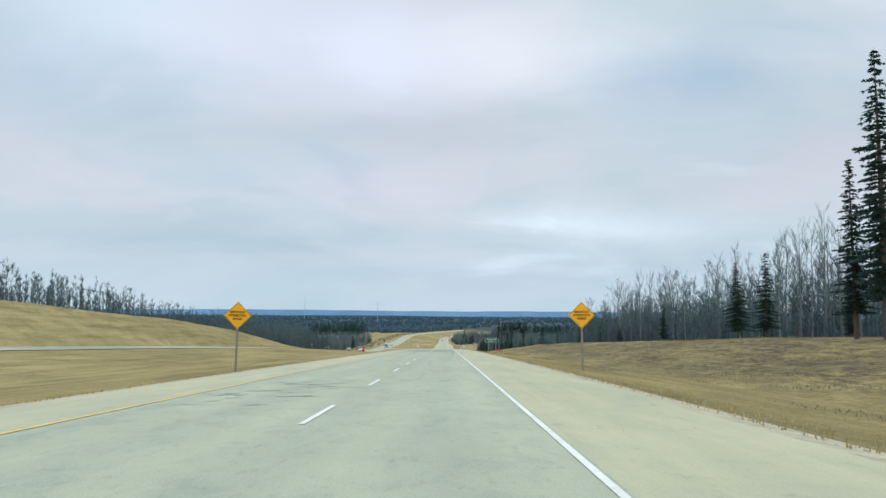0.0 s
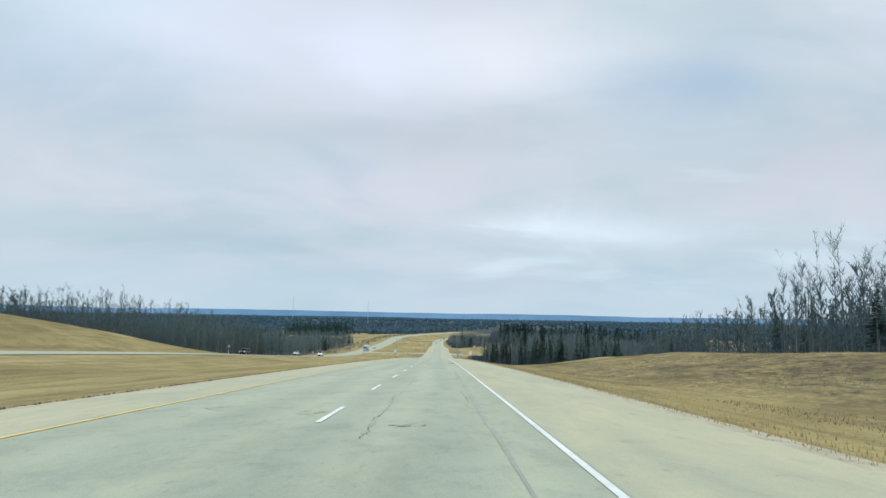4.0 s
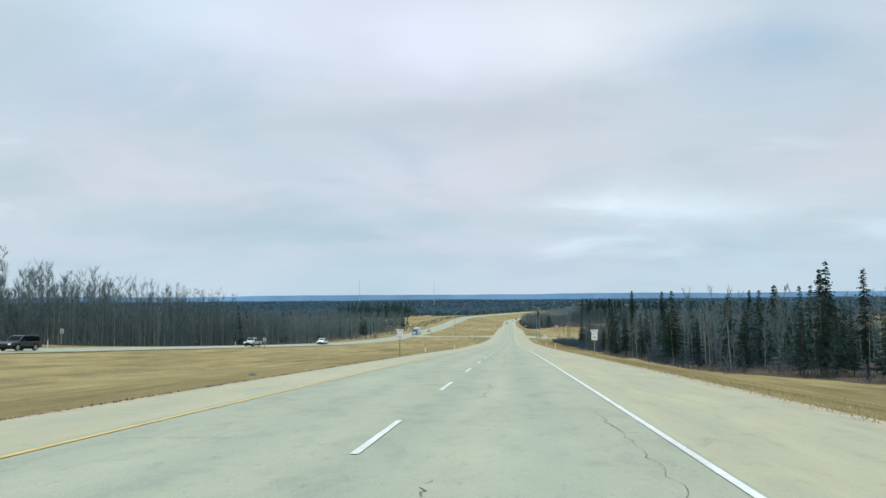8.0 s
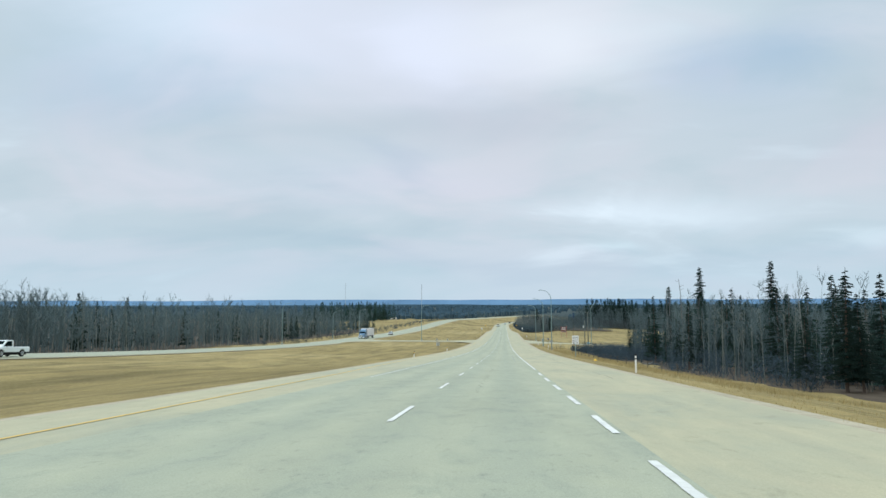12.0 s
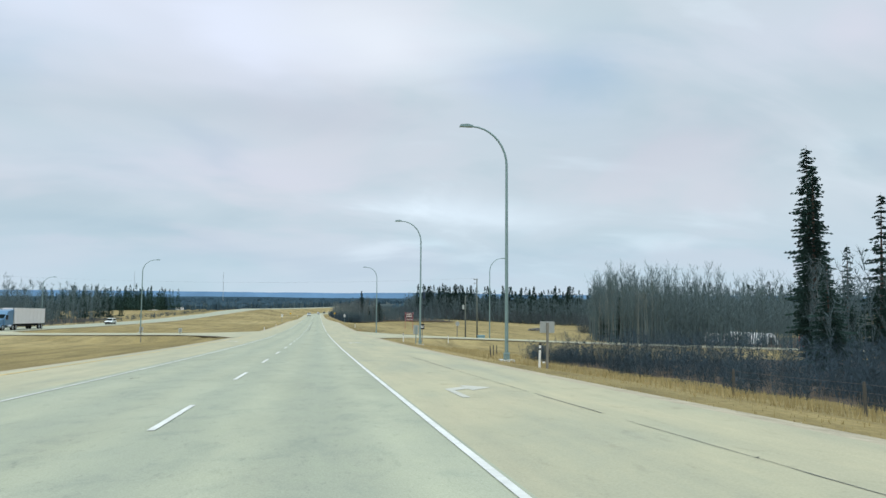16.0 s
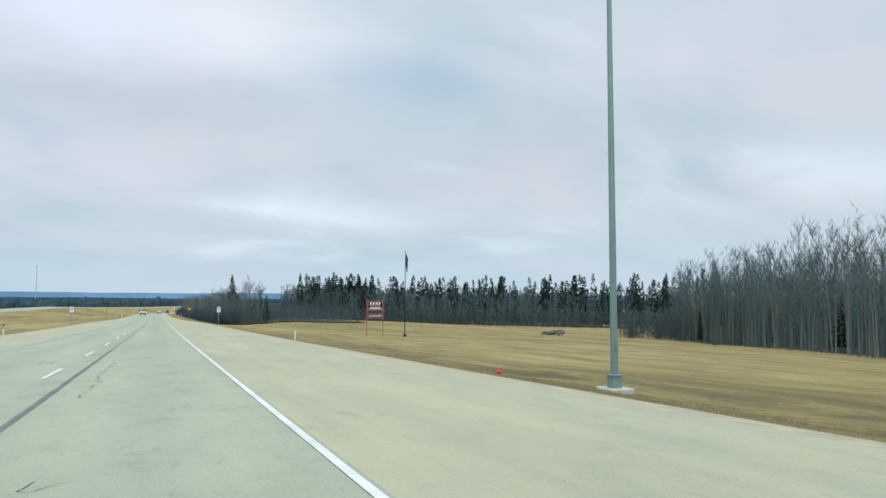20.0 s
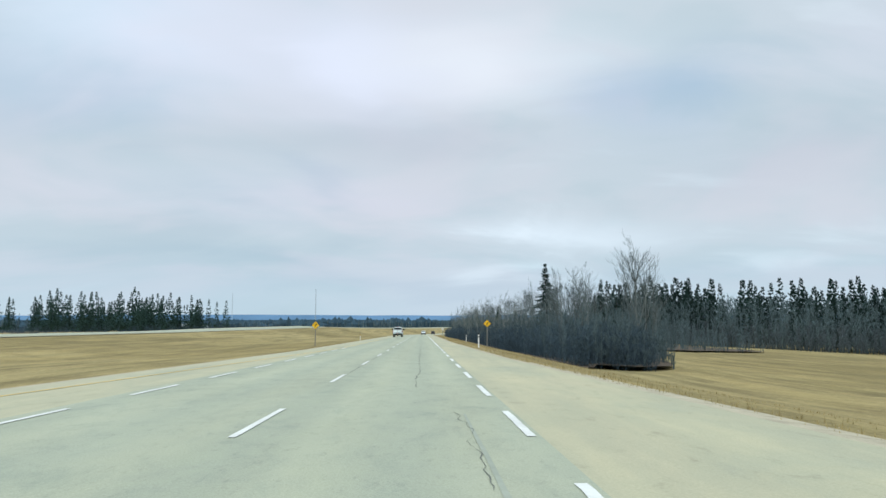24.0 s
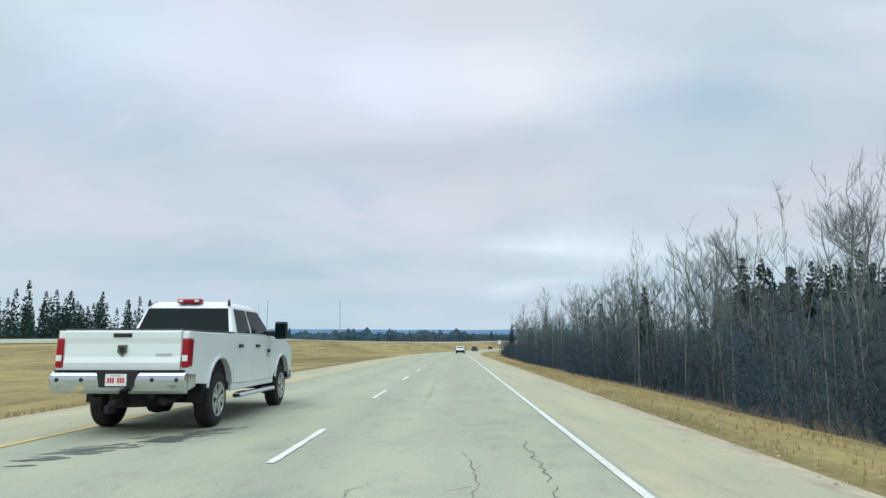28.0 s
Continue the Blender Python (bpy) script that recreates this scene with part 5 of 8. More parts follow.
def tread_mark(u, y, ln, w=0.10, du=0.0):
    """A tyre's print: a soft smear with a darker core and fine tread lines in it."""
    crack(g_soft, wander(u, y - 0.15, du, ln + 0.3, 16, 0.018), w * 0.6, 0.3)
    for k in range(3):
        o = (k - 1) * w * 0.48
        crack(g, wander(u + o, y + CR.uniform(-0.08, 0.08), du, ln * CR.uniform(0.85, 1.1), 9, 0.004), w * 0.15, 0.3)
    for _ in range(7):
        q = CR.uniform(-0.1, 1.0)
        crack(g, wander(u + CR.uniform(-0.9, 0.9) * w, y + q * ln, CR.uniform(-0.3, 0.3) * w, CR.uniform(0.06, 0.25) * ln, 6, 0.006), w * CR.uniform(0.06, 0.16), 0.3)


# prints of heavy tyres along both wheel tracks at the start
for y in (38.3, 40.3, 42.9, 45.2, 47.2, 50.5, 53, 56.6, 60, 63.5):
    for u in (2.78, 3.09):
        if CR.random() < 0.7:
            tread_mark(u, y + CR.uniform(-0.2, 0.2), CR.uniform(0.3, 0.6), 0.05)
for u, y, ln, w in ((0.84, 70.9, 1.0, 0.11), (1.16, 70.9, 1.0, 0.09), (2.85, 70.4, 1.6, 0.10), (3.2, 70.4, 1.6, 0.11), (2.86, 79, 2.1, 0.07), (3.23, 78.8, 2.4, 0.07), (2.82, 86.2, 1.6, 0.07), (3.07, 85.6, 1.6, 0.07),
                    (1.07, 88.9, 0.9, 0.09), (1.68, 88.9, 0.9, 0.12), (1.05, 95.5, 2.4, 0.08), (1.32, 95.5, 2.4, 0.08), (0.78, 102.4, 1.6, 0.13), (1.1, 101.3, 1.4, 0.11), (1.52, 100.6, 1.8, 0.12), (1.08, 105.7, 2.5, 0.12), (1.47, 105.7, 2.5, 0.11),
                    (1.15, 103.1, 1.0, 0.09), (2.9, 101.7, 1.8, 0.11), (3.15, 101.2, 1.3, 0.12), (3.45, 101.3, 0.8, 0.10), (3.32, 105.6, 1.2, 0.12), (2.95, 105.6, 1.2, 0.10), (3.58, 105.8, 0.8, 0.09), (1.5, 103.3, 0.8, 0.08), (1.19, 113.4, 1.5, 0.1), (1.62, 114.1, 1.6, 0.1)):
    tread_mark(u, y, ln, w)
# torn tar along the outer wheel track
for _ in range(120):
    q = CR.random()
    crack(g, wander(2.98 + 0.1 * q + CR.uniform(-0.09, 0.09), 71 + 12 * q, CR.uniform(-0.05, 0.05), CR.uniform(0.15, 0.7), 8, 0.02), CR.uniform(0.008, 0.03))
for _ in range(40):
    q = CR.random()
    crack(g, wander(3.0 + 0.05 * q, 72 + 6 * q, CR.uniform(-0.2, 0.2), CR.uniform(-0.05, 0.1), 6, 0.02), CR.uniform(0.006, 0.018))
for _ in range(22):
    tread_mark(CR.choice((1.12, 1.48, 2.87, 3.2)) + CR.uniform(-0.06, 0.06), CR.uniform(76, 124), CR.uniform(0.4, 1.4), CR.uniform(0.06, 0.10))
for y in (101.3, 117.5, 122.6):
    for _ in range(26):
        crack(g, wander(CR.uniform(-0.6, 3.6), y + CR.uniform(-0.5, 0.5), CR.uniform(0.1, 0.5), CR.uniform(-0.08, 0.08), 8, 0.03), CR.uniform(0.008, 0.03))
for y0, y1, u in ((612, 668, 0.55), (664, 700, 0.6), (698, 742, 0.7)):
    crack(g, wander(u, y0, 0.03, y1 - y0, 80, 0.006), 0.05 if y1 < 700 else 0.035, 0.2)
for _ in range(30):
    y, u = CR.uniform(90, 900), CR.uniform(-3.2, 2.6)
    for _ in range(9):
        crack(g, wander(u + CR.uniform(-0.25, 0.25), y + CR.uniform(-0.5, 0.5), CR.uniform(-0.25, 0.25), CR.uniform(0.05, 0.3), 9, 0.03), CR.uniform(0.006, 0.022))
for _ in range(40):
    crack(g, wander(CR.uniform(-3.2, -1), CR.uniform(13, 22), CR.uniform(0.2, 0.7), CR.uniform(-0.1, 0.3), 12, 0.03), CR.uniform(0.015, 0.05))
for _ in range(70):
    q = CR.random()
    crack(g, wander(-3.0 + 1.5 * q + CR.uniform(-0.2, 0.2), 883.2 + 3.0 * q + CR.uniform(-0.5, 0.5), CR.uniform(0.1, 0.4), CR.uniform(0.05, 0.3), 10, 0.03), CR.uniform(0.012, 0.05))
tagged(new("road_stain", g_soft.mesh("road_stain", M_SMEAR)), "soft grey smears along the wheel tracks", "stains", kind="stuff")
tagged(new("road_stain", g.mesh("road_stain", M_SKID)), "dark tar smears and tyre marks on the road", "stains", kind="stuff")

g = Geo()
for u, y0, y1 in ((2.85, 420, 452), (3.3, 424, 455), (2.9, 700, 760), (2.9, 130, 165)):
    crack(g, wander(u, y0, 0.08, y1 - y0, 50, 0.012), 0.065, 0.12)
tagged(new("worn_track", g.mesh("worn_track", M_WORN)), "faint dark worn wheel tracks", "stains", kind="stuff")

# a pothole filled with fresh asphalt
rng = random.Random(4)
ring = []
for i in range(72):
    a = 6.283 * i / 72
    q = 1 + 0.30 * noise.noise((math.cos(a) * 1.6, math.sin(a) * 1.6, 5)) + 0.16 * noise.noise((math.cos(a) * 7, math.sin(a) * 7, 2)) + rng.uniform(-0.05, 0.05)
    ring.append((3.25 + math.cos(a) * 0.36 * q + 0.12 * math.sin(a * 2), 190.9 + math.sin(a) * 1.6 * q))
vs = [(u, y, road_z(y) + 0.008) for u, y in ring] + [(3.25, 190.9, road_z(190.9) + 0.02)]
tagged(mesh_ob("asphalt_patch", vs, [(i, (i + 1) % 72, 72) for i in range(72)], M_PATCH), "dark fresh asphalt patch over a pothole", "road patch", kind="structure")


# ---- grass along the road edges ----
def grass_blades(name, label, spots, n, hmin, hmax, seed, material=None, lean=0.5):
    r = np.random.RandomState(seed)
    vs, fs = [], []
    for i in range(n):
        y, u = spots(r)
        x = road_x(y) + u
        z = ground_z(x, y)
        h, a = r.uniform(hmin, hmax), r.uniform(0, 6.28)
        w = 0.012 + 0.012 * r.rand()
        dx, dy = math.cos(a), math.sin(a)
        k = len(vs)
        vs += [(x - dy * w, y + dx * w, z - 0.03), (x + dy * w, y - dx * w, z - 0.03), (x + dx * h * lean * r.rand(), y + dy * h * lean * r.rand(), z + h)]
        fs.append((k, k + 1, k + 2))
    return tagged(mesh_ob(name, vs, fs, material or M_BLADE), label, "grass", kind="stuff")


def fringe(u0, sgn, width):
    def f(r):
        y = r.uniform(-5, 930)
        e = u0(y)
        return y, e + sgn * (0.5 + width * r.rand() ** 1.6)
    return f


def off_cross(f):
    def g2(r):
        while True:
            y, u = f(r)
            if abs(y - SIDE_Y) > side_half(u) + 1:
                return y, u
    return g2


grass_blades("verge_grass", "dry grass fringe beside the gravel", off_cross(fringe(right_edge, 1, 6)), 46000, 0.03, 0.10, 1)
grass_blades("median_grass", "dry grass fringe along the median", off_cross(fringe(left_edge, -1, 4)), 30000, 0.03, 0.10, 2)
grass_blades("tall_dry_grass", "tall dry grass at the ditch", off_cross(lambda r: (r.uniform(400, 575), 13 + 9 * r.rand())), 16000, 0.12, 0.38, 3)
grass_blades("tall_dry_grass", "tall dry grass at the foot of the copse", lambda r: (r.uniform(800, 940), 11.5 + 5.5 * r.rand()), 12000, 0.03, 0.10, 4)


# rough brown weeds over the bank at the start
def bank_patch(r):
    while True:
        y, u = r.uniform(-5, 262), 12.5 + 27 * r.rand()
        if noise.noise((u * 0.13, y * 0.055, 3.0)) > -0.02:
            return y, u


grass_blades("bank_weeds", "brown dead weeds in rough patches on the bank", bank_patch, 60000, 0.03, 0.11, 6, M_WEED, 0.9)


def stones(name, label, spots, n, smin, smax, seed, material):
    """Loose stone chips, each a squashed and twisted octahedron."""
    r = np.random.RandomState(seed)
    vs, fs = [], []
    for _ in range(n):
        y, u = spots(r)
        x = road_x(y) + u
        z, a, q = ground_z(x, y), r.uniform(0, 6.28), r.uniform(smin, smax)
        k = len(vs)
        for dx, dy, dz in ((1, 0, 0), (0, 1, 0), (-1, 0, 0), (0, -1, 0), (0, 0, 0.7), (0, 0, -0.5)):
            ex, ey = dx * math.cos(a) - dy * math.sin(a), dx * math.sin(a) + dy * math.cos(a)
            vs.append((x + ex * q * r.uniform(0.6, 1.2), y + ey * q * r.uniform(0.6, 1.2), z + 0.01 + dz * q * r.uniform(0.6, 1.1)))
        for i in range(4):
            j = (i + 1) % 4
            fs += [(k + i, k + j, k + 4), (k + j, k + i, k + 5)]
    return tagged(mesh_ob(name, vs, fs, material), label, "stones", kind="stuff")


def edge_strip(edge, sgn, y0, y1):
    def f(r):
        y = r.uniform(y0, y1)
        return y, edge(y) + sgn * (0.15 + 0.6 * abs(r.normal()))
    return off_cross(f)


stones("verge_stones", "loose pale stones along the road edge", edge_strip(right_edge, 1, 0, 930), 9000, 0.008, 0.028, 7, M_GRAVEL)
stones("verge_stones", "loose pale stones along the median edge", edge_strip(left_edge, -1, 0, 930), 4500, 0.008, 0.028, 8, M_GRAVEL)
stones("turf_clods", "dark crumbled turf along the median edge", edge_strip(lambda y: left_edge(y) - 0.35, -1, 120, 400), 5000, 0.015, 0.06, 9, M_LITTER)

# ---- helpers for made things ----
class Solid(Geo):
    """Closed shapes gathered into one mesh."""

    def box(self, x0, x1, y0, y1, z0, z1):
        k = len(self.v)
        self.v += [(x, y, z) for z in (z0, z1) for y in (y0, y1) for x in (x0, x1)]
        for q in ((0, 2, 3, 1), (4, 5, 7, 6), (0, 1, 5, 4), (2, 6, 7, 3), (0, 4, 6, 2), (1, 3, 7, 5)):
            self.f.append(tuple(k + i for i in q))
            self.m.append(0)
        return self

    def prism(self, poly, axis, lo, hi):
        """A flat outline pushed along an axis. Points are (y, z), (x, z) or (x, y) for axis x, y or z."""
        def at(p, t):
            return {"x": (t, p[0], p[1]), "y": (p[0], t, p[1]), "z": (p[0], p[1], t)}[axis]
        k, n = len(self.v), len(poly)
        self.v += [at(p, lo) for p in poly] + [at(p, hi) for p in poly]
        self.f += [tuple(range(k + n - 1, k - 1, -1)), tuple(range(k + n, k + 2 * n))]
        self.m += [0, 0]
        for i in range(n):
            a, b = k + i, k + (i + 1) % n
            self.f.append((a, b, b + n, a + n))
            self.m.append(0)
        return self

    def lathe(self, prof, axis="z", sides=20, at=(0, 0, 0)):
        """Rings of (radius, height) turned about an axis, closed at both ends."""
        k = len(self.v)
        for r, h in prof:
            for j in range(sides):
                a = 2 * math.pi * j / sides
                c, s = r * math.cos(a), r * math.sin(a)
                p = {"z": (c, s, h), "x": (h, c, s), "y": (c, h, s)}[axis]
                self.v.append(tuple(p[i] + at[i] for i in range(3)))
        for i in range(len(prof) - 1):
            for j in range(sides):
                a, b = k + i * sides + j, k + i * sides + (j + 1) % sides
                self.f.append((a, b, b + sides, a + sides))
                self.m.append(0)
        self.f += [tuple(range(k + sides - 1, k - 1, -1)), tuple(range(len(self.v) - sides, len(self.v)))]
        self.m += [0, 0]
        return self


def part(name, geo, material, parent, label="", bevel=0.0, smooth_shade=False, m=None):
    me = geo.mesh(name, material) if isinstance(geo, Geo) else geo
    if smooth_shade:
        me.polygons.foreach_set("use_smooth", [True] * len(me.polygons))
    bm = bmesh.new()
    bm.from_mesh(me)
    bmesh.ops.recalc_face_normals(bm, faces=bm.faces)
    bm.to_mesh(me)
    bm.free()
    ob = new(name, me)
    ob.parent = parent
    if m is not None:
        ob.matrix_basis = m
    if bevel:
        b = ob.modifiers.new("soft_edges", "BEVEL")
        b.width, b.segments, b.limit_method, b.angle_limit = bevel, 2, "ANGLE", radians(40)
    if label:
        ob["label"] = label
    return ob


def thing(name, m, label, category, group=""):
    ob = new(name)
    ob.matrix_basis = m
    return tagged(ob, label, category, group)


def lettering(text, size, material, parent, x, z, y=-0.012, name="lettering", squeeze=1.0, bold=0.0):
    """Flat letters facing -y, centred on x."""
    cu = bpy.data.curves.new("letters", "FONT")
    cu.body, cu.size, cu.align_x, cu.align_y = text, size, "CENTER", "CENTER"
    cu.offset = bold
    cu.extrude = 0.0015
    tmp = bpy.data.objects.new("letters", cu)
    me = bpy.data.meshes.new_from_object(tmp)
    bpy.data.objects.remove(tmp)
    me.materials.clear()
    me.materials.append(material)
    ob = new(name, me)
    ob.parent = parent
    ob.matrix_basis = pose(x, y, z, 90, 0, 0) @ Matrix.Diagonal((squeeze, 1, 1, 1))
    return ob


M_SIGN_WHITE = simple("white_sign_sheeting", (0.74, 0.75, 0.74), 0.5, var=0.05, scale=5)
M_SIGN_BLACK = simple("black_sign_ink", (0.02, 0.02, 0.022), 0.6, var=0.2, scale=5)
M_SIGN_YELLOW = simple("amber_sign_sheeting", (0.80, 0.40, 0.015), 0.5, var=0.08, scale=4)
M_SIGN_BRIGHT = simple("yellow_sign_sheeting", (0.85, 0.52, 0.02), 0.5, var=0.06, scale=4)
M_SIGN_GREEN = simple("green_sign_sheeting", (0.012, 0.125, 0.085), 0.5, var=0.1, scale=4)
M_SIGN_RED = simple("red_reflector", (0.62, 0.02, 0.04), 0.45, var=0.1, scale=5)
M_SIGN_BACK = simple("dull_aluminium_back", (0.42, 0.45, 0.44), 0.55, 0.4, 0.1, 5)
M_BOARD = simple("dark_maroon_board", (0.045, 0.012, 0.018), 0.5, var=0.2, scale=4)
M_FRAME_RED = simple("red_painted_steel", (0.40, 0.10, 0.11), 0.6, var=0.2, scale=6)
M_POST_WHITE = simple("white_plastic_post", (0.76, 0.76, 0.72), 0.6, var=0.08, scale=6)
M_BLACK = simple("black_plastic", (0.02, 0.02, 0.022), 0.55, var=0.2, scale=8)
M_BLUEBOX = simple("blue_grey_cabinet_paint", (0.20, 0.34, 0.40), 0.5, var=0.12, scale=4)
M_CAN = simple("grey_transformer_paint", (0.42, 0.46, 0.46), 0.5, var=0.12, scale=6)
M_WIRE = simple("weathered_wire", (0.10, 0.10, 0.10), 0.6, var=0.1, scale=3)
M_FLAG = simple("dark_blue_cloth", (0.03, 0.05, 0.11), 0.85, var=0.3, scale=6)
M_BAR = simple("pale_lettering_paint", (0.72, 0.68, 0.66), 0.6, var=0.1, scale=8)


def rounded(w, h, r, n=4, cx=0.0, cz=0.0):
    pts = []
    for sx, sz, a0 in ((1, -1, -90), (1, 1, 0), (-1, 1, 90), (-1, -1, 180)):
        for i in range(n + 1):
            a = radians(a0 + 90 * i / n)
            pts.append((cx + sx * (w / 2 - r) + r * math.cos(a), cz + sz * (h / 2 - r) + r * math.sin(a)))
    return pts


def ground_pose(x, y, turn=0.0, lean=0.0):
    return pose(x, y, ground_z(x, y), lean, lean * 0.7, turn)


def plate(name, parent, outline, material, z, x=0.0, y=0.0, thick=0.004, label=""):
    return part(name, Solid().prism([(x + a, z + b) for a, b in outline], "y", y - thick, y + thick), material, parent, label)


def square_post(parent, x, top, w=0.10, material=None, depth=0.5):
    return part("post", Solid().box(x - w / 2, x + w / 2, 0.006, 0.006 + w, -depth, top), material or M_POST, parent, bevel=0.008)


def diamond(s, r=0.05):
    h = s / math.sqrt(2)
    return [(0, -h), (h, 0), (0, h), (-h, 0)]


# ---- signs ----
def warning_sign(x, y, zc, lean=0.0):
    gz = ground_z(x, y)
    t = thing("warning_sign", ground_pose(x, y, 0, lean), "amber diamond warning sign on a wooden post in the grass", "road sign", "intersection warning signs")
    z = zc - gz
    square_post(t, 0, z + 0.55, 0.11)
    p = plate("sign_plate", t, diamond(1.24), M_SIGN_YELLOW, z)
    plate("border", p, diamond(1.19), M_SIGN_BLACK, z, y=-0.0045, thick=0.001)
    plate("sign_face", p, diamond(1.15), M_SIGN_YELLOW, z, y=-0.006, thick=0.001)
    for i, (w, sq) in enumerate((("IMPORTANT", 0.86), ("INTERSECTION", 0.80), ("AHEAD", 0.9))):
        lettering(w, 0.20, M_SIGN_BLACK, t, 0, z + 0.21 - 0.21 * i, squeeze=sq, bold=0.006)


warning_sign(11.05, 42.8, 0.95, -1)
warning_sign(-10.95, 41.5, 0.80, 2)


def red_marker(x, y):
    t = thing("object_marker", ground_pose(x, y), "small red diamond reflector on a short post", "road marker", "red diamond markers")
    part("post", Solid().box(-0.02, 0.02, 0.005, 0.035, -0.3, 0.66), M_GALV, t)
    plate("reflector", t, diamond(0.36), M_SIGN_RED, 0.66)


red_marker(10.7, 105.6)
red_marker(-10.9, 105.7)


def guide_sign(x0, x1, y, z0, z1):
    cx, w, h = (x0 + x1) / 2, x1 - x0, z1 - z0
    gz = ground_z(cx, y)
    t = thing("guide_sign", pose(cx, y, gz, 0, 0, 0), "green guide sign with white letters on two wooden posts", "road sign")
    zc = (z0 + z1) / 2 - gz
    for px in (-0.62, 0.78):
        part("post", Solid().box(px - 0.07, px + 0.07, 0.008, 0.15, -0.6, zc + 0.25), M_POST, t, bevel=0.008)
    p = plate("sign_plate", t, rounded(w, h, 0.09), M_SIGN_WHITE, zc)
    plate("sign_face", p, rounded(w - 0.05, h - 0.05, 0.07), M_SIGN_GREEN, zc, y=-0.005, thick=0.001)
    lettering("Anselmo Hall", 0.33, M_SIGN_WHITE, t, 0.0, zc + 0.17, bold=0.003)
    lettering("21km", 0.33, M_SIGN_WHITE, t, -0.18, zc - 0.18, bold=0.003)
    part("arrow", Solid().prism([(a + 0.42, b + zc - 0.19) for a, b in ((0, -0.035), (0.11, -0.035), (0.11, -0.09), (0.24, 0), (0.11, 0.09), (0.11, 0.035), (0, 0.035))], "y", -0.012, -0.008), M_SIGN_WHITE, t)


guide_sign(9.75, 12.25, 126.5, -4.95, -4.12)


def junction_sign(x, y, top):
    gz = ground_z(x, y)
    t = thing("junction_sign", ground_pose(x, y, 0, 1.0), "white highway junction sign on a wooden post", "road sign", "junction signs")
    z = top - gz
    square_post(t, 0, z - 0.05, 0.11)
    a = plate("junction_plate", t, rounded(0.92, 0.30, 0.03), M_SIGN_BLACK, z - 0.15, y=-0.002)
    plate("sign_face", a, rounded(0.88, 0.26, 0.02), M_SIGN_WHITE, z - 0.15, y=-0.008, thick=0.001)
    lettering("JUNCTION", 0.19, M_SIGN_BLACK, t, 0, z - 0.155, squeeze=0.85, bold=0.003)
    plate("route_plate", t, rounded(0.66, 0.88, 0.03), M_SIGN_WHITE, z - 0.77)
    oval = [(0.25 * math.cos(i * 0.2618), 0.17 * math.sin(i * 0.2618)) for i in range(24)]
    o = plate("route_oval", t, oval, M_SIGN_BLACK, z - 0.95, y=-0.0045, thick=0.001)
    plate("sign_face", o, [(p * 0.92, q * 0.9) for p, q in oval], M_SIGN_WHITE, z - 0.95, y=-0.006, thick=0.001)
    lettering("751", 0.24, M_SIGN_BLACK, t, 0, z - 0.95, bold=0.004)
    lettering("Alberta", 0.19, M_SIGN_BLACK, t, 0, z - 0.56)


junction_sign(-11.15, 321.4, -16.16)
junction_sign(11.1, 322.5, -16.35)


def route_sign(x, y, top, h):
    gz = ground_z(x, y)
    t = thing("route_sign", ground_pose(x, y), "white route direction sign with two panels on a post", "road sign")
    z = top - gz
    square_post(t, 0, z - 0.1, 0.12, M_GALV)
    for px, num, word in ((-0.265, "43", "SOUTH"), (0.265, "751", "SOUTH")):
        p = plate("route_plate", t, rounded(0.51, h, 0.02), M_SIGN_WHITE, z - h / 2, x=px)
        plate("shield", p, rounded(0.40, 0.36, 0.08), M_SIGN_BLACK, z - 0.36, x=px, y=-0.0045, thick=0.001)
        plate("sign_face", p, rounded(0.37, 0.33, 0.07), M_SIGN_WHITE, z - 0.36, x=px, y=-0.006, thick=0.001)
        lettering(num, 0.30 if num == "43" else 0.22, M_SIGN_BLACK, t, px, z - 0.36, bold=0.006)
        lettering(word, 0.15, M_SIGN_BLACK, t, px, z - 0.80, squeeze=0.85, bold=0.003)
        plate("rule", p, rounded(0.50, 0.015, 0.004, 1), M_SIGN_BLACK, z - 0.68, x=px, y=-0.0045, thick=0.001)
        plate("rule", p, rounded(0.50, 0.015, 0.004, 1), M_SIGN_BLACK, z - 0.95, x=px, y=-0.0045, thick=0.001)
        up = [(0, 0.13), (-0.11, 0.02), (-0.045, 0.02), (-0.045, -0.13), (0.045, -0.13), (0.045, 0.02), (0.11, 0.02)]
        pts = up if num == "43" else [(b, -a) for a, b in up]
        part("arrow", Solid().prism([(px + a, z - 1.14 + b) for a, b in pts], "y", -0.011, -0.007), M_SIGN_BLACK, t)


route_sign(13.25, 474, -26.16, 1.33)


def curve_sign(x, y, zc):
    gz = ground_z(x, y)
    t = thing("curve_sign", ground_pose(x, y, 0, 0.8), "yellow diamond curve sign on a weathered post", "road sign", "curve signs")
    z = zc - gz
    square_post(t, 0, z + 0.2, 0.10)
    p = plate("sign_plate", t, diamond(0.68), M_SIGN_BRIGHT, z)
    plate("border", p, diamond(0.64), M_SIGN_BLACK, z, y=-0.0045, thick=0.001)
    plate("sign_face", p, diamond(0.61), M_SIGN_BRIGHT, z, y=-0.006, thick=0.001)
    pts = [(-0.085, -0.24), (-0.005, -0.24), (0.0, -0.08), (0.03, 0.0), (0.075, 0.045), (0.12, 0.0), (0.16, 0.19), (-0.03, 0.15), (0.02, 0.10), (-0.05, 0.02), (-0.08, -0.08)]
    part("arrow", Solid().prism([(a, z + b) for a, b in pts], "y", -0.011, -0.007), M_SIGN_BLACK, t)


curve_sign(10.67, 834.7, -37.84)
curve_sign(-11.1, 833.0, -38.05)


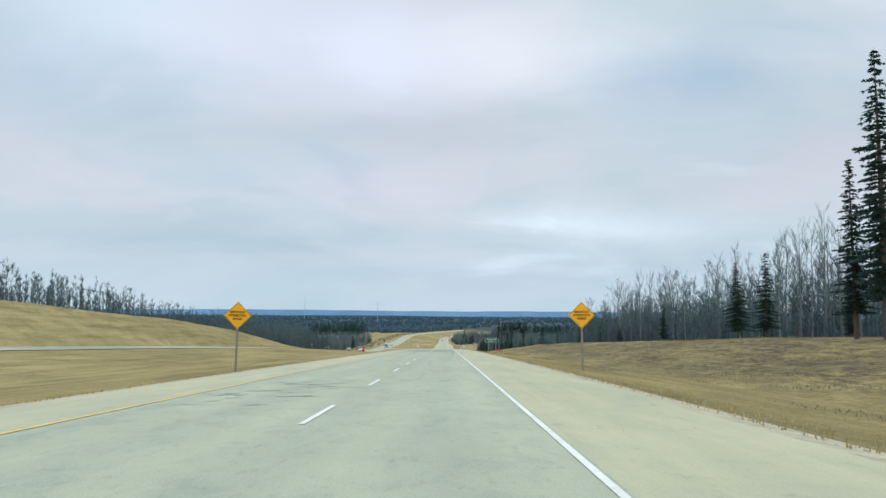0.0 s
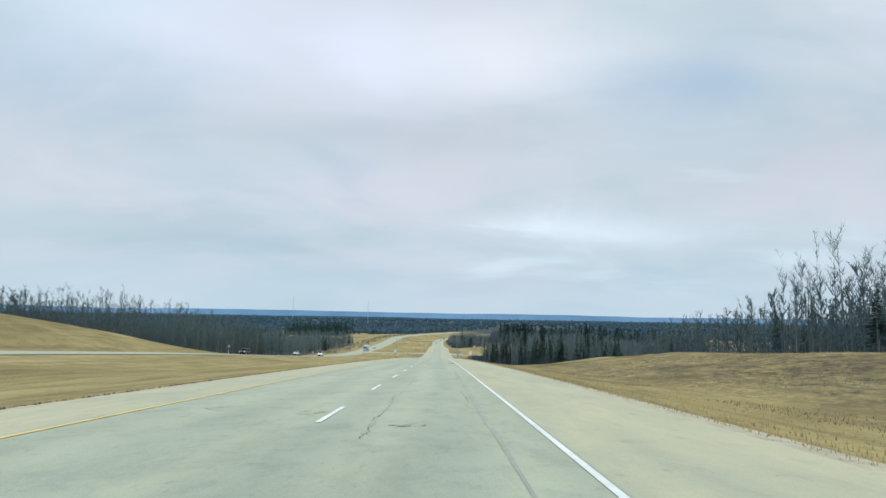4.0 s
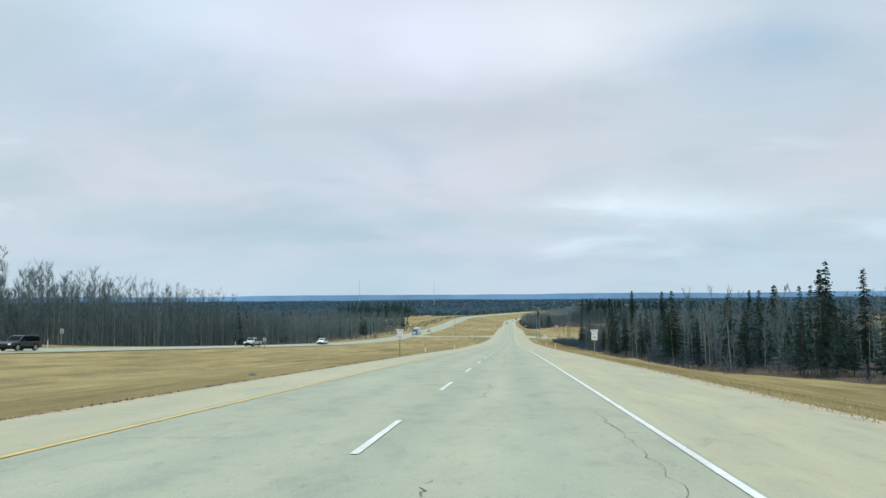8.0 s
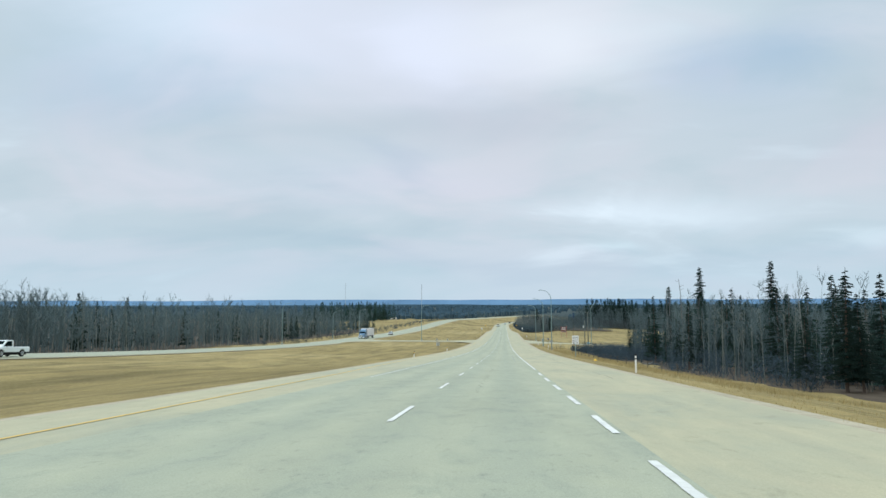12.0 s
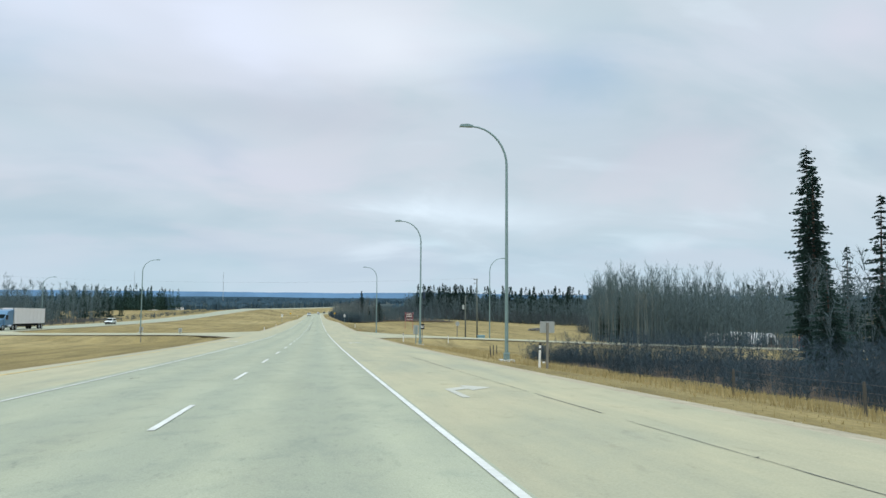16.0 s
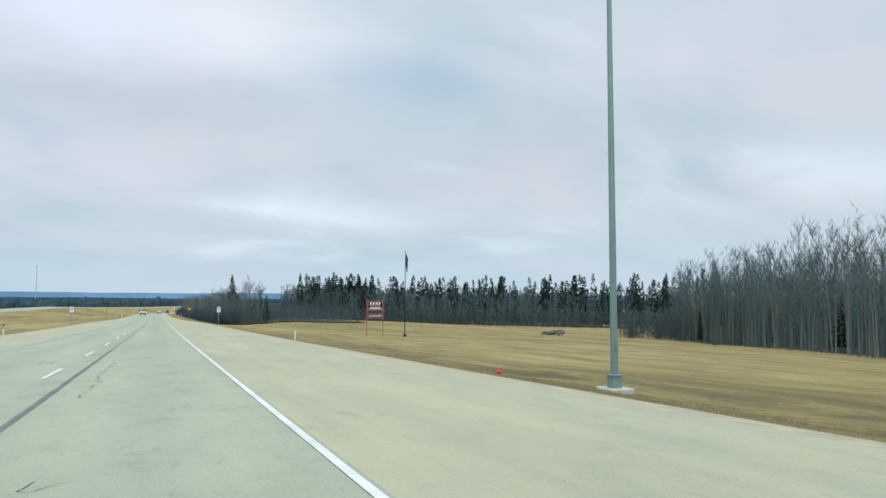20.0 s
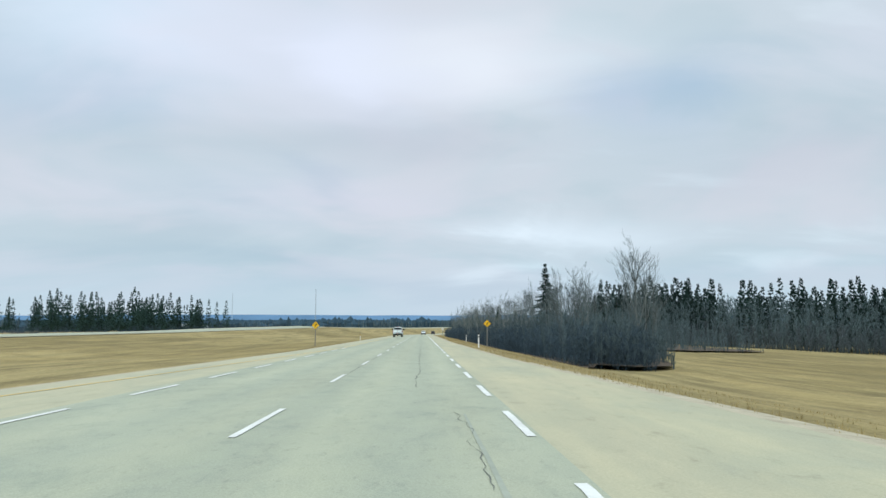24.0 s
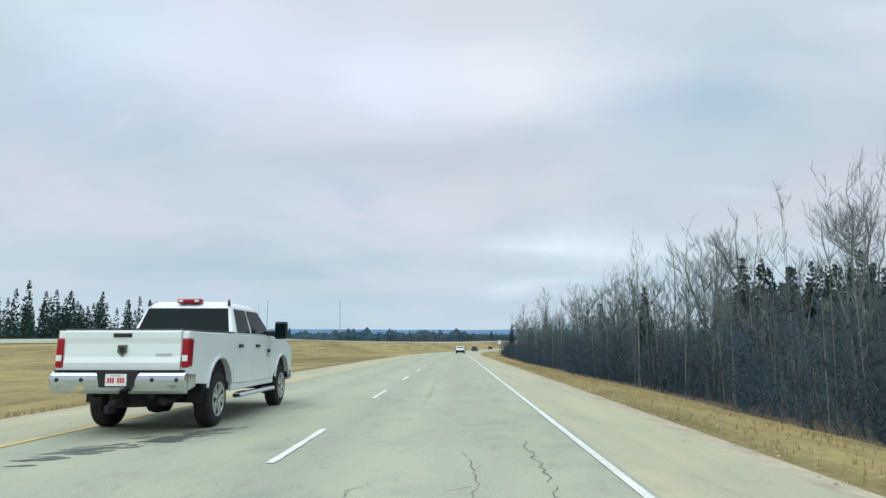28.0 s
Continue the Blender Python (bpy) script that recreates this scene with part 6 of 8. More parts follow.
def small_sign(x, y, zc, w, h, label, back=False, turn=0.0, text="", post=None, category="road sign"):
    gz = ground_z(x, y)
    t = thing("sign_back" if back else "route_marker", ground_pose(x, y, turn, 0.6), label, category)
    z = zc - gz
    square_post(t, 0, z + h * 0.4, 0.10, post)
    plate("sign_plate", t, rounded(w, h, 0.03), M_SIGN_BACK if back else M_SIGN_WHITE, z, y=0.11 if back else 0.0)
    if text:
        sh = plate("shield", t, rounded(w * 0.75, w * 0.68, 0.07), M_SIGN_BLACK, z + 0.12, y=-0.0045, thick=0.001)
        plate("sign_face", sh, rounded(w * 0.70, w * 0.63, 0.06), M_SIGN_WHITE, z + 0.12, y=-0.006, thick=0.001)
        lettering(text, w * 0.5, M_SIGN_BLACK, t, 0, z + 0.12, bold=0.004)
    return t


small_sign(12.4, 753, -36.6, 0.62, 0.95, "white highway route marker on a steel post", text="43", post=M_GALV)
small_sign(-10.9, 750, -36.5, 0.62, 0.95, "white highway route marker in the median", text="43", post=M_GALV)
small_sign(13.1, 526.5, -30.3, 0.75, 0.55, "back of a sign on a brown wooden post", True)
small_sign(13.85, 575, -32.9, 0.62, 1.1, "grey back of a double sign on a steel post", True, post=M_GALV)
small_sign(-13.6, 522.7, -30.7, 0.75, 0.75, "back of a sign in the median", True)
small_sign(-18.0, 600.2, -34.2, 0.5, 0.6, "sign at the median crossing", True)
small_sign(-20.5, 588, -33.4, 0.5, 0.6, "second sign at the median crossing", True)
small_sign(-43.7, 363.9, -20.3, 0.6, 0.75, "back of a sign beside the opposite road", True)
small_sign(-66.5, 340, -17.3, 0.6, 0.75, "back of a sign across the opposite road", True)
small_sign(10.0, 1000, -40.9, 0.6, 0.7, "white sign beside the copse", post=M_GALV)


def octagon_sign(x, y, zc):
    gz = ground_z(x, y)
    t = thing("stop_sign", ground_pose(x, y, 20, 0.5), "grey back of an octagonal sign on a wooden post", "road sign")
    z = zc - gz
    square_post(t, 0, z + 0.1, 0.12)
    plate("sign_plate", t, [(0.46 * math.cos(radians(22.5 + 45 * i)), 0.46 * math.sin(radians(22.5 + 45 * i))) for i in range(8)], M_SIGN_BACK, z, y=-0.002)


octagon_sign(28, 617.5, -34.0)


def arrow_board(x, y, zc):
    gz = ground_z(x, y)
    t = thing("one_way_sign", ground_pose(x, y, 8), "small black and white arrow sign on a wooden post", "road sign")
    z = zc - gz
    square_post(t, 0, z + 0.1, 0.09)
    plate("sign_plate", t, rounded(0.62, 0.72, 0.02), M_SIGN_BLACK, z)
    pts = [(-0.26, 0), (-0.08, 0.22), (-0.08, 0.13), (0.25, 0.13), (0.25, -0.13), (-0.08, -0.13), (-0.08, -0.22)]
    part("arrow", Solid().prism([(a, z + b) for a, b in pts], "y", -0.010, -0.005), M_SIGN_WHITE, t)
    part("text_bar", Solid().box(-0.12, 0.20, -0.012, -0.0105, z - 0.05, z + 0.05), M_SIGN_BLACK, t)


arrow_board(16.2, 585, -33.0)


def billboard(x0, x1, y):
    cx = (x0 + x1) / 2
    gz = -39.75
    t = thing("business_sign", pose(cx, y, ground_z(cx, y), 0, 0, 2), "dark maroon business sign boards on red steel posts", "sign board")
    o = gz - ground_z(cx, y)
    for sx in (-1.36, 1.36):
        part("post", Solid().box(sx - 0.05, sx + 0.05, 0.03, 0.13, -0.5, 5.25 + o), M_FRAME_RED, t, bevel=0.006)
    for z in (4.95, 3.45, 2.95, 2.25):
        part("rail", Solid().box(-1.36 if z < 3.3 else -1.62, 1.36 if z < 3.3 else 1.62, -0.03, 0.03, z - 0.04 + o, z + 0.04 + o), M_FRAME_RED, t)
    for z0, z1 in ((3.52, 4.88), (2.36, 2.86)):
        b = part("board", Solid().box(-1.30, 1.30, -0.02, 0.02, z0 + o, z1 + o), M_BOARD, t, bevel=0.004)
        m = 0.06
        for bx0, bx1, bz0, bz1 in ((-1.30 + m, 1.30 - m, z1 - m - 0.03, z1 - m), (-1.30 + m, 1.30 - m, z0 + m, z0 + m + 0.03), (-1.30 + m, -1.30 + m + 0.03, z0 + m, z1 - m), (1.30 - m - 0.03, 1.30 - m, z0 + m, z1 - m)):
            part("border", Solid().box(bx0, bx1, -0.026, -0.022, bz0 + o, bz1 + o), M_BAR, b)
    # lettering that stands for a name and numbers, as plain bars
    for i, sx in enumerate((-0.75, -0.28, 0.2, 0.66)):
        part("letter_block", Solid().prism([(sx - 0.17, 4.33 + o), (sx + 0.13, 4.33 + o), (sx + 0.20, 4.72 + o), (sx - 0.10, 4.72 + o)], "y", -0.03, -0.022), M_BAR, t)
    part("text_bar", Solid().box(-0.85, 0.85, -0.028, -0.022, 4.10 + o, 4.17 + o), M_BAR, t)
    part("text_bar", Solid().box(-0.95, 0.95, -0.028, -0.022, 3.70 + o, 3.92 + o), M_BAR, t)
    part("text_bar", Solid().box(-1.05, 1.05, -0.028, -0.022, 2.55 + o, 2.66 + o), M_BAR, t)


billboard(32.3, 35.3, 726)


def flagpole(x, y, top):
    gz = ground_z(x, y)
    t = thing("flagpole", pose(x, y, gz), "dark flagpole with a limp dark blue flag", "flagpole")
    h = top - gz
    part("pole", Solid().lathe([(0.075, -0.4), (0.07, h * 0.5), (0.04, h - 0.1), (0.05, h - 0.02), (0.0, h)], sides=10), M_BLACK, t, smooth_shade=True)
    part("base", Solid().lathe([(0.25, -0.2), (0.25, 0.25), (0.12, 0.5)], sides=10), M_BLACK, t)
    g, n, rows = Geo(), 10, 9
    for i in range(rows + 1):
        for j in range(n + 1):
            s, v = j / n, i / rows
            g.v.append((0.06 + s * 0.42 * (1 - 0.4 * v), 0.10 * math.sin(s * 9 + v * 2) * s, h - 0.25 - v * 2.3 - s * 1.0))
    for i in range(rows):
        for j in range(n):
            a = i * (n + 1) + j
            g.f.append((a, a + 1, a + n + 2, a + n + 1))
            g.m.append(0)
    part("flag", g, M_FLAG, t, smooth_shade=True)


flagpole(38.8, 726, -26.7)


# ---- delineators and fence ----
def delineator(x, y, lean=0.0, amber=False, h=1.15):
    t = thing("delineator", ground_pose(x, y, 0, lean), "white plastic marker post with dark bands beside the road", "marker post", "marker posts")
    part("post", Solid().box(-0.05, 0.05, -0.025, 0.025, -0.3, h), M_POST_WHITE, t, bevel=0.006)
    part("band", Solid().box(-0.053, 0.053, -0.028, 0.028, h - 0.10, h + 0.003), M_BLACK, t)
    part("band", Solid().box(-0.053, 0.053, -0.028, 0.028, h - 0.32, h - 0.24), M_BLACK, t)
    part("reflector", Solid().box(-0.045, 0.045, -0.030, -0.026, h - 0.23, h - 0.11), M_SIGN_BRIGHT if amber else M_SIGN_WHITE, t)


for x, y, l, a in ((-8.9, 327, 3, True), (-9.2, 372, 0, True), (-10, 455, 2, True), (-9.5, 500, 0, True), (-9.6, 650, 1, True), (-9.4, 690, 0, True), (12.3, 525.4, 2, False), (12.6, 577, -3, False),
                   (20.5, 588.5, 2, False), (21.5, 622, -4, False), (12.4, 679.4, 0, False), (6.9, 803.2, 0, False), (10.2, 410, 0, False), (9.9, 372, 0, False), (9.0, 850, 1, False), (-8.9, 870, 0, True), (-64.8, 400, 0, False), (-64.9, 335, 0, False)):
    delineator(x, y, l, a)


def fence_post(x, y, h=0.95):
    t = thing("fence_post", ground_pose(x, y, RT.uniform(0, 90), RT.uniform(-4, 4)), "weathered wooden fence post in dry grass", "fence post", "fence posts along the woods")
    part("post", Solid().lathe([(0.05, -0.3), (0.045, h * 0.9), (0.035, h)], sides=7), M_FENCE, t)


line = [(fu, fy) for fy, fu in zip(range(428, 524, 6), [17.2] * 80)]
for fu, fy in line:
    fence_post(fu + 0.15 * math.sin(fy), fy)
for fx, fy in ((16.0, 548), (17.3, 552), (18.7, 556)):
    fence_post(fx, fy, 0.95)
g = Geo()
for (a, b), (c, d) in zip(line[:-1], line[1:]):
    for hz in (0.4, 0.65, 0.88):
        p, q = Vector((a, b, ground_z(a, b) + hz)), Vector((c, d, ground_z(c, d) + hz))
        g.tube([p, p.lerp(q, 0.5) - Vector((0, 0, 0.02)), q], [0.006] * 3, 3)
tagged(new("fence_wire", g.mesh("fence_wire", M_WIRE)), "thin wire strung between the fence posts", "fence", kind="stuff")
for fy in range(30, 262, 7):
    fence_post(36.5 + 0.4 * math.sin(fy), fy, 1.1)


# ---- street lamps, poles, cabinet ----
def lamp_meshes(h, reach):
    pole, lum = Solid(), Solid()
    n, r = 9, 2.2
    pts, rad = [(0, 0, 0.45), (0, 0, h * 0.4), (0, 0, h - r)], [0.118, 0.102, 0.078]
    for i in range(1, n + 1):
        a = radians(90 * i / n)
        pts.append((-(reach - 0.4) * (1 - math.cos(a)), 0, h - r + r * math.sin(a)))
        rad.append(0.078 - 0.032 * i / n)
    pole.tube([Vector(p) for p in pts], rad, 10)
    lum.prism([(-reach - 0.42, h - 0.05), (-reach + 0.45, h - 0.04), (-reach + 0.45, h + 0.05), (-reach + 0.1, h + 0.12), (-reach - 0.35, h + 0.07)], "y", -0.15, 0.15)
    return pole, lum


LAMP_POLE, LAMP_HEAD = lamp_meshes(13.4, 2.7)
LAMP_ME = LAMP_POLE.mesh("pole", M_GALV)
LAMP_ME.polygons.foreach_set("use_smooth", [True] * len(LAMP_ME.polygons))
HEAD_ME = LAMP_HEAD.mesh("lamp_head", M_GALV)


def street_lamp(x, y, turn, top):
    gz = ground_z(x, y)
    t = thing("street_lamp", pose(x, y, gz, 0, 0, turn), "tall galvanised street lamp with a curved arm on a concrete base", "street lamp", "street lamps at the crossing")
    k = (top - gz) / 13.45
    sc = Matrix.Diagonal((1, 1, k, 1))
    for nm, me in (("pole", LAMP_ME), ("lamp_head", HEAD_ME)):
        o = new(nm, me)
        o.parent, o.matrix_basis = t, sc
    part("transformer_base", Solid().prism(rounded(0.34, 0.34, 0.05), "z", 0.12, 0.55), M_GALV, t, bevel=0.02)
    part("flange", Solid().prism(rounded(0.38, 0.38, 0.05), "z", 0.50, 0.53), M_GALV, t)
    part("concrete_base", Solid().prism(rounded(0.9, 0.9, 0.15), "z", -0.4, 0.14), M_CONC, t, bevel=0.02)
    for sx in (-0.14, 0.14):
        for sy in (-0.14, 0.14):
            part("bolt", Solid().lathe([(0.018, 0.53), (0.018, 0.60), (0.0, 0.61)], sides=6, at=(sx, sy, 0)), M_GALV, t)
    part("hand_hole_cover", Solid().box(-0.05, 0.05, -0.152, -0.125, 1.25, 1.55), M_GALV, t, bevel=0.01)


street_lamp(13.9, 536.3, 0, -17.9)
street_lamp(13.95, 572.4, 0, -20.0)
street_lamp(14.95, 642.2, 0, -22.5)
street_lamp(34.2, 617.2, 180, -21.5)
street_lamp(-31.0, 630.5, 180, -22.2)
street_lamp(-66.9, 568, 180, -21.0)
street_lamp(-66.0, 626, 180, -24.3)
street_lamp(-68.0, 683, 180, -24.5)


def utility_pole(x, y, top, transformer=False):
    gz = ground_z(x, y)
    t = thing("utility_pole", pose(x, y, gz, 0.3, -0.4, 0), "weathered wooden utility pole" + (" with a grey transformer" if transformer else " with insulators on top"), "utility pole", "utility poles at the crossing")
    h = top - gz
    part("pole", Solid().lathe([(0.17, -0.4), (0.15, h * 0.5), (0.115, h)], sides=12), M_POLE, t, smooth_shade=True)
    if transformer:
        part("transformer", Solid().lathe([(0.05, h - 3.0), (0.24, h - 2.95), (0.24, h - 2.1), (0.20, h - 2.05), (0.05, h - 2.0)], sides=14, at=(-0.48, 0, 0)), M_CAN, t, smooth_shade=False)
        part("bracket", Solid().box(-0.5, 0, -0.04, 0.04, h - 2.3, h - 2.22), M_GALV, t)
        part("cutout", Solid().lathe([(0.04, h - 1.75), (0.05, h - 1.35)], sides=6, at=(-0.25, 0.02, 0)), M_BLACK, t)
        part("crossarm", Solid().box(-0.05, 0.75, -0.04, 0.04, h - 0.08, h), M_POLE, t)
        part("insulator", Solid().lathe([(0.05, h), (0.03, h + 0.14)], sides=8, at=(0.65, 0, 0)), M_BLACK, t)
    else:
        part("crossarm", Solid().box(-0.7, 0.2, -0.05, 0.05, h - 0.12, h), M_POLE, t)
        for sx in (-0.65, -0.15, 0.15):
            part("insulator", Solid().lathe([(0.03, h), (0.06, h + 0.08), (0.03, h + 0.22)], sides=8, at=(sx, 0, 0)), M_CAN, t)
        part("brace", Solid().box(-0.55, 0, -0.02, 0.02, h - 0.85, h - 0.80), M_BLACK, t)
        part("cutout", Solid().lathe([(0.04, h - 1.0), (0.05, h - 0.6)], sides=6, at=(-0.5, 0, 0)), M_BLACK, t)


utility_pole(34.4, 628, -25.3)
utility_pole(34.5, 639.3, -28.7, True)


def wire(a, b, sag, r=0.004):
    a, b = Vector(a), Vector(b)
    g.tube([a.lerp(b, i / 12) - Vector((0, 0, sag * 4 * (i / 12) * (1 - i / 12))) for i in range(13)], [r] * 13, 3)


g = Geo()
wire((34.0, 628, -25.1), (-120, 640, -21), 3)
wire((34.5, 628, -25.1), (-120, 640.8, -21), 3)
tagged(new("power_line", g.mesh("power_line", M_WIRE)), "thin power lines strung across the road", "cables", kind="stuff")


def cabinet(x, y):
    t = thing("utility_cabinet", ground_pose(x, y, 10), "blue-grey steel utility cabinet on a concrete pad", "cabinet")
    part("pad", Solid().box(-0.75, 0.75, -0.55, 0.55, -0.3, 0.08), M_CONC, t)
    part("body", Solid().box(-0.65, 0.65, -0.45, 0.45, 0.08, 1.12), M_BLUEBOX, t, bevel=0.03)
    part("lid", Solid().box(-0.69, 0.69, -0.49, 0.49, 1.10, 1.22), M_BLUEBOX, t, bevel=0.03)
    for sx in (-0.32, 0.32):
        d = part("door", Solid().box(sx - 0.29, sx + 0.29, -0.465, -0.45, 0.16, 1.04), M_BLUEBOX, t, bevel=0.005)
        part("handle", Solid().box(sx * 0.2 - 0.02, sx * 0.2 + 0.02, -0.49, -0.465, 0.55, 0.70), M_BLACK, d)


cabinet(33.6, 621.5)


# ---- farm yard and sheds seen between the trees ----
M_SHED = simple("white_shed_metal", (0.70, 0.72, 0.72), 0.5, var=0.08, scale=2)
M_DARKDOOR = simple("dark_shed_door", (0.06, 0.055, 0.05), 0.7, var=0.2, scale=3)
M_ROOF = simple("grey_farm_roof", (0.30, 0.34, 0.36), 0.6, var=0.15, scale=2)
M_SIDING = simple("pale_farm_siding", (0.48, 0.50, 0.48), 0.7, var=0.1, scale=3)
M_TRAILER = simple("white_trailer_paint", (0.72, 0.72, 0.72), 0.45, var=0.06, scale=2)
M_REDSIDE = simple("faded_red_siding", (0.20, 0.038, 0.032), 0.7, var=0.2, scale=3)


def quonset(x, y, turn):
    t = thing("shed", pose(x, y, ground_z(x, y) - 0.1, 0, 0, turn), "white arched metal shed with a dark door", "shed")
    arch = [(4.2 * math.cos(radians(a)), 4.0 * math.sin(radians(a))) for a in range(0, 181, 12)]
    part("shell", Solid().prism(arch, "y", -7, 7), M_SHED, t)
    part("door", Solid().box(-1.6, 1.6, -7.08, -7.01, 0.0, 2.8), M_DARKDOOR, t)
    part("door_frame", Solid().box(-1.75, 1.75, -7.05, -7.005, 2.8, 2.95), M_SHED, t)
    for i in range(6):
        rib = [(4.26 * math.cos(radians(a)), 4.06 * math.sin(radians(a))) for a in range(0, 181, 12)]
        part("rib", Solid().prism(rib, "y", -6.5 + 2.6 * i - 0.04, -6.5 + 2.6 * i + 0.04), M_SHED, t)


quonset(137, 684, 25)


def trailer(x, y, turn, material, label, l=9.0, h=2.6):
    t = thing("camping_trailer", pose(x, y, ground_z(x, y), 0, 0, turn), label, "trailer")
    part("body", Solid().prism([(-l / 2, 0.6), (l / 2 - 0.3, 0.6), (l / 2, 1.2), (l / 2 - 0.2, 0.6 + h), (-l / 2, 0.6 + h)], "x", -1.2, 1.2), material, t, bevel=0.08)
    for k in (-2.8, -0.4, 2.2):
        part("window", Solid().box(-1.225, -1.19, k - 0.5, k + 0.5, 1.7, 2.4), M_DARKDOOR, t)
    for k in (-0.6, 0.4):
        for s in (-1.1, 1.1):
            part("wheel", Solid().lathe([(0.34, -0.1), (0.34, 0.1)], "x", 14, at=(s, k, 0.34)), M_BLACK, t)
    part("drawbar", Solid().box(-0.1, 0.1, l / 2 - 0.1, l / 2 + 1.2, 0.45, 0.6), M_BLACK, t)
    part("stripe", Solid().box(-1.222, -1.2, -l / 2 + 0.2, l / 2 - 0.5, 1.25, 1.4), M_CAN, t)


trailer(119, 672, 55, M_TRAILER, "white camping trailer parked among the trees")
trailer(142, 662, 70, M_REDSIDE, "faded red stock trailer among the trees", 8, 3)
trailer(-165, 1360, 75, M_TRAILER, "white trailer parked beside the farm yard", 11, 2.6)


def farm_house(x, y, turn, w=12, d=8, h=3.2, label="pale farm house with a grey gabled roof"):
    t = thing("farm_house", pose(x, y, ground_z(x, y) - 0.1, 0, 0, turn), label, "house")
    part("wall", Solid().prism([(-d / 2, 0), (d / 2, 0), (d / 2, h), (0, h + 2.2), (-d / 2, h)], "x", -w / 2, w / 2), M_SIDING, t)
    for s in (-1, 1):
        part("roof", Solid().prism([(s * (d / 2 + 0.5), h - 0.25), (s * (d / 2 + 0.5), h - 0.10), (0, h + 2.42), (0, h + 2.24)], "x", -w / 2 - 0.4, w / 2 + 0.4), M_ROOF, t)
    for k in (-3.5, 0.5, 3.8):
        wd = part("window", Solid().box(k - 0.6, k + 0.6, -d / 2 - 0.04, -d / 2 - 0.005, 1.1, 2.2), M_SIGN_WHITE, t)
        part("pane", Solid().box(k - 0.5, k + 0.5, -d / 2 - 0.05, -d / 2 - 0.042, 1.2, 2.1), M_DARKDOOR, wd)
    part("door", Solid().box(-1.9, -1.0, -d / 2 - 0.05, -d / 2 - 0.005, 0.1, 2.1), M_DARKDOOR, t)
    part("chimney", Solid().box(2.0, 2.6, -0.3, 0.3, h + 1.6, h + 3.0), M_CONC, t)


farm_house(-190, 1330, 10)
farm_house(-228, 1400, -15, 22, 13, 5.0, "long pale barn with a grey roof")


def grain_bin(x, y):
    t = thing("grain_bin", pose(x, y, ground_z(x, y) - 0.1), "round galvanised grain bin with a conical roof", "grain bin")
    prof = []
    for i in range(12):
        prof += [(3.0, i * 0.4), (3.03, i * 0.4 + 0.2)]
    part("shell", Solid().lathe(prof, sides=24), M_GALV, t)
    part("roof", Solid().lathe([(3.1, 4.7), (0.4, 6.1), (0.3, 6.4), (0, 6.45)], sides=24), M_GALV, t)


grain_bin(-205, 1385)


def mast(x, y, h):
    t = thing("radio_mast", pose(x, y, ground_z(x, y)), "thin distant lattice radio mast", "mast")
    gg = Geo()
    for k in range(3):
        a = 2.094 * k
        gg.tube([(0.8 * math.cos(a), 0.8 * math.sin(a), 0), (0.5 * math.cos(a), 0.5 * math.sin(a), h)], [0.28, 0.2], 4)
    part("legs", gg, M_CAN, t)
    gb = Geo()
    for i in range(24):
        z = h * i / 24
        a, b = 2.094 * (i % 3), 2.094 * ((i + 1) % 3)
        gb.spike((0.8 * math.cos(a), 0.8 * math.sin(a), z), (0.6 * math.cos(b), 0.6 * math.sin(b), z + h / 24), 0.12)
    part("bracing", gb, M_CAN, t)


mast(-640, 3000, 105)
mast(-215, 2100, 75)


# ---- litter, logs and stones ----
def log_pile(x, y, turn, n, r, l, label, seed):
    t = thing("log_pile", pose(x, y, ground_z(x, y), 0, 0, turn), label, "log pile")
    q = random.Random(seed)
    for i in range(n):
        part("log", Solid().lathe([(r * q.uniform(0.6, 1.1), -l / 2), (r * q.uniform(0.5, 0.9), l / 2 * q.uniform(0.6, 1))], "x", 8), M_DEADWOOD, t,
             m=pose(q.uniform(-1, 1) * l * 0.2, q.uniform(-1, 1) * r * n * 0.22, r * (0.7 + q.random() * min(3.5, n * 0.28)), q.uniform(-9, 9), q.uniform(-9, 9), q.uniform(-28, 28)))


log_pile(96, 770, 30, 14, 0.25, 7, "grey log pile at the edge of the field", 1)
log_pile(26.5, 455, 60, 3, 0.16, 3.5, "fallen grey logs in the dry grass", 2)
log_pile(24, 470, 20, 3, 0.14, 3.0, "fallen grey branches at the ditch", 3)
log_pile(17.5, 838, 70, 3, 0.05, 2.2, "broken branches at the copse", 4)


def debris(x, y, s, material, label):
    q = random.Random(int(x * 10 + y))
    gg = Geo()
    n = 7
    for lev, (rr, zz) in enumerate(((1.0, 0.0), (0.9, 0.5), (0.3, 0.8))):
        for j in range(n):
            a = 6.28 * j / n
            k = rr * q.uniform(0.75, 1.2)
            gg.v.append((math.cos(a) * s * k * 1.5, math.sin(a) * s * k, zz * s * q.uniform(0.8, 1.2)))
    for i in range(2):
        for j in range(n):
            a, b = i * n + j, i * n + (j + 1) % n
            gg.f.append((a, b, b + n, a + n))
            gg.m.append(0)
    gg.f.append(tuple(range(2 * n, 3 * n)))
    gg.m.append(0)
    z = road_z(y) if -8 < x < 8.5 else ground_z(x, y)
    ob = new("debris", gg.mesh("debris", material))
    ob.matrix_basis = pose(x, y, z, 0, 0, q.uniform(0, 180))
    tagged(ob, label, "debris")


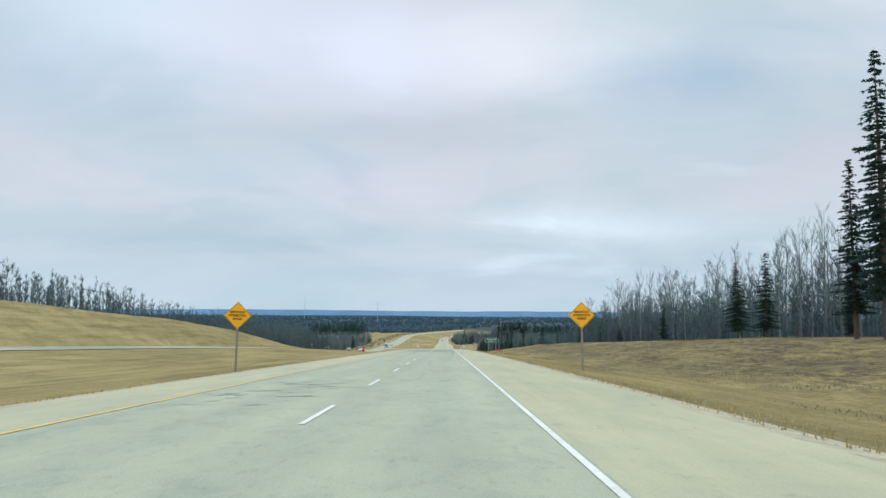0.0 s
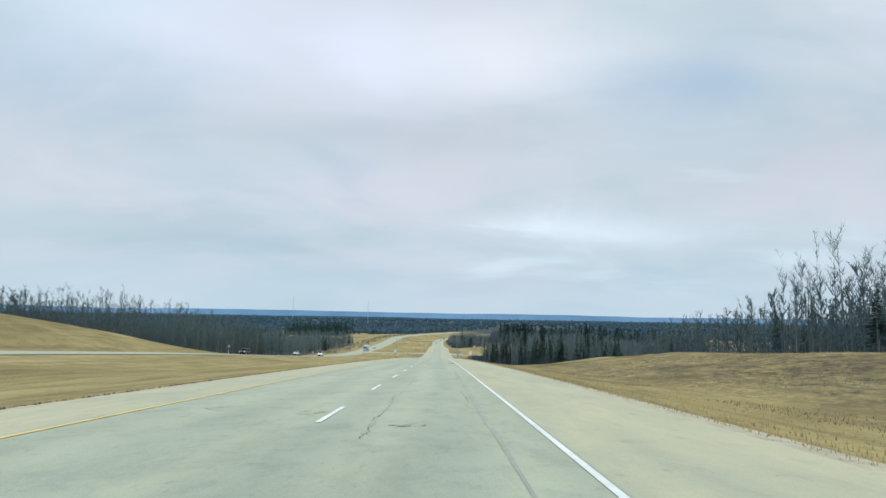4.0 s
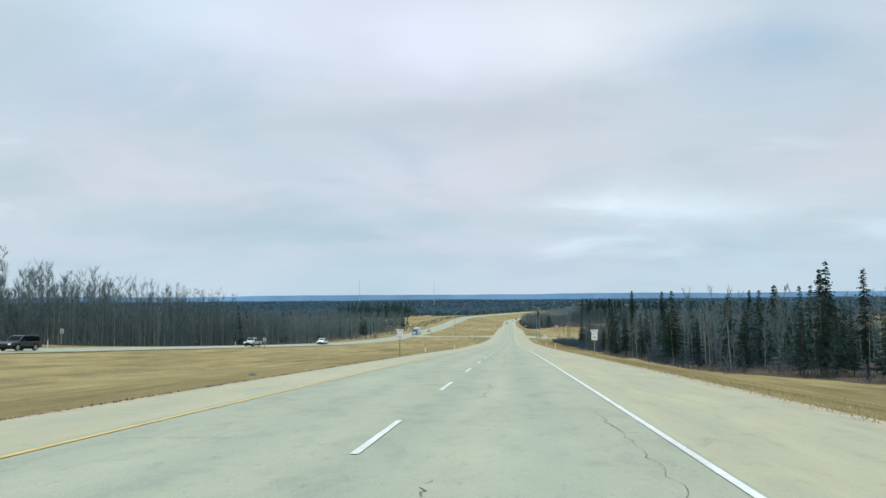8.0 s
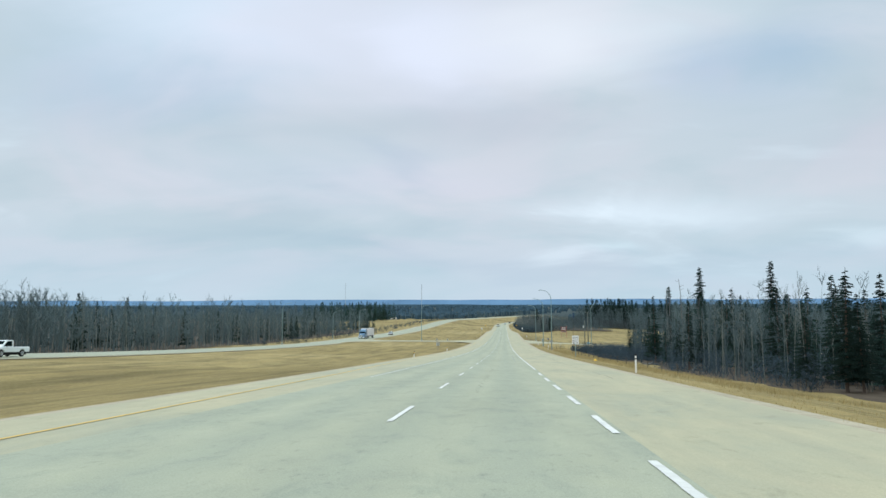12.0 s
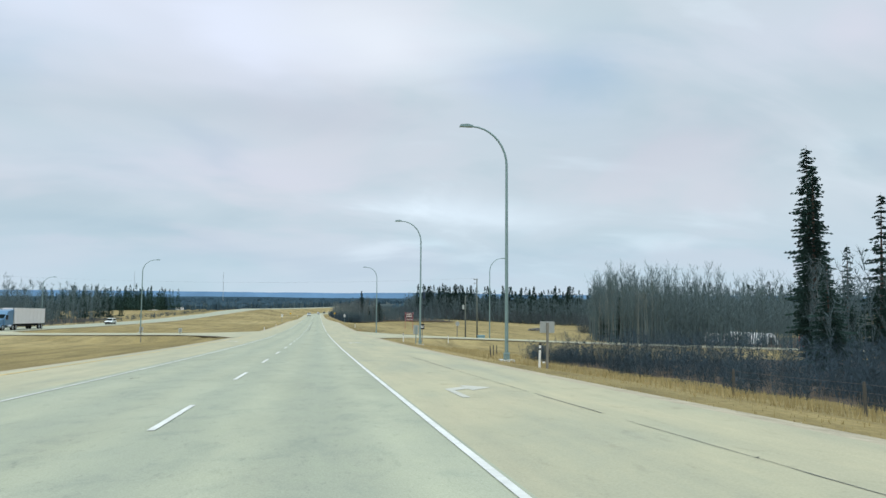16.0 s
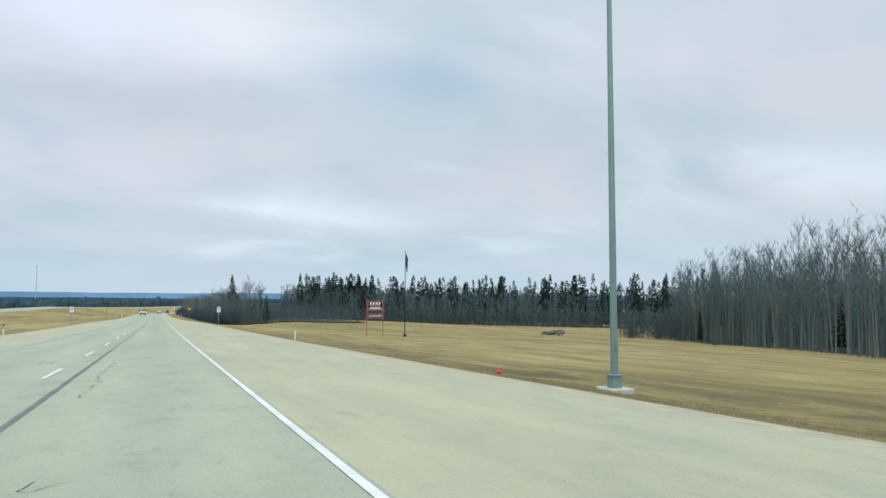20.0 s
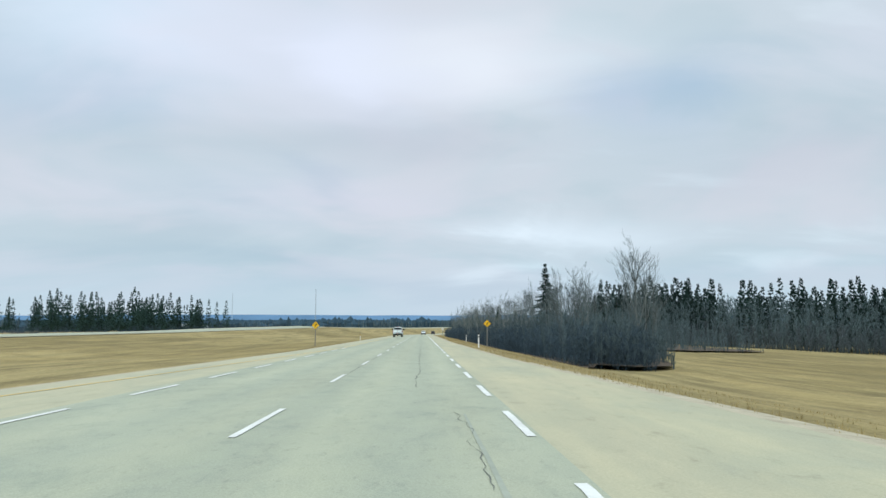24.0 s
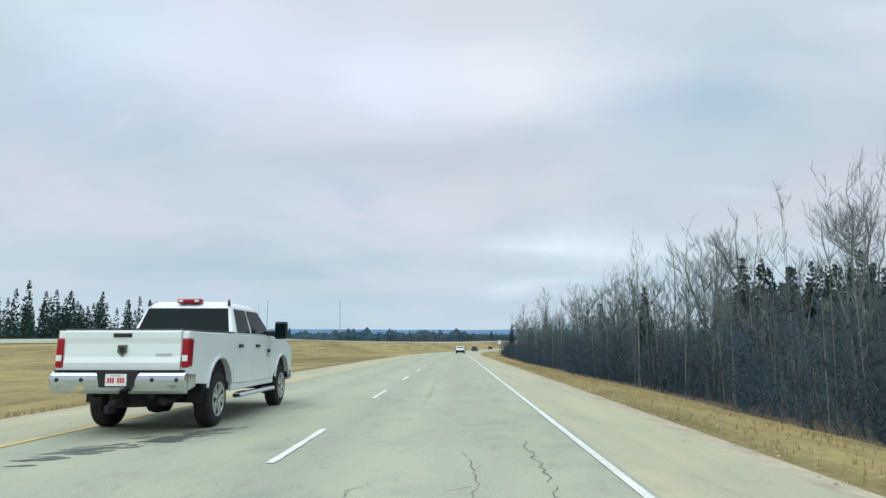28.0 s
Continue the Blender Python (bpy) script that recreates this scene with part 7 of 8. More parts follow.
debris(7.6, 42, 0.08, M_SEAL, "dark clod of earth on the gravel")
debris(8.2, 705.2, 0.06, M_SEAL, "dark rubber scrap on the shoulder")
debris(11.4, 643, 0.12, M_SIGN_RED, "red plastic scrap in the grass")
debris(19.8, 546, 0.12, M_SIGN_WHITE, "white plastic scrap in the grass")
debris(13.4, 452.5, 0.2, M_SIGN_BRIGHT, "yellow plastic scrap at the ditch")
debris(-7.2, 268, 0.10, M_SEAL, "dark clod of turf at the median edge")

# ---- vehicles ----
M_CARWHITE = simple("white_car_paint", (0.76, 0.83, 0.84), 0.22, var=0.02, scale=1, spec=0.6)
M_CARSILVER = simple("silver_car_paint", (0.42, 0.46, 0.48), 0.3, 0.4, 0.03, 1, spec=0.6)
M_CARDARK = simple("dark_car_paint", (0.03, 0.035, 0.045), 0.25, var=0.05, scale=1, spec=0.6)
M_CARBLUE = simple("blue_truck_paint", (0.09, 0.20, 0.33), 0.3, var=0.05, scale=1, spec=0.6)
M_TINT = simple("tinted_window_glass", (0.004, 0.011, 0.013), 0.12, var=0.1, scale=2, spec=0.05)
M_TYRE = simple("tyre_rubber", (0.022, 0.022, 0.024), 0.85, var=0.25, scale=12, relief=0.3)
M_RIM = simple("machined_alloy", (0.50, 0.54, 0.56), 0.32, 0.8, 0.1, 6)
M_CHROME = simple("chrome", (0.55, 0.60, 0.64), 0.12, 1.0, 0.04, 3)
M_TAIL = simple("red_lamp_lens", (0.30, 0.006, 0.014), 0.15, var=0.15, scale=9, spec=0.6)
M_CLEAR = simple("clear_lamp_lens", (0.75, 0.75, 0.75), 0.15, var=0.05, scale=9, spec=0.6)
M_UNDER = simple("black_chassis", (0.015, 0.015, 0.017), 0.8, var=0.3, scale=8)
M_PLATE = simple("licence_plate_white", (0.75, 0.74, 0.74), 0.5, var=0.05, scale=20)
M_PLATEINK = simple("red_plate_ink", (0.5, 0.05, 0.06), 0.5, var=0.05, scale=20)


def wheel_on(parent, x, y, r, w, out):
    """A tyre with tread and a spoked rim; out is the side that faces away from the car."""
    tyre = Solid()
    h = w / 2
    tyre.lathe([(r * 0.60, -h), (r * 0.86, -h), (r * 0.96, -h * 0.85), (r, -h * 0.6), (r, h * 0.6), (r * 0.96, h * 0.85), (r * 0.86, h), (r * 0.60, h)], "x", 32)
    wh = part("wheel", tyre, M_TYRE, parent, m=pose(x, y, r), bevel=0.0)
    rim = Solid()
    s = out
    rim.lathe([(r * 0.63, s * h * 0.9), (r * 0.63, s * h * 1.06), (r * 0.57, s * h * 1.07), (r * 0.55, s * h * 1.0), (r * 0.54, s * h * 0.5)], "x", 32)
    part("rim", rim, M_RIM, wh)
    # black disc behind the spokes, its colour gives the gaps their shade
    part("gap_shade_disc", Solid().lathe([(r * 0.56, s * h * 0.55), (r * 0.1, s * h * 0.55), (r * 0.1, s * h * 0.5), (r * 0.56, s * h * 0.5)], "x", 24), M_UNDER, wh)
    sp = Solid()
    for k in range(5):
        for off in (-0.24, 0.24):
            a = 2 * math.pi * k / 5 + off
            c, q = math.cos(a), math.sin(a)
            p0, p1 = r * 0.12, r * 0.57
            wd = r * 0.06
            sp.prism([(p0 * c - wd * q, p0 * q + wd * c), (p1 * c - wd * 1.3 * q, p1 * q + wd * 1.3 * c), (p1 * c + wd * 1.3 * q, p1 * q - wd * 1.3 * c), (p0 * c + wd * q, p0 * q - wd * c)], "x", s * h * 1.0, s * h * 1.06)
    part("spokes", sp, M_RIM, wh)
    hub = Solid()
    hub.lathe([(r * 0.2, s * h * 0.9), (r * 0.19, s * h * 1.16), (r * 0.1, s * h * 1.22)], "x", 16)
    part("hub_cap", hub, M_CHROME, wh)
    return wh


def arch(cy, r, z0, n=10, a0=0.0, a1=180.0):
    """Points over a wheel arch, from rear to front."""
    return [(cy - r * math.cos(radians(a0 + (a1 - a0) * i / n)), z0 + r * math.sin(radians(a0 + (a1 - a0) * i / n))) for i in range(n + 1)]


def side_panel(parent, name, outline, reach, s, label=""):
    """A pressed side panel from an outline in (y, z), with softened edges."""
    return part(name, Solid().prism(outline, "x", s * (reach - 0.09), s * reach), M_CARWHITE, parent, label, bevel=0.012)


def pickup(m):
    t = thing("pickup_truck", m, "white crew cab pickup truck standing in the passing lane", "pickup truck")
    WB, R = 3.80, 0.415
    for s, sd in ((-1, "l"), (1, "r")):
        # box side with its wheel arch
        bed = [(-1.30, 0.72)] + arch(0, 0.56, 0.50, 12, 18, 162) + [(0.66, 0.60), (0.66, 1.41), (-1.30, 1.44)]
        side_panel(t, "box_side", bed, 0.985, s)
        part("wheel_arch_trim", Solid().prism([(y, z) for y, z in arch(0, 0.585, 0.50, 14, 12, 168)] + [(y, z) for y, z in arch(0, 0.545, 0.50, 14, 12, 168)][::-1], "x", s * 0.985, s * 1.012), M_CARWHITE, t)
        # rear door, front door, fender
        side_panel(t, "rear_door", [(0.69, 0.62), (1.72, 0.60), (1.72, 1.42), (0.69, 1.42)], 0.985, s)
        side_panel(t, "front_door", [(1.735, 0.60), (2.84, 0.60), (2.84, 1.42), (1.735, 1.42)], 0.985, s)
        fen = [(2.855, 0.60), (3.10, 0.60)] + arch(WB, 0.56, 0.50, 12, 18, 162)[1:] + [(4.58, 0.72), (4.66, 1.05), (4.55, 1.22), (4.0, 1.37), (2.855, 1.42)]
        side_panel(t, "front_fender", fen, 0.985, s)
        part("wheel_arch_trim", Solid().prism(arch(WB, 0.585, 0.50, 14, 12, 168) + arch(WB, 0.545, 0.50, 14, 12, 168)[::-1], "x", s * 0.98, s * 1.008), M_CARWHITE, t)
        part("sill", Solid().box(s * 0.93 - 0.03, s * 0.93 + 0.03, 0.62, 3.2, 0.50, 0.62), M_CARWHITE, t, bevel=0.015)
        # running board on brackets
        rb = part("running_board", Solid().prism([(s * 0.93, 0.37), (s * 1.08, 0.38), (s * 1.10, 0.42), (s * 1.06, 0.45), (s * 0.93, 0.45)], "y", 0.80, 2.95), M_CHROME, t, "chrome tube running board", bevel=0.02)
        for y in (1.15, 2.55):
            part("step_pad", Solid().box(s * 1.0 - 0.06, s * 1.0 + 0.06, y - 0.22, y + 0.22, 0.452, 0.462), M_BLACK, rb)
        for y, wdt in ((0.86, 0.98), (1.86, 2.0)):
            part("door_handle", Solid().box(s * 0.985 - 0.03, s * 0.985 + 0.035, y, y + 0.20, 1.20, 1.255), M_BLACK, t, bevel=0.012)
        # cab windows, slightly proud of the pillars
        side = lambda y, z, e=0.0: (s * (float(np.interp(z, (1.42, 1.93), (0.935, 0.775))) + e), y, z)
        for nm, quad in (("rear_side_window", [(0.93, 1.45), (1.66, 1.45), (1.66, 1.86), (1.06, 1.86)]), ("front_side_window", [(1.76, 1.45), (2.98, 1.45), (2.42, 1.86), (1.76, 1.86)])):
            g2 = Geo()
            g2.v = [side(y, z, 0.006) for y, z in quad] + [side(y, z, -0.02) for y, z in quad]
            g2.f = [(0, 1, 2, 3), (7, 6, 5, 4), (0, 4, 5, 1), (1, 5, 6, 2), (2, 6, 7, 3), (3, 7, 4, 0)]
            g2.m = [0] * 6
            part(nm, g2, M_TINT, t, "dark side window")
        # towing mirror
        mr = part("mirror", Solid().box(s * 1.24 - 0.13, s * 1.24 + 0.13, 2.66, 2.80, 1.36, 1.70), M_BLACK, t, "tall black towing mirror", bevel=0.04)
        part("mirror_glass", Solid().box(s * 1.24 - 0.10, s * 1.24 + 0.10, 2.652, 2.66, 1.40, 1.66), M_TINT, mr)
        part("mirror_arm", Solid().box(min(s * 0.9, s * 1.14), max(s * 0.9, s * 1.14), 2.70, 2.80, 1.42, 1.52), M_BLACK, mr, bevel=0.02)
        # lamps
        tl = part("tail_lamp", Solid().prism([(-1.335, 0.93), (-1.16, 0.94), (-1.14, 1.33), (-1.325, 1.34)], "x", min(s * 0.885, s * 0.995), max(s * 0.885, s * 0.995)), M_TAIL, t, "red tail lamp", bevel=0.02)
        part("reversing_lens", Solid().box(min(s * 0.90, s * 0.98), max(s * 0.90, s * 0.98), -1.342, -1.33, 1.02, 1.10), M_CLEAR, tl)
        part("head_lamp", Solid().box(min(s * 0.62, s * 0.95), max(s * 0.62, s * 0.95), 4.50, 4.66, 0.98, 1.20), M_CLEAR, t, bevel=0.03)
        part("mud_flap", Solid().box(s * 0.80 - 0.13, s * 0.80 + 0.13, -0.56, -0.54, 0.40, 0.66), M_BLACK, t, "black rubber mud flap", bevel=0.006)
        part("mud_flap", Solid().box(s * 0.84 - 0.14, s * 0.84 + 0.14, 3.27, 3.29, 0.28, 0.66), M_BLACK, t, bevel=0.006)
        wheel_on(t, s * 0.84, 0, R, 0.27, s)
        wheel_on(t, s * 0.84, WB, R, 0.27, s)
        for y in (0, WB):
            part("wheel_well", Solid().box(min(s * 0.55, s * 0.90), max(s * 0.55, s * 0.90), y - 0.60, y + 0.60, 0.55, 1.10), M_UNDER, t)
        # badges on the door, as plain shapes
        part("badge", Solid().box(s * 0.99 - 0.012, s * 0.99 + 0.016, 2.58, 2.80, 1.10, 1.17), M_CHROME, t)
        part("badge", Solid().box(s * 0.99 - 0.012, s * 0.99 + 0.016, 2.60, 2.78, 1.02, 1.08), M_CAN, t)
    # cab: floor block and roof shell with pillars
    part("cab_floor", Solid().box(-0.86, 0.86, 0.70, 3.05, 0.50, 1.40), M_UNDER, t)
    shell = Geo()
    lo, hi = 0.935, 0.775
    ring0 = [(-lo, 0.72, 1.42), (lo, 0.72, 1.42), (lo, 3.20, 1.42), (-lo, 3.20, 1.42)]
    ring1 = [(-hi, 0.95, 1.90), (hi, 0.95, 1.90), (hi, 2.46, 1.90), (-hi, 2.46, 1.90)]
    ring2 = [(-hi + 0.10, 1.08, 1.985), (hi - 0.10, 1.08, 1.985), (hi - 0.10, 2.25, 1.985), (-hi + 0.10, 2.25, 1.985)]
    shell.v = ring0 + ring1 + ring2
    for k in (0, 4):
        for i in range(4):
            j = (i + 1) % 4
            shell.f.append((k + i, k + j, k + j + 4, k + i + 4))
    shell.f += [(8, 9, 10, 11), (3, 2, 1, 0)]
    shell.m = [0] * len(shell.f)
    part("cab_roof", shell, M_CARWHITE, t, bevel=0.045)

    def pane(nm, quad, e, label):
        a, b, c, d = [Vector(q) for q in quad]
        n = (b - a).cross(d - a).normalized()
        g2 = Geo()
        g2.v = [tuple(p + n * e) for p in (a, b, c, d)] + [tuple(p - n * 0.02) for p in (a, b, c, d)]
        g2.f = [(0, 1, 2, 3), (7, 6, 5, 4), (0, 4, 5, 1), (1, 5, 6, 2), (2, 6, 7, 3), (3, 7, 4, 0)]
        g2.m = [0] * 6
        return part(nm, g2, M_TINT, t, label)

    pane("rear_window", [(-0.84, 0.743, 1.455), (0.84, 0.743, 1.455), (0.735, 0.922, 1.865), (-0.735, 0.922, 1.865)], 0.008, "dark tinted rear window")
    pane("windscreen", [(0.86, 3.12, 1.46), (-0.86, 3.12, 1.46), (-0.72, 2.52, 1.87), (0.72, 2.52, 1.87)], 0.008, "dark windscreen")
    bl = part("brake_lamp", Solid().box(-0.22, 0.22, 0.92, 1.06, 1.955, 2.035), M_TAIL, t, "red roof brake lamp", bevel=0.02)
    for sx in (-0.19, 0.11):
        part("cargo_lens", Solid().box(sx, sx + 0.08, 0.912, 0.925, 1.975, 2.015), M_CLEAR, bl)
    for sx in (-0.74, 0.74):
        part("roof_fin", Solid().prism([(0.90, 1.90), (1.02, 1.93), (0.94, 2.02)], "x", sx - 0.012, sx + 0.012), M_BLACK, t)
    part("aerial", Solid().lathe([(0.006, 1.38), (0.003, 2.15)], sides=5, at=(0.85, 3.0, 0)), M_BLACK, t)
    # hood and grille
    hood = Geo()
    for y, z, w in ((2.90, 1.43, 0.93), (3.5, 1.43, 0.92), (4.15, 1.36, 0.90), (4.55, 1.24, 0.86), (4.68, 1.08, 0.80)):
        for x in (-w, -w * 0.72, -w * 0.3, w * 0.3, w * 0.72, w):
            hood.v.append((x, y, z - (0.06 if abs(x) > w * 0.9 else 0) + (0.02 if abs(x) < w * 0.5 else 0)))
    for i in range(4):
        for j in range(5):
            a = i * 6 + j
            hood.f.append((a, a + 1, a + 7, a + 6))
            hood.m.append(0)
    part("hood", hood, M_CARWHITE, t, smooth_shade=True)
    part("grille", Solid().box(-0.62, 0.62, 4.60, 4.70, 0.78, 1.16), M_CHROME, t, bevel=0.03)
    part("front_bumper", Solid().box(-0.98, 0.98, 4.52, 4.78, 0.50, 0.76), M_CHROME, t, bevel=0.05)
    part("engine_bay", Solid().box(-0.62, 0.62, 3.0, 4.58, 0.50, 1.30), M_UNDER, t)
    # box floor, tailgate and its fittings
    part("box_floor", Solid().box(-0.88, 0.88, -1.25, 0.66, 0.78, 0.86), M_UNDER, t)
    part("headboard", Solid().box(-0.88, 0.88, 0.60, 0.66, 0.86, 1.40), M_CARWHITE, t)
    tg = Geo()
    prof = [(-1.305, 0.82), (-1.32, 0.90), (-1.335, 1.0), (-1.315, 1.08), (-1.315, 1.26), (-1.335, 1.33), (-1.345, 1.42), (-1.32, 1.455), (-1.26, 1.45), (-1.25, 0.82)]
    tail = part("tailgate", Solid().prism(prof, "x", -0.87, 0.87), M_CARWHITE, t, "white tailgate", bevel=0.01)
    part("tailgate_handle", Solid().box(-0.14, 0.14, -1.352, -1.335, 1.345, 1.40), M_BLACK, tail, bevel=0.008)
    shield = [(-0.07, 1.24), (0.07, 1.24), (0.075, 1.14), (0.0, 1.08), (-0.075, 1.14)]
    em = part("emblem", Solid().prism(shield, "y", -1.335, -1.316), M_CHROME, tail)
    part("emblem_shape", Solid().prism([(x * 0.6, 1.17 + (z - 1.17) * 0.6) for x, z in shield], "y", -1.339, -1.335), M_BLACK, em)
    part("badge", Solid().box(0.50, 0.74, -1.322, -1.312, 1.09, 1.125), M_CAN, tail)
    part("badge", Solid().box(-0.76, -0.62, -1.327, -1.31, 0.865, 0.89), M_CAN, tail)
    for s in (-1, 1):
        part("corner_panel", Solid().box(min(s * 0.875, s * 0.975), max(s * 0.875, s * 0.975), -1.31, -1.24, 0.72, 1.44), M_CARWHITE, t, bevel=0.02)
        part("bed_rail_cap", Solid().box(s * 0.93 - 0.05, s * 0.93 + 0.05, -1.30, 0.66, 1.435, 1.46), M_BLACK, t, bevel=0.008)
    part("tailgate_cap", Solid().box(-0.87, 0.87, -1.345, -1.25, 1.453, 1.468), M_BLACK, tail, bevel=0.006)
    # chrome bumper, dropped in the middle around the plate
    prof = [(-1.30, 0.88), (-1.38, 0.885), (-1.425, 0.85), (-1.44, 0.77), (-1.43, 0.70), (-1.39, 0.62), (-1.33, 0.58), (-1.30, 0.58)]
    rb = part("rear_bumper", Solid().prism(prof, "x", -1.0, 1.0), M_CHROME, t, "chrome rear step bumper", bevel=0.02)
    for s in (-1, 1):
        part("bumper_end", Solid().prism([(-1.36, 0.60), (-1.02, 0.66), (-1.02, 0.86), (-1.36, 0.88)], "x", min(s * 0.93, s * 1.005), max(s * 0.93, s * 1.005)), M_CHROME, rb, bevel=0.03)
    part("bumper_pad", Solid().box(-0.96, 0.96, -1.40, -1.30, 0.886, 0.90), M_BLACK, rb)
    part("plate_recess", Solid().prism([(-0.30, 0.888), (-0.25, 0.67), (0.25, 0.67), (0.30, 0.888)], "y", -1.446, -1.36), M_BLACK, rb)
    for sx in (-0.88, -0.52, 0.52, 0.88):
        part("parking_sensor", Solid().lathe([(0.028, -1.45), (0.028, -1.42)], "y", 12, at=(sx, 0, 0.77)), M_BLACK, rb)
    pl = part("licence_plate", Solid().box(-0.155, 0.155, -1.456, -1.446, 0.69, 0.85), M_PLATE, t, "white licence plate with red bars")
    for k in range(7):
        if k != 3:
            part("plate_bar", Solid().box(-0.125 + k * 0.037, -0.10 + k * 0.037, -1.46, -1.456, 0.73, 0.80), M_PLATEINK, pl)
    part("text_bar", Solid().box(-0.08, 0.08, -1.46, -1.456, 0.82, 0.835), M_CAN, pl)
    # chassis below
    for s in (-0.45, 0.45):
        part("frame_rail", Solid().box(s - 0.05, s + 0.05, -1.3, 4.4, 0.52, 0.66), M_UNDER, t)
    ax = part("rear_axle", Solid().lathe([(0.06, -0.75), (0.06, -0.22), (0.19, -0.15), (0.19, 0.15), (0.06, 0.22), (0.06, 0.75)], "x", 14, at=(0, 0, R)), M_UNDER, t)
    part("differential", Solid().lathe([(0.10, -0.24), (0.2, -0.14), (0.2, 0.12), (0.08, 0.24)], "y", 14, at=(0, 0, R)), M_UNDER, ax)
    part("front_axle", Solid().lathe([(0.07, -0.75), (0.07, 0.75)], "x", 10, at=(0, WB, R)), M_UNDER, t)
    part("fuel_tank", Solid().box(-0.42, -0.05, 0.6, 2.2, 0.38, 0.66), M_UNDER, t, bevel=0.04)
    part("exhaust", Solid().lathe([(0.05, -1.2), (0.05, 1.5)], "y", 10, at=(0.55, 0, 0.50)), M_UNDER, t)
    part("exhaust_tip", Solid().lathe([(0.055, -1.25), (0.055, -0.95)], "y", 12, at=(0.62, 0, 0.47)), M_UNDER, t)
    part("tow_hitch", Solid().box(-0.05, 0.05, -1.52, -1.0, 0.42, 0.50), M_UNDER, t)
    part("ball_mount", Solid().box(-0.035, 0.035, -1.66, -1.45, 0.34, 0.45), M_UNDER, t, bevel=0.01)
    part("spare_wheel", Solid().lathe([(0.40, 0.38), (0.40, 0.60)], "z", 20, at=(0, -0.75, 0)), M_TYRE, t)
    return t


truck = pickup(pose(-2.75, 886.5, road_z(886.5), math.degrees(math.atan2(road_z(890) - road_z(886), 4)), 0, 0) @ Matrix.Diagonal((0.97, 1, 1.04, 1)))


def car(m, label, paint, L=4.5, H=1.5, Wd=1.8, kind="sedan", category="car", flip=False):
    """A passenger car: lower body with arches, a greenhouse, wheels, lamps. Front towards +y."""
    t = thing("car" if kind != "pickup" else "pickup_truck", m, label, category)
    hw, r = Wd / 2, 0.33 if kind == "sedan" else 0.38
    f, b = L * 0.29, -L * 0.29
    z0, zb = 0.28 if kind == "sedan" else 0.40, H * 0.60
    body = [(-L / 2, z0 + 0.12)] + arch(b, r + 0.07, r, 8, 15, 165) + arch(f, r + 0.07, r, 8, 15, 165) + [(L / 2, z0 + 0.10), (L / 2, zb * 0.78), (L / 2 - 0.25, zb * 0.9), (L * 0.20, zb), (-L / 2 + 0.1, zb), (-L / 2, zb * 0.85)]
    part("body", Solid().prism(body, "x", -hw, hw), paint, t, bevel=0.07)
    if kind == "sedan":
        cab = [(-L * 0.40, zb - 0.03), (L * 0.22, zb - 0.03), (L * 0.06, H - 0.04), (-L * 0.02, H), (-L * 0.20, H), (-L * 0.28, H - 0.05)]
    elif kind == "suv":
        cab = [(-L * 0.49, zb - 0.03), (L * 0.24, zb - 0.03), (L * 0.10, H - 0.05), (0, H), (-L * 0.38, H), (-L * 0.46, H - 0.06)]
    else:
        cab = [(-L * 0.06, zb - 0.03), (L * 0.26, zb - 0.03), (L * 0.15, H - 0.05), (L * 0.08, H), (-L * 0.02, H), (-L * 0.055, H - 0.05)]
    part("cabin", Solid().prism(cab, "x", -hw * 0.84, hw * 0.84), paint, t, bevel=0.06)
    ymin, ymax = min(p[0] for p in cab), max(p[0] for p in cab)
    for s in (-1, 1):
        w = [(ymin + 0.22, zb + 0.05), (ymax - 0.25, zb + 0.05), (ymax - 0.25 - (H - zb) * 0.75, H - 0.12), (ymin + 0.32, H - 0.12)]
        part("side_window", Solid().prism(w, "x", min(s * hw * 0.83, s * hw * 0.85), max(s * hw * 0.83, s * hw * 0.85)), M_TINT, t)
        part("mirror", Solid().box(s * hw * 1.07 - 0.09, s * hw * 1.07 + 0.09, ymax - 0.55, ymax - 0.42, zb + 0.02, zb + 0.18), M_BLACK, t, bevel=0.03)
        part("head_lamp", Solid().box(s * hw * 0.72 - 0.18, s * hw * 0.72 + 0.18, L / 2 - 0.1, L / 2 + 0.015, zb * 0.62, zb * 0.78), M_CLEAR, t, bevel=0.03)
        part("tail_lamp", Solid().box(s * hw * 0.80 - 0.14, s * hw * 0.80 + 0.14, -L / 2 - 0.015, -L / 2 + 0.1, zb * 0.66, zb * 0.86), M_TAIL, t, bevel=0.02)
        for y in (f, b):
            wheel_on(t, s * (hw - 0.12), y, r, 0.22, s)
    part("rear_window", Solid().box(-hw * 0.70, hw * 0.70, ymin + 0.06, ymin + 0.30, zb + 0.08, H - 0.14), M_TINT, t)
    wy = ymax - (H - zb) * 0.55
    g2 = Geo()
    ty = [p for p in cab if p[1] > H - 0.06][0][0]
    g2.v = [(-hw * 0.76, ymax - 0.06, zb + 0.03), (hw * 0.76, ymax - 0.06, zb + 0.03), (hw * 0.70, ty + 0.06, H - 0.10), (-hw * 0.70, ty + 0.06, H - 0.10)]
    g2.v += [(x, y - 0.06, z - 0.03) for x, y, z in g2.v]
    g2.f = [(0, 1, 2, 3), (7, 6, 5, 4), (0, 4, 5, 1), (1, 5, 6, 2), (2, 6, 7, 3), (3, 7, 4, 0)]
    g2.m = [0] * 6
    part("windscreen", g2, M_TINT, t)
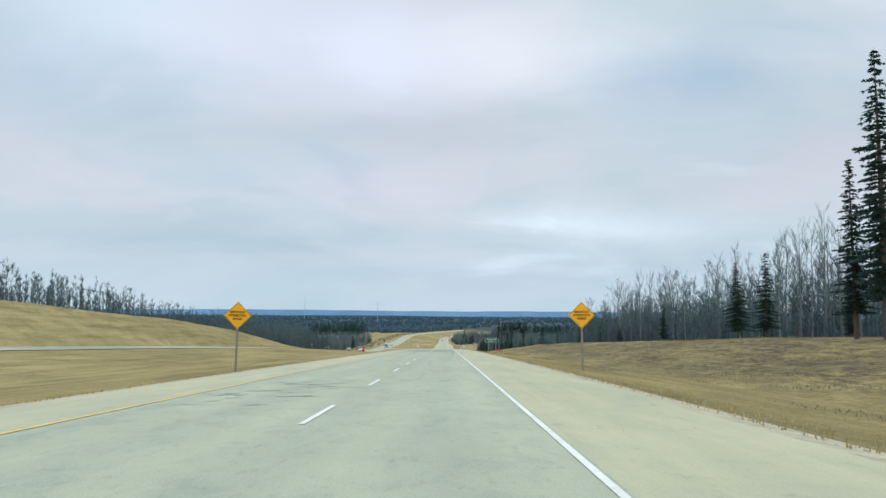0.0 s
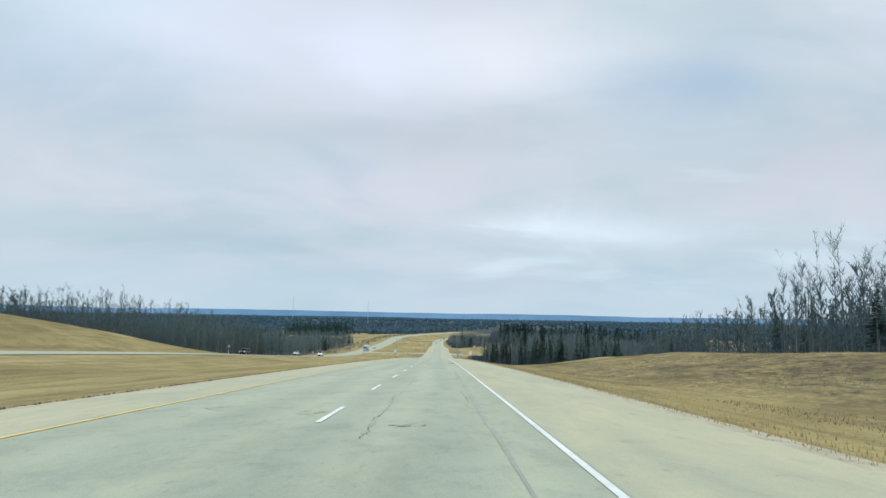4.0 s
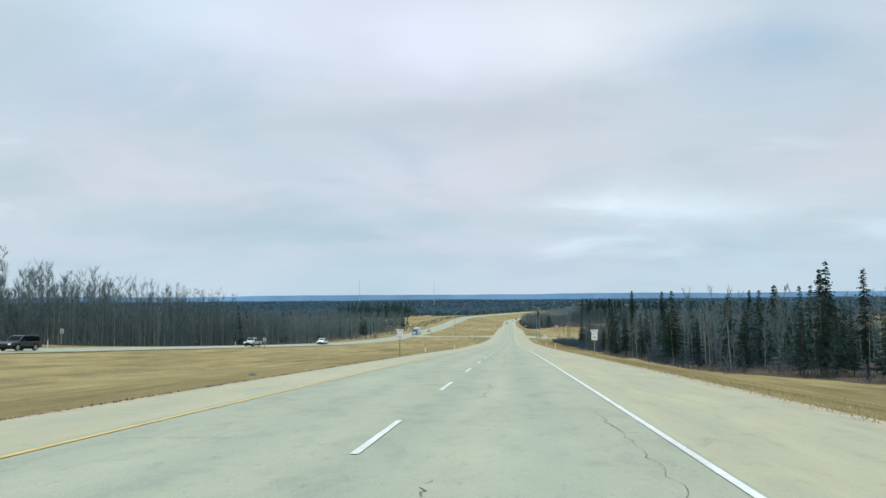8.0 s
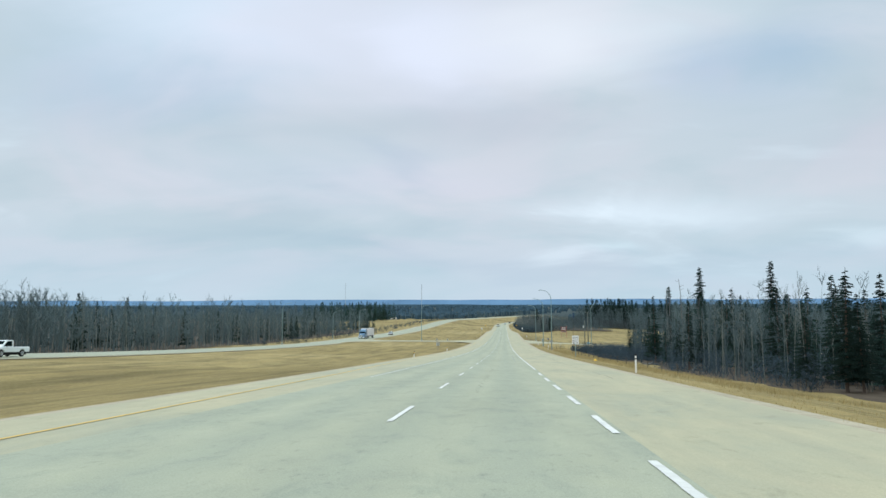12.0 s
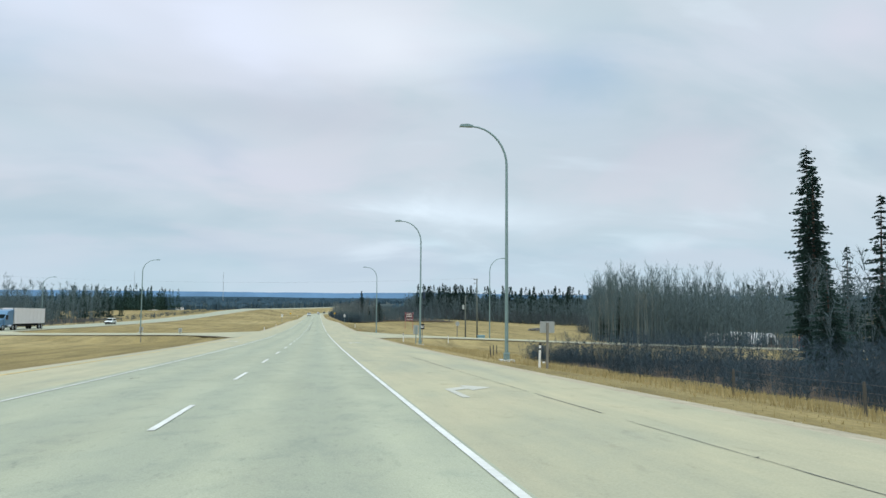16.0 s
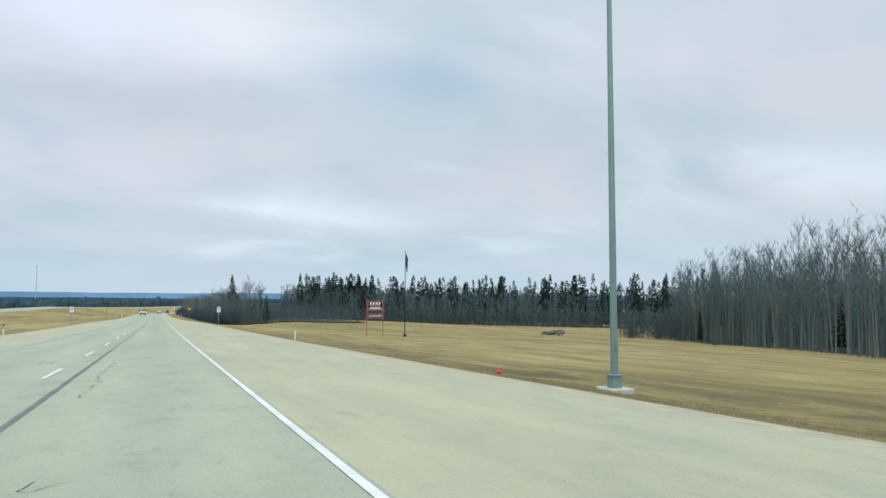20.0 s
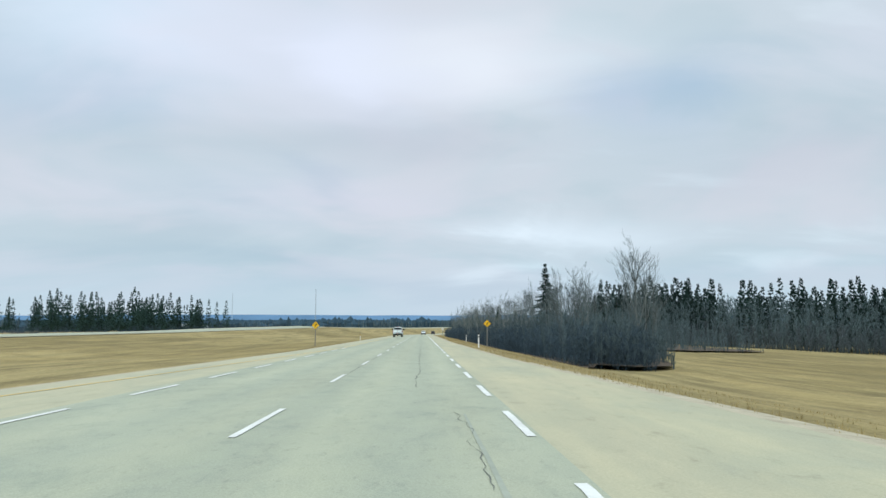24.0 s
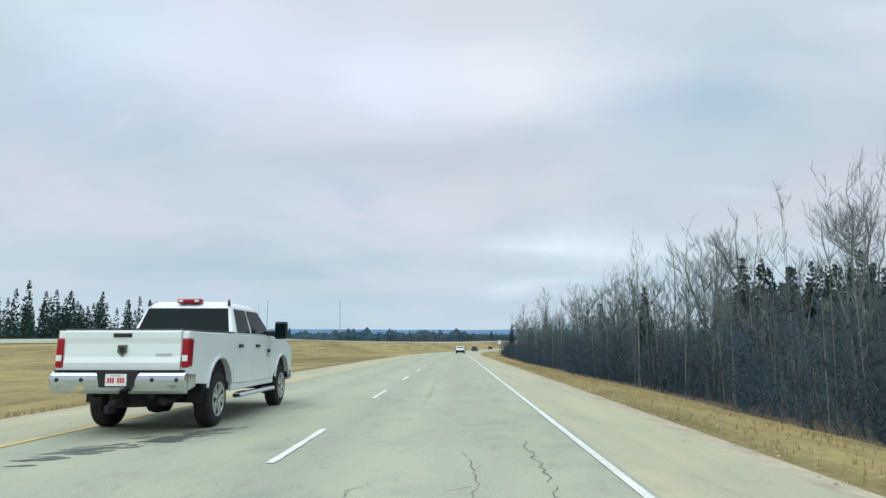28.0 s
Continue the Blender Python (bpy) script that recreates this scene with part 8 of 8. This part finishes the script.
    part("front_bumper", Solid().box(-hw * 0.95, hw * 0.95, L / 2 - 0.12, L / 2 + 0.05, z0, z0 + 0.25), M_UNDER, t, bevel=0.04)
    part("rear_bumper", Solid().box(-hw * 0.95, hw * 0.95, -L / 2 - 0.06, -L / 2 + 0.1, z0, z0 + 0.28), M_UNDER, t, bevel=0.04)
    part("grille", Solid().box(-hw * 0.45, hw * 0.45, L / 2 - 0.05, L / 2 + 0.02, zb * 0.5, zb * 0.74), M_BLACK, t)
    part("underbody", Solid().box(-hw * 0.75, hw * 0.75, -L * 0.45, L * 0.45, 0.2, z0 + 0.2), M_UNDER, t)
    if kind == "pickup":
        part("load_bed", Solid().box(-hw * 0.82, hw * 0.82, -L / 2 + 0.1, -L * 0.07, zb - 0.01, zb + 0.012), M_UNDER, t)
    return t


def on_road(x, y, turn=0.0, opposite=False):
    z = road_z(y) + (OPP_DZ(y) + 0.035 if opposite else 0.0)
    g0 = math.degrees(math.atan2(road_z(y + 2) - road_z(y - 2), 4))
    yaw = -math.degrees(math.atan2(road_x(y + 2) - road_x(y - 2), 4))
    return pose(road_x(y) + x, y, z, g0, 0, yaw) @ pose(0, 0, 0, 0, 0, turn)


car(on_road(1.9, 1012), "white hatchback with a dark rear window on the highway", M_CARWHITE, 4.4, 1.52, 1.8, "suv")
car(on_road(1.9, 1095), "dark car further along the highway", M_CARDARK, 4.7, 1.65, 1.85, "suv")
car(on_road(-1.9, 1210), "dark car far along the highway", M_CARDARK, 4.7, 1.5, 1.85, "sedan")
car(on_road(-53.6, 383, 180, True), "silver pickup truck on the opposite carriageway", M_CARSILVER, 5.7, 1.85, 1.95, "pickup", "pickup truck")
car(on_road(-54.0, 437, 180, True), "white pickup truck on the opposite carriageway", M_CARWHITE, 5.5, 1.85, 1.95, "pickup", "pickup truck")
car(on_road(-54.2, 316, 180, True), "dark sport utility car on the opposite carriageway", M_CARDARK, 4.8, 1.75, 1.9, "suv")
car(on_road(-54.5, 694, 180, True), "white sport utility car on the opposite carriageway", M_CARWHITE, 4.7, 1.7, 1.85, "suv")


def semi_truck(m):
    t = thing("semi_truck", m, "blue semi truck with a white box trailer", "truck")
    part("trailer_box", Solid().box(-1.28, 1.28, -11.5, 2.2, 1.15, 4.10), M_TRAILER, t, "white box trailer", bevel=0.03)
    for k in range(8):
        for s in (-1, 1):
            part("trailer_rib", Solid().box(s * 1.29 - 0.012, s * 1.29 + 0.012, -11.2 + 1.75 * k, -11.14 + 1.75 * k, 1.2, 4.05), M_TRAILER, t)
    part("sleeper_cab", Solid().prism([(2.5, 0.9), (6.0, 0.9), (6.0, 2.2), (5.3, 2.9), (4.6, 3.55), (2.5, 3.85)], "x", -1.15, 1.15), M_CARBLUE, t, "blue sleeper cab", bevel=0.10)
    part("hood", Solid().prism([(5.9, 0.75), (7.6, 0.75), (7.7, 1.5), (7.4, 1.85), (5.9, 2.1)], "x", -0.95, 0.95), M_CARBLUE, t, bevel=0.10)
    g2 = Geo()
    g2.v = [(-1.0, 6.02, 2.22), (1.0, 6.02, 2.22), (0.95, 5.36, 2.90), (-0.95, 5.36, 2.90), (-1.0, 5.9, 2.18), (1.0, 5.9, 2.18), (0.95, 5.24, 2.86), (-0.95, 5.24, 2.86)]
    g2.f = [(0, 1, 2, 3), (7, 6, 5, 4), (0, 4, 5, 1), (1, 5, 6, 2), (2, 6, 7, 3), (3, 7, 4, 0)]
    g2.m = [0] * 6
    part("windscreen", g2, M_TINT, t)
    part("grille", Solid().box(-0.5, 0.5, 7.62, 7.74, 0.85, 1.6), M_CHROME, t, bevel=0.03)
    part("bumper", Solid().box(-1.15, 1.15, 7.45, 7.75, 0.4, 0.75), M_CHROME, t, bevel=0.05)
    for s in (-1, 1):
        part("side_window", Solid().box(s * 1.155 - 0.01, s * 1.155 + 0.01, 4.7, 5.6, 2.1, 2.75), M_TINT, t)
        part("head_lamp", Solid().box(s * 0.75 - 0.15, s * 0.75 + 0.15, 7.5, 7.70, 1.0, 1.25), M_CLEAR, t, bevel=0.03)
        part("fender", Solid().prism(arch(6.7, 0.68, 0.52, 8) + arch(6.7, 0.58, 0.52, 8)[::-1], "x", min(s * 0.85, s * 1.2), max(s * 0.85, s * 1.2)), M_CARBLUE, t)
        part("mirror", Solid().box(s * 1.4 - 0.1, s * 1.4 + 0.1, 5.7, 5.8, 1.9, 2.6), M_BLACK, t)
        part("exhaust_stack", Solid().lathe([(0.09, 1.0), (0.09, 4.1)], sides=10, at=(s * 1.0, 2.35, 0)), M_CHROME, t)
        for y in (-10.4, -9.1, 1.4, 2.7, 6.7):
            wheel_on(t, s * 1.02, y, 0.52, 0.34, s)
    part("chassis", Solid().box(-0.5, 0.5, -11.4, 7.3, 0.7, 1.1), M_UNDER, t)
    part("landing_gear", Solid().box(-0.6, 0.6, -0.6, -0.4, 0.3, 1.15), M_UNDER, t)
    part("fuel_tank", Solid().lathe([(0.32, 3.4), (0.32, 4.9)], "y", 14, at=(-0.95, 0, 0.75)), M_CHROME, t)


semi_truck(on_road(-54.6, 634, 180, True))
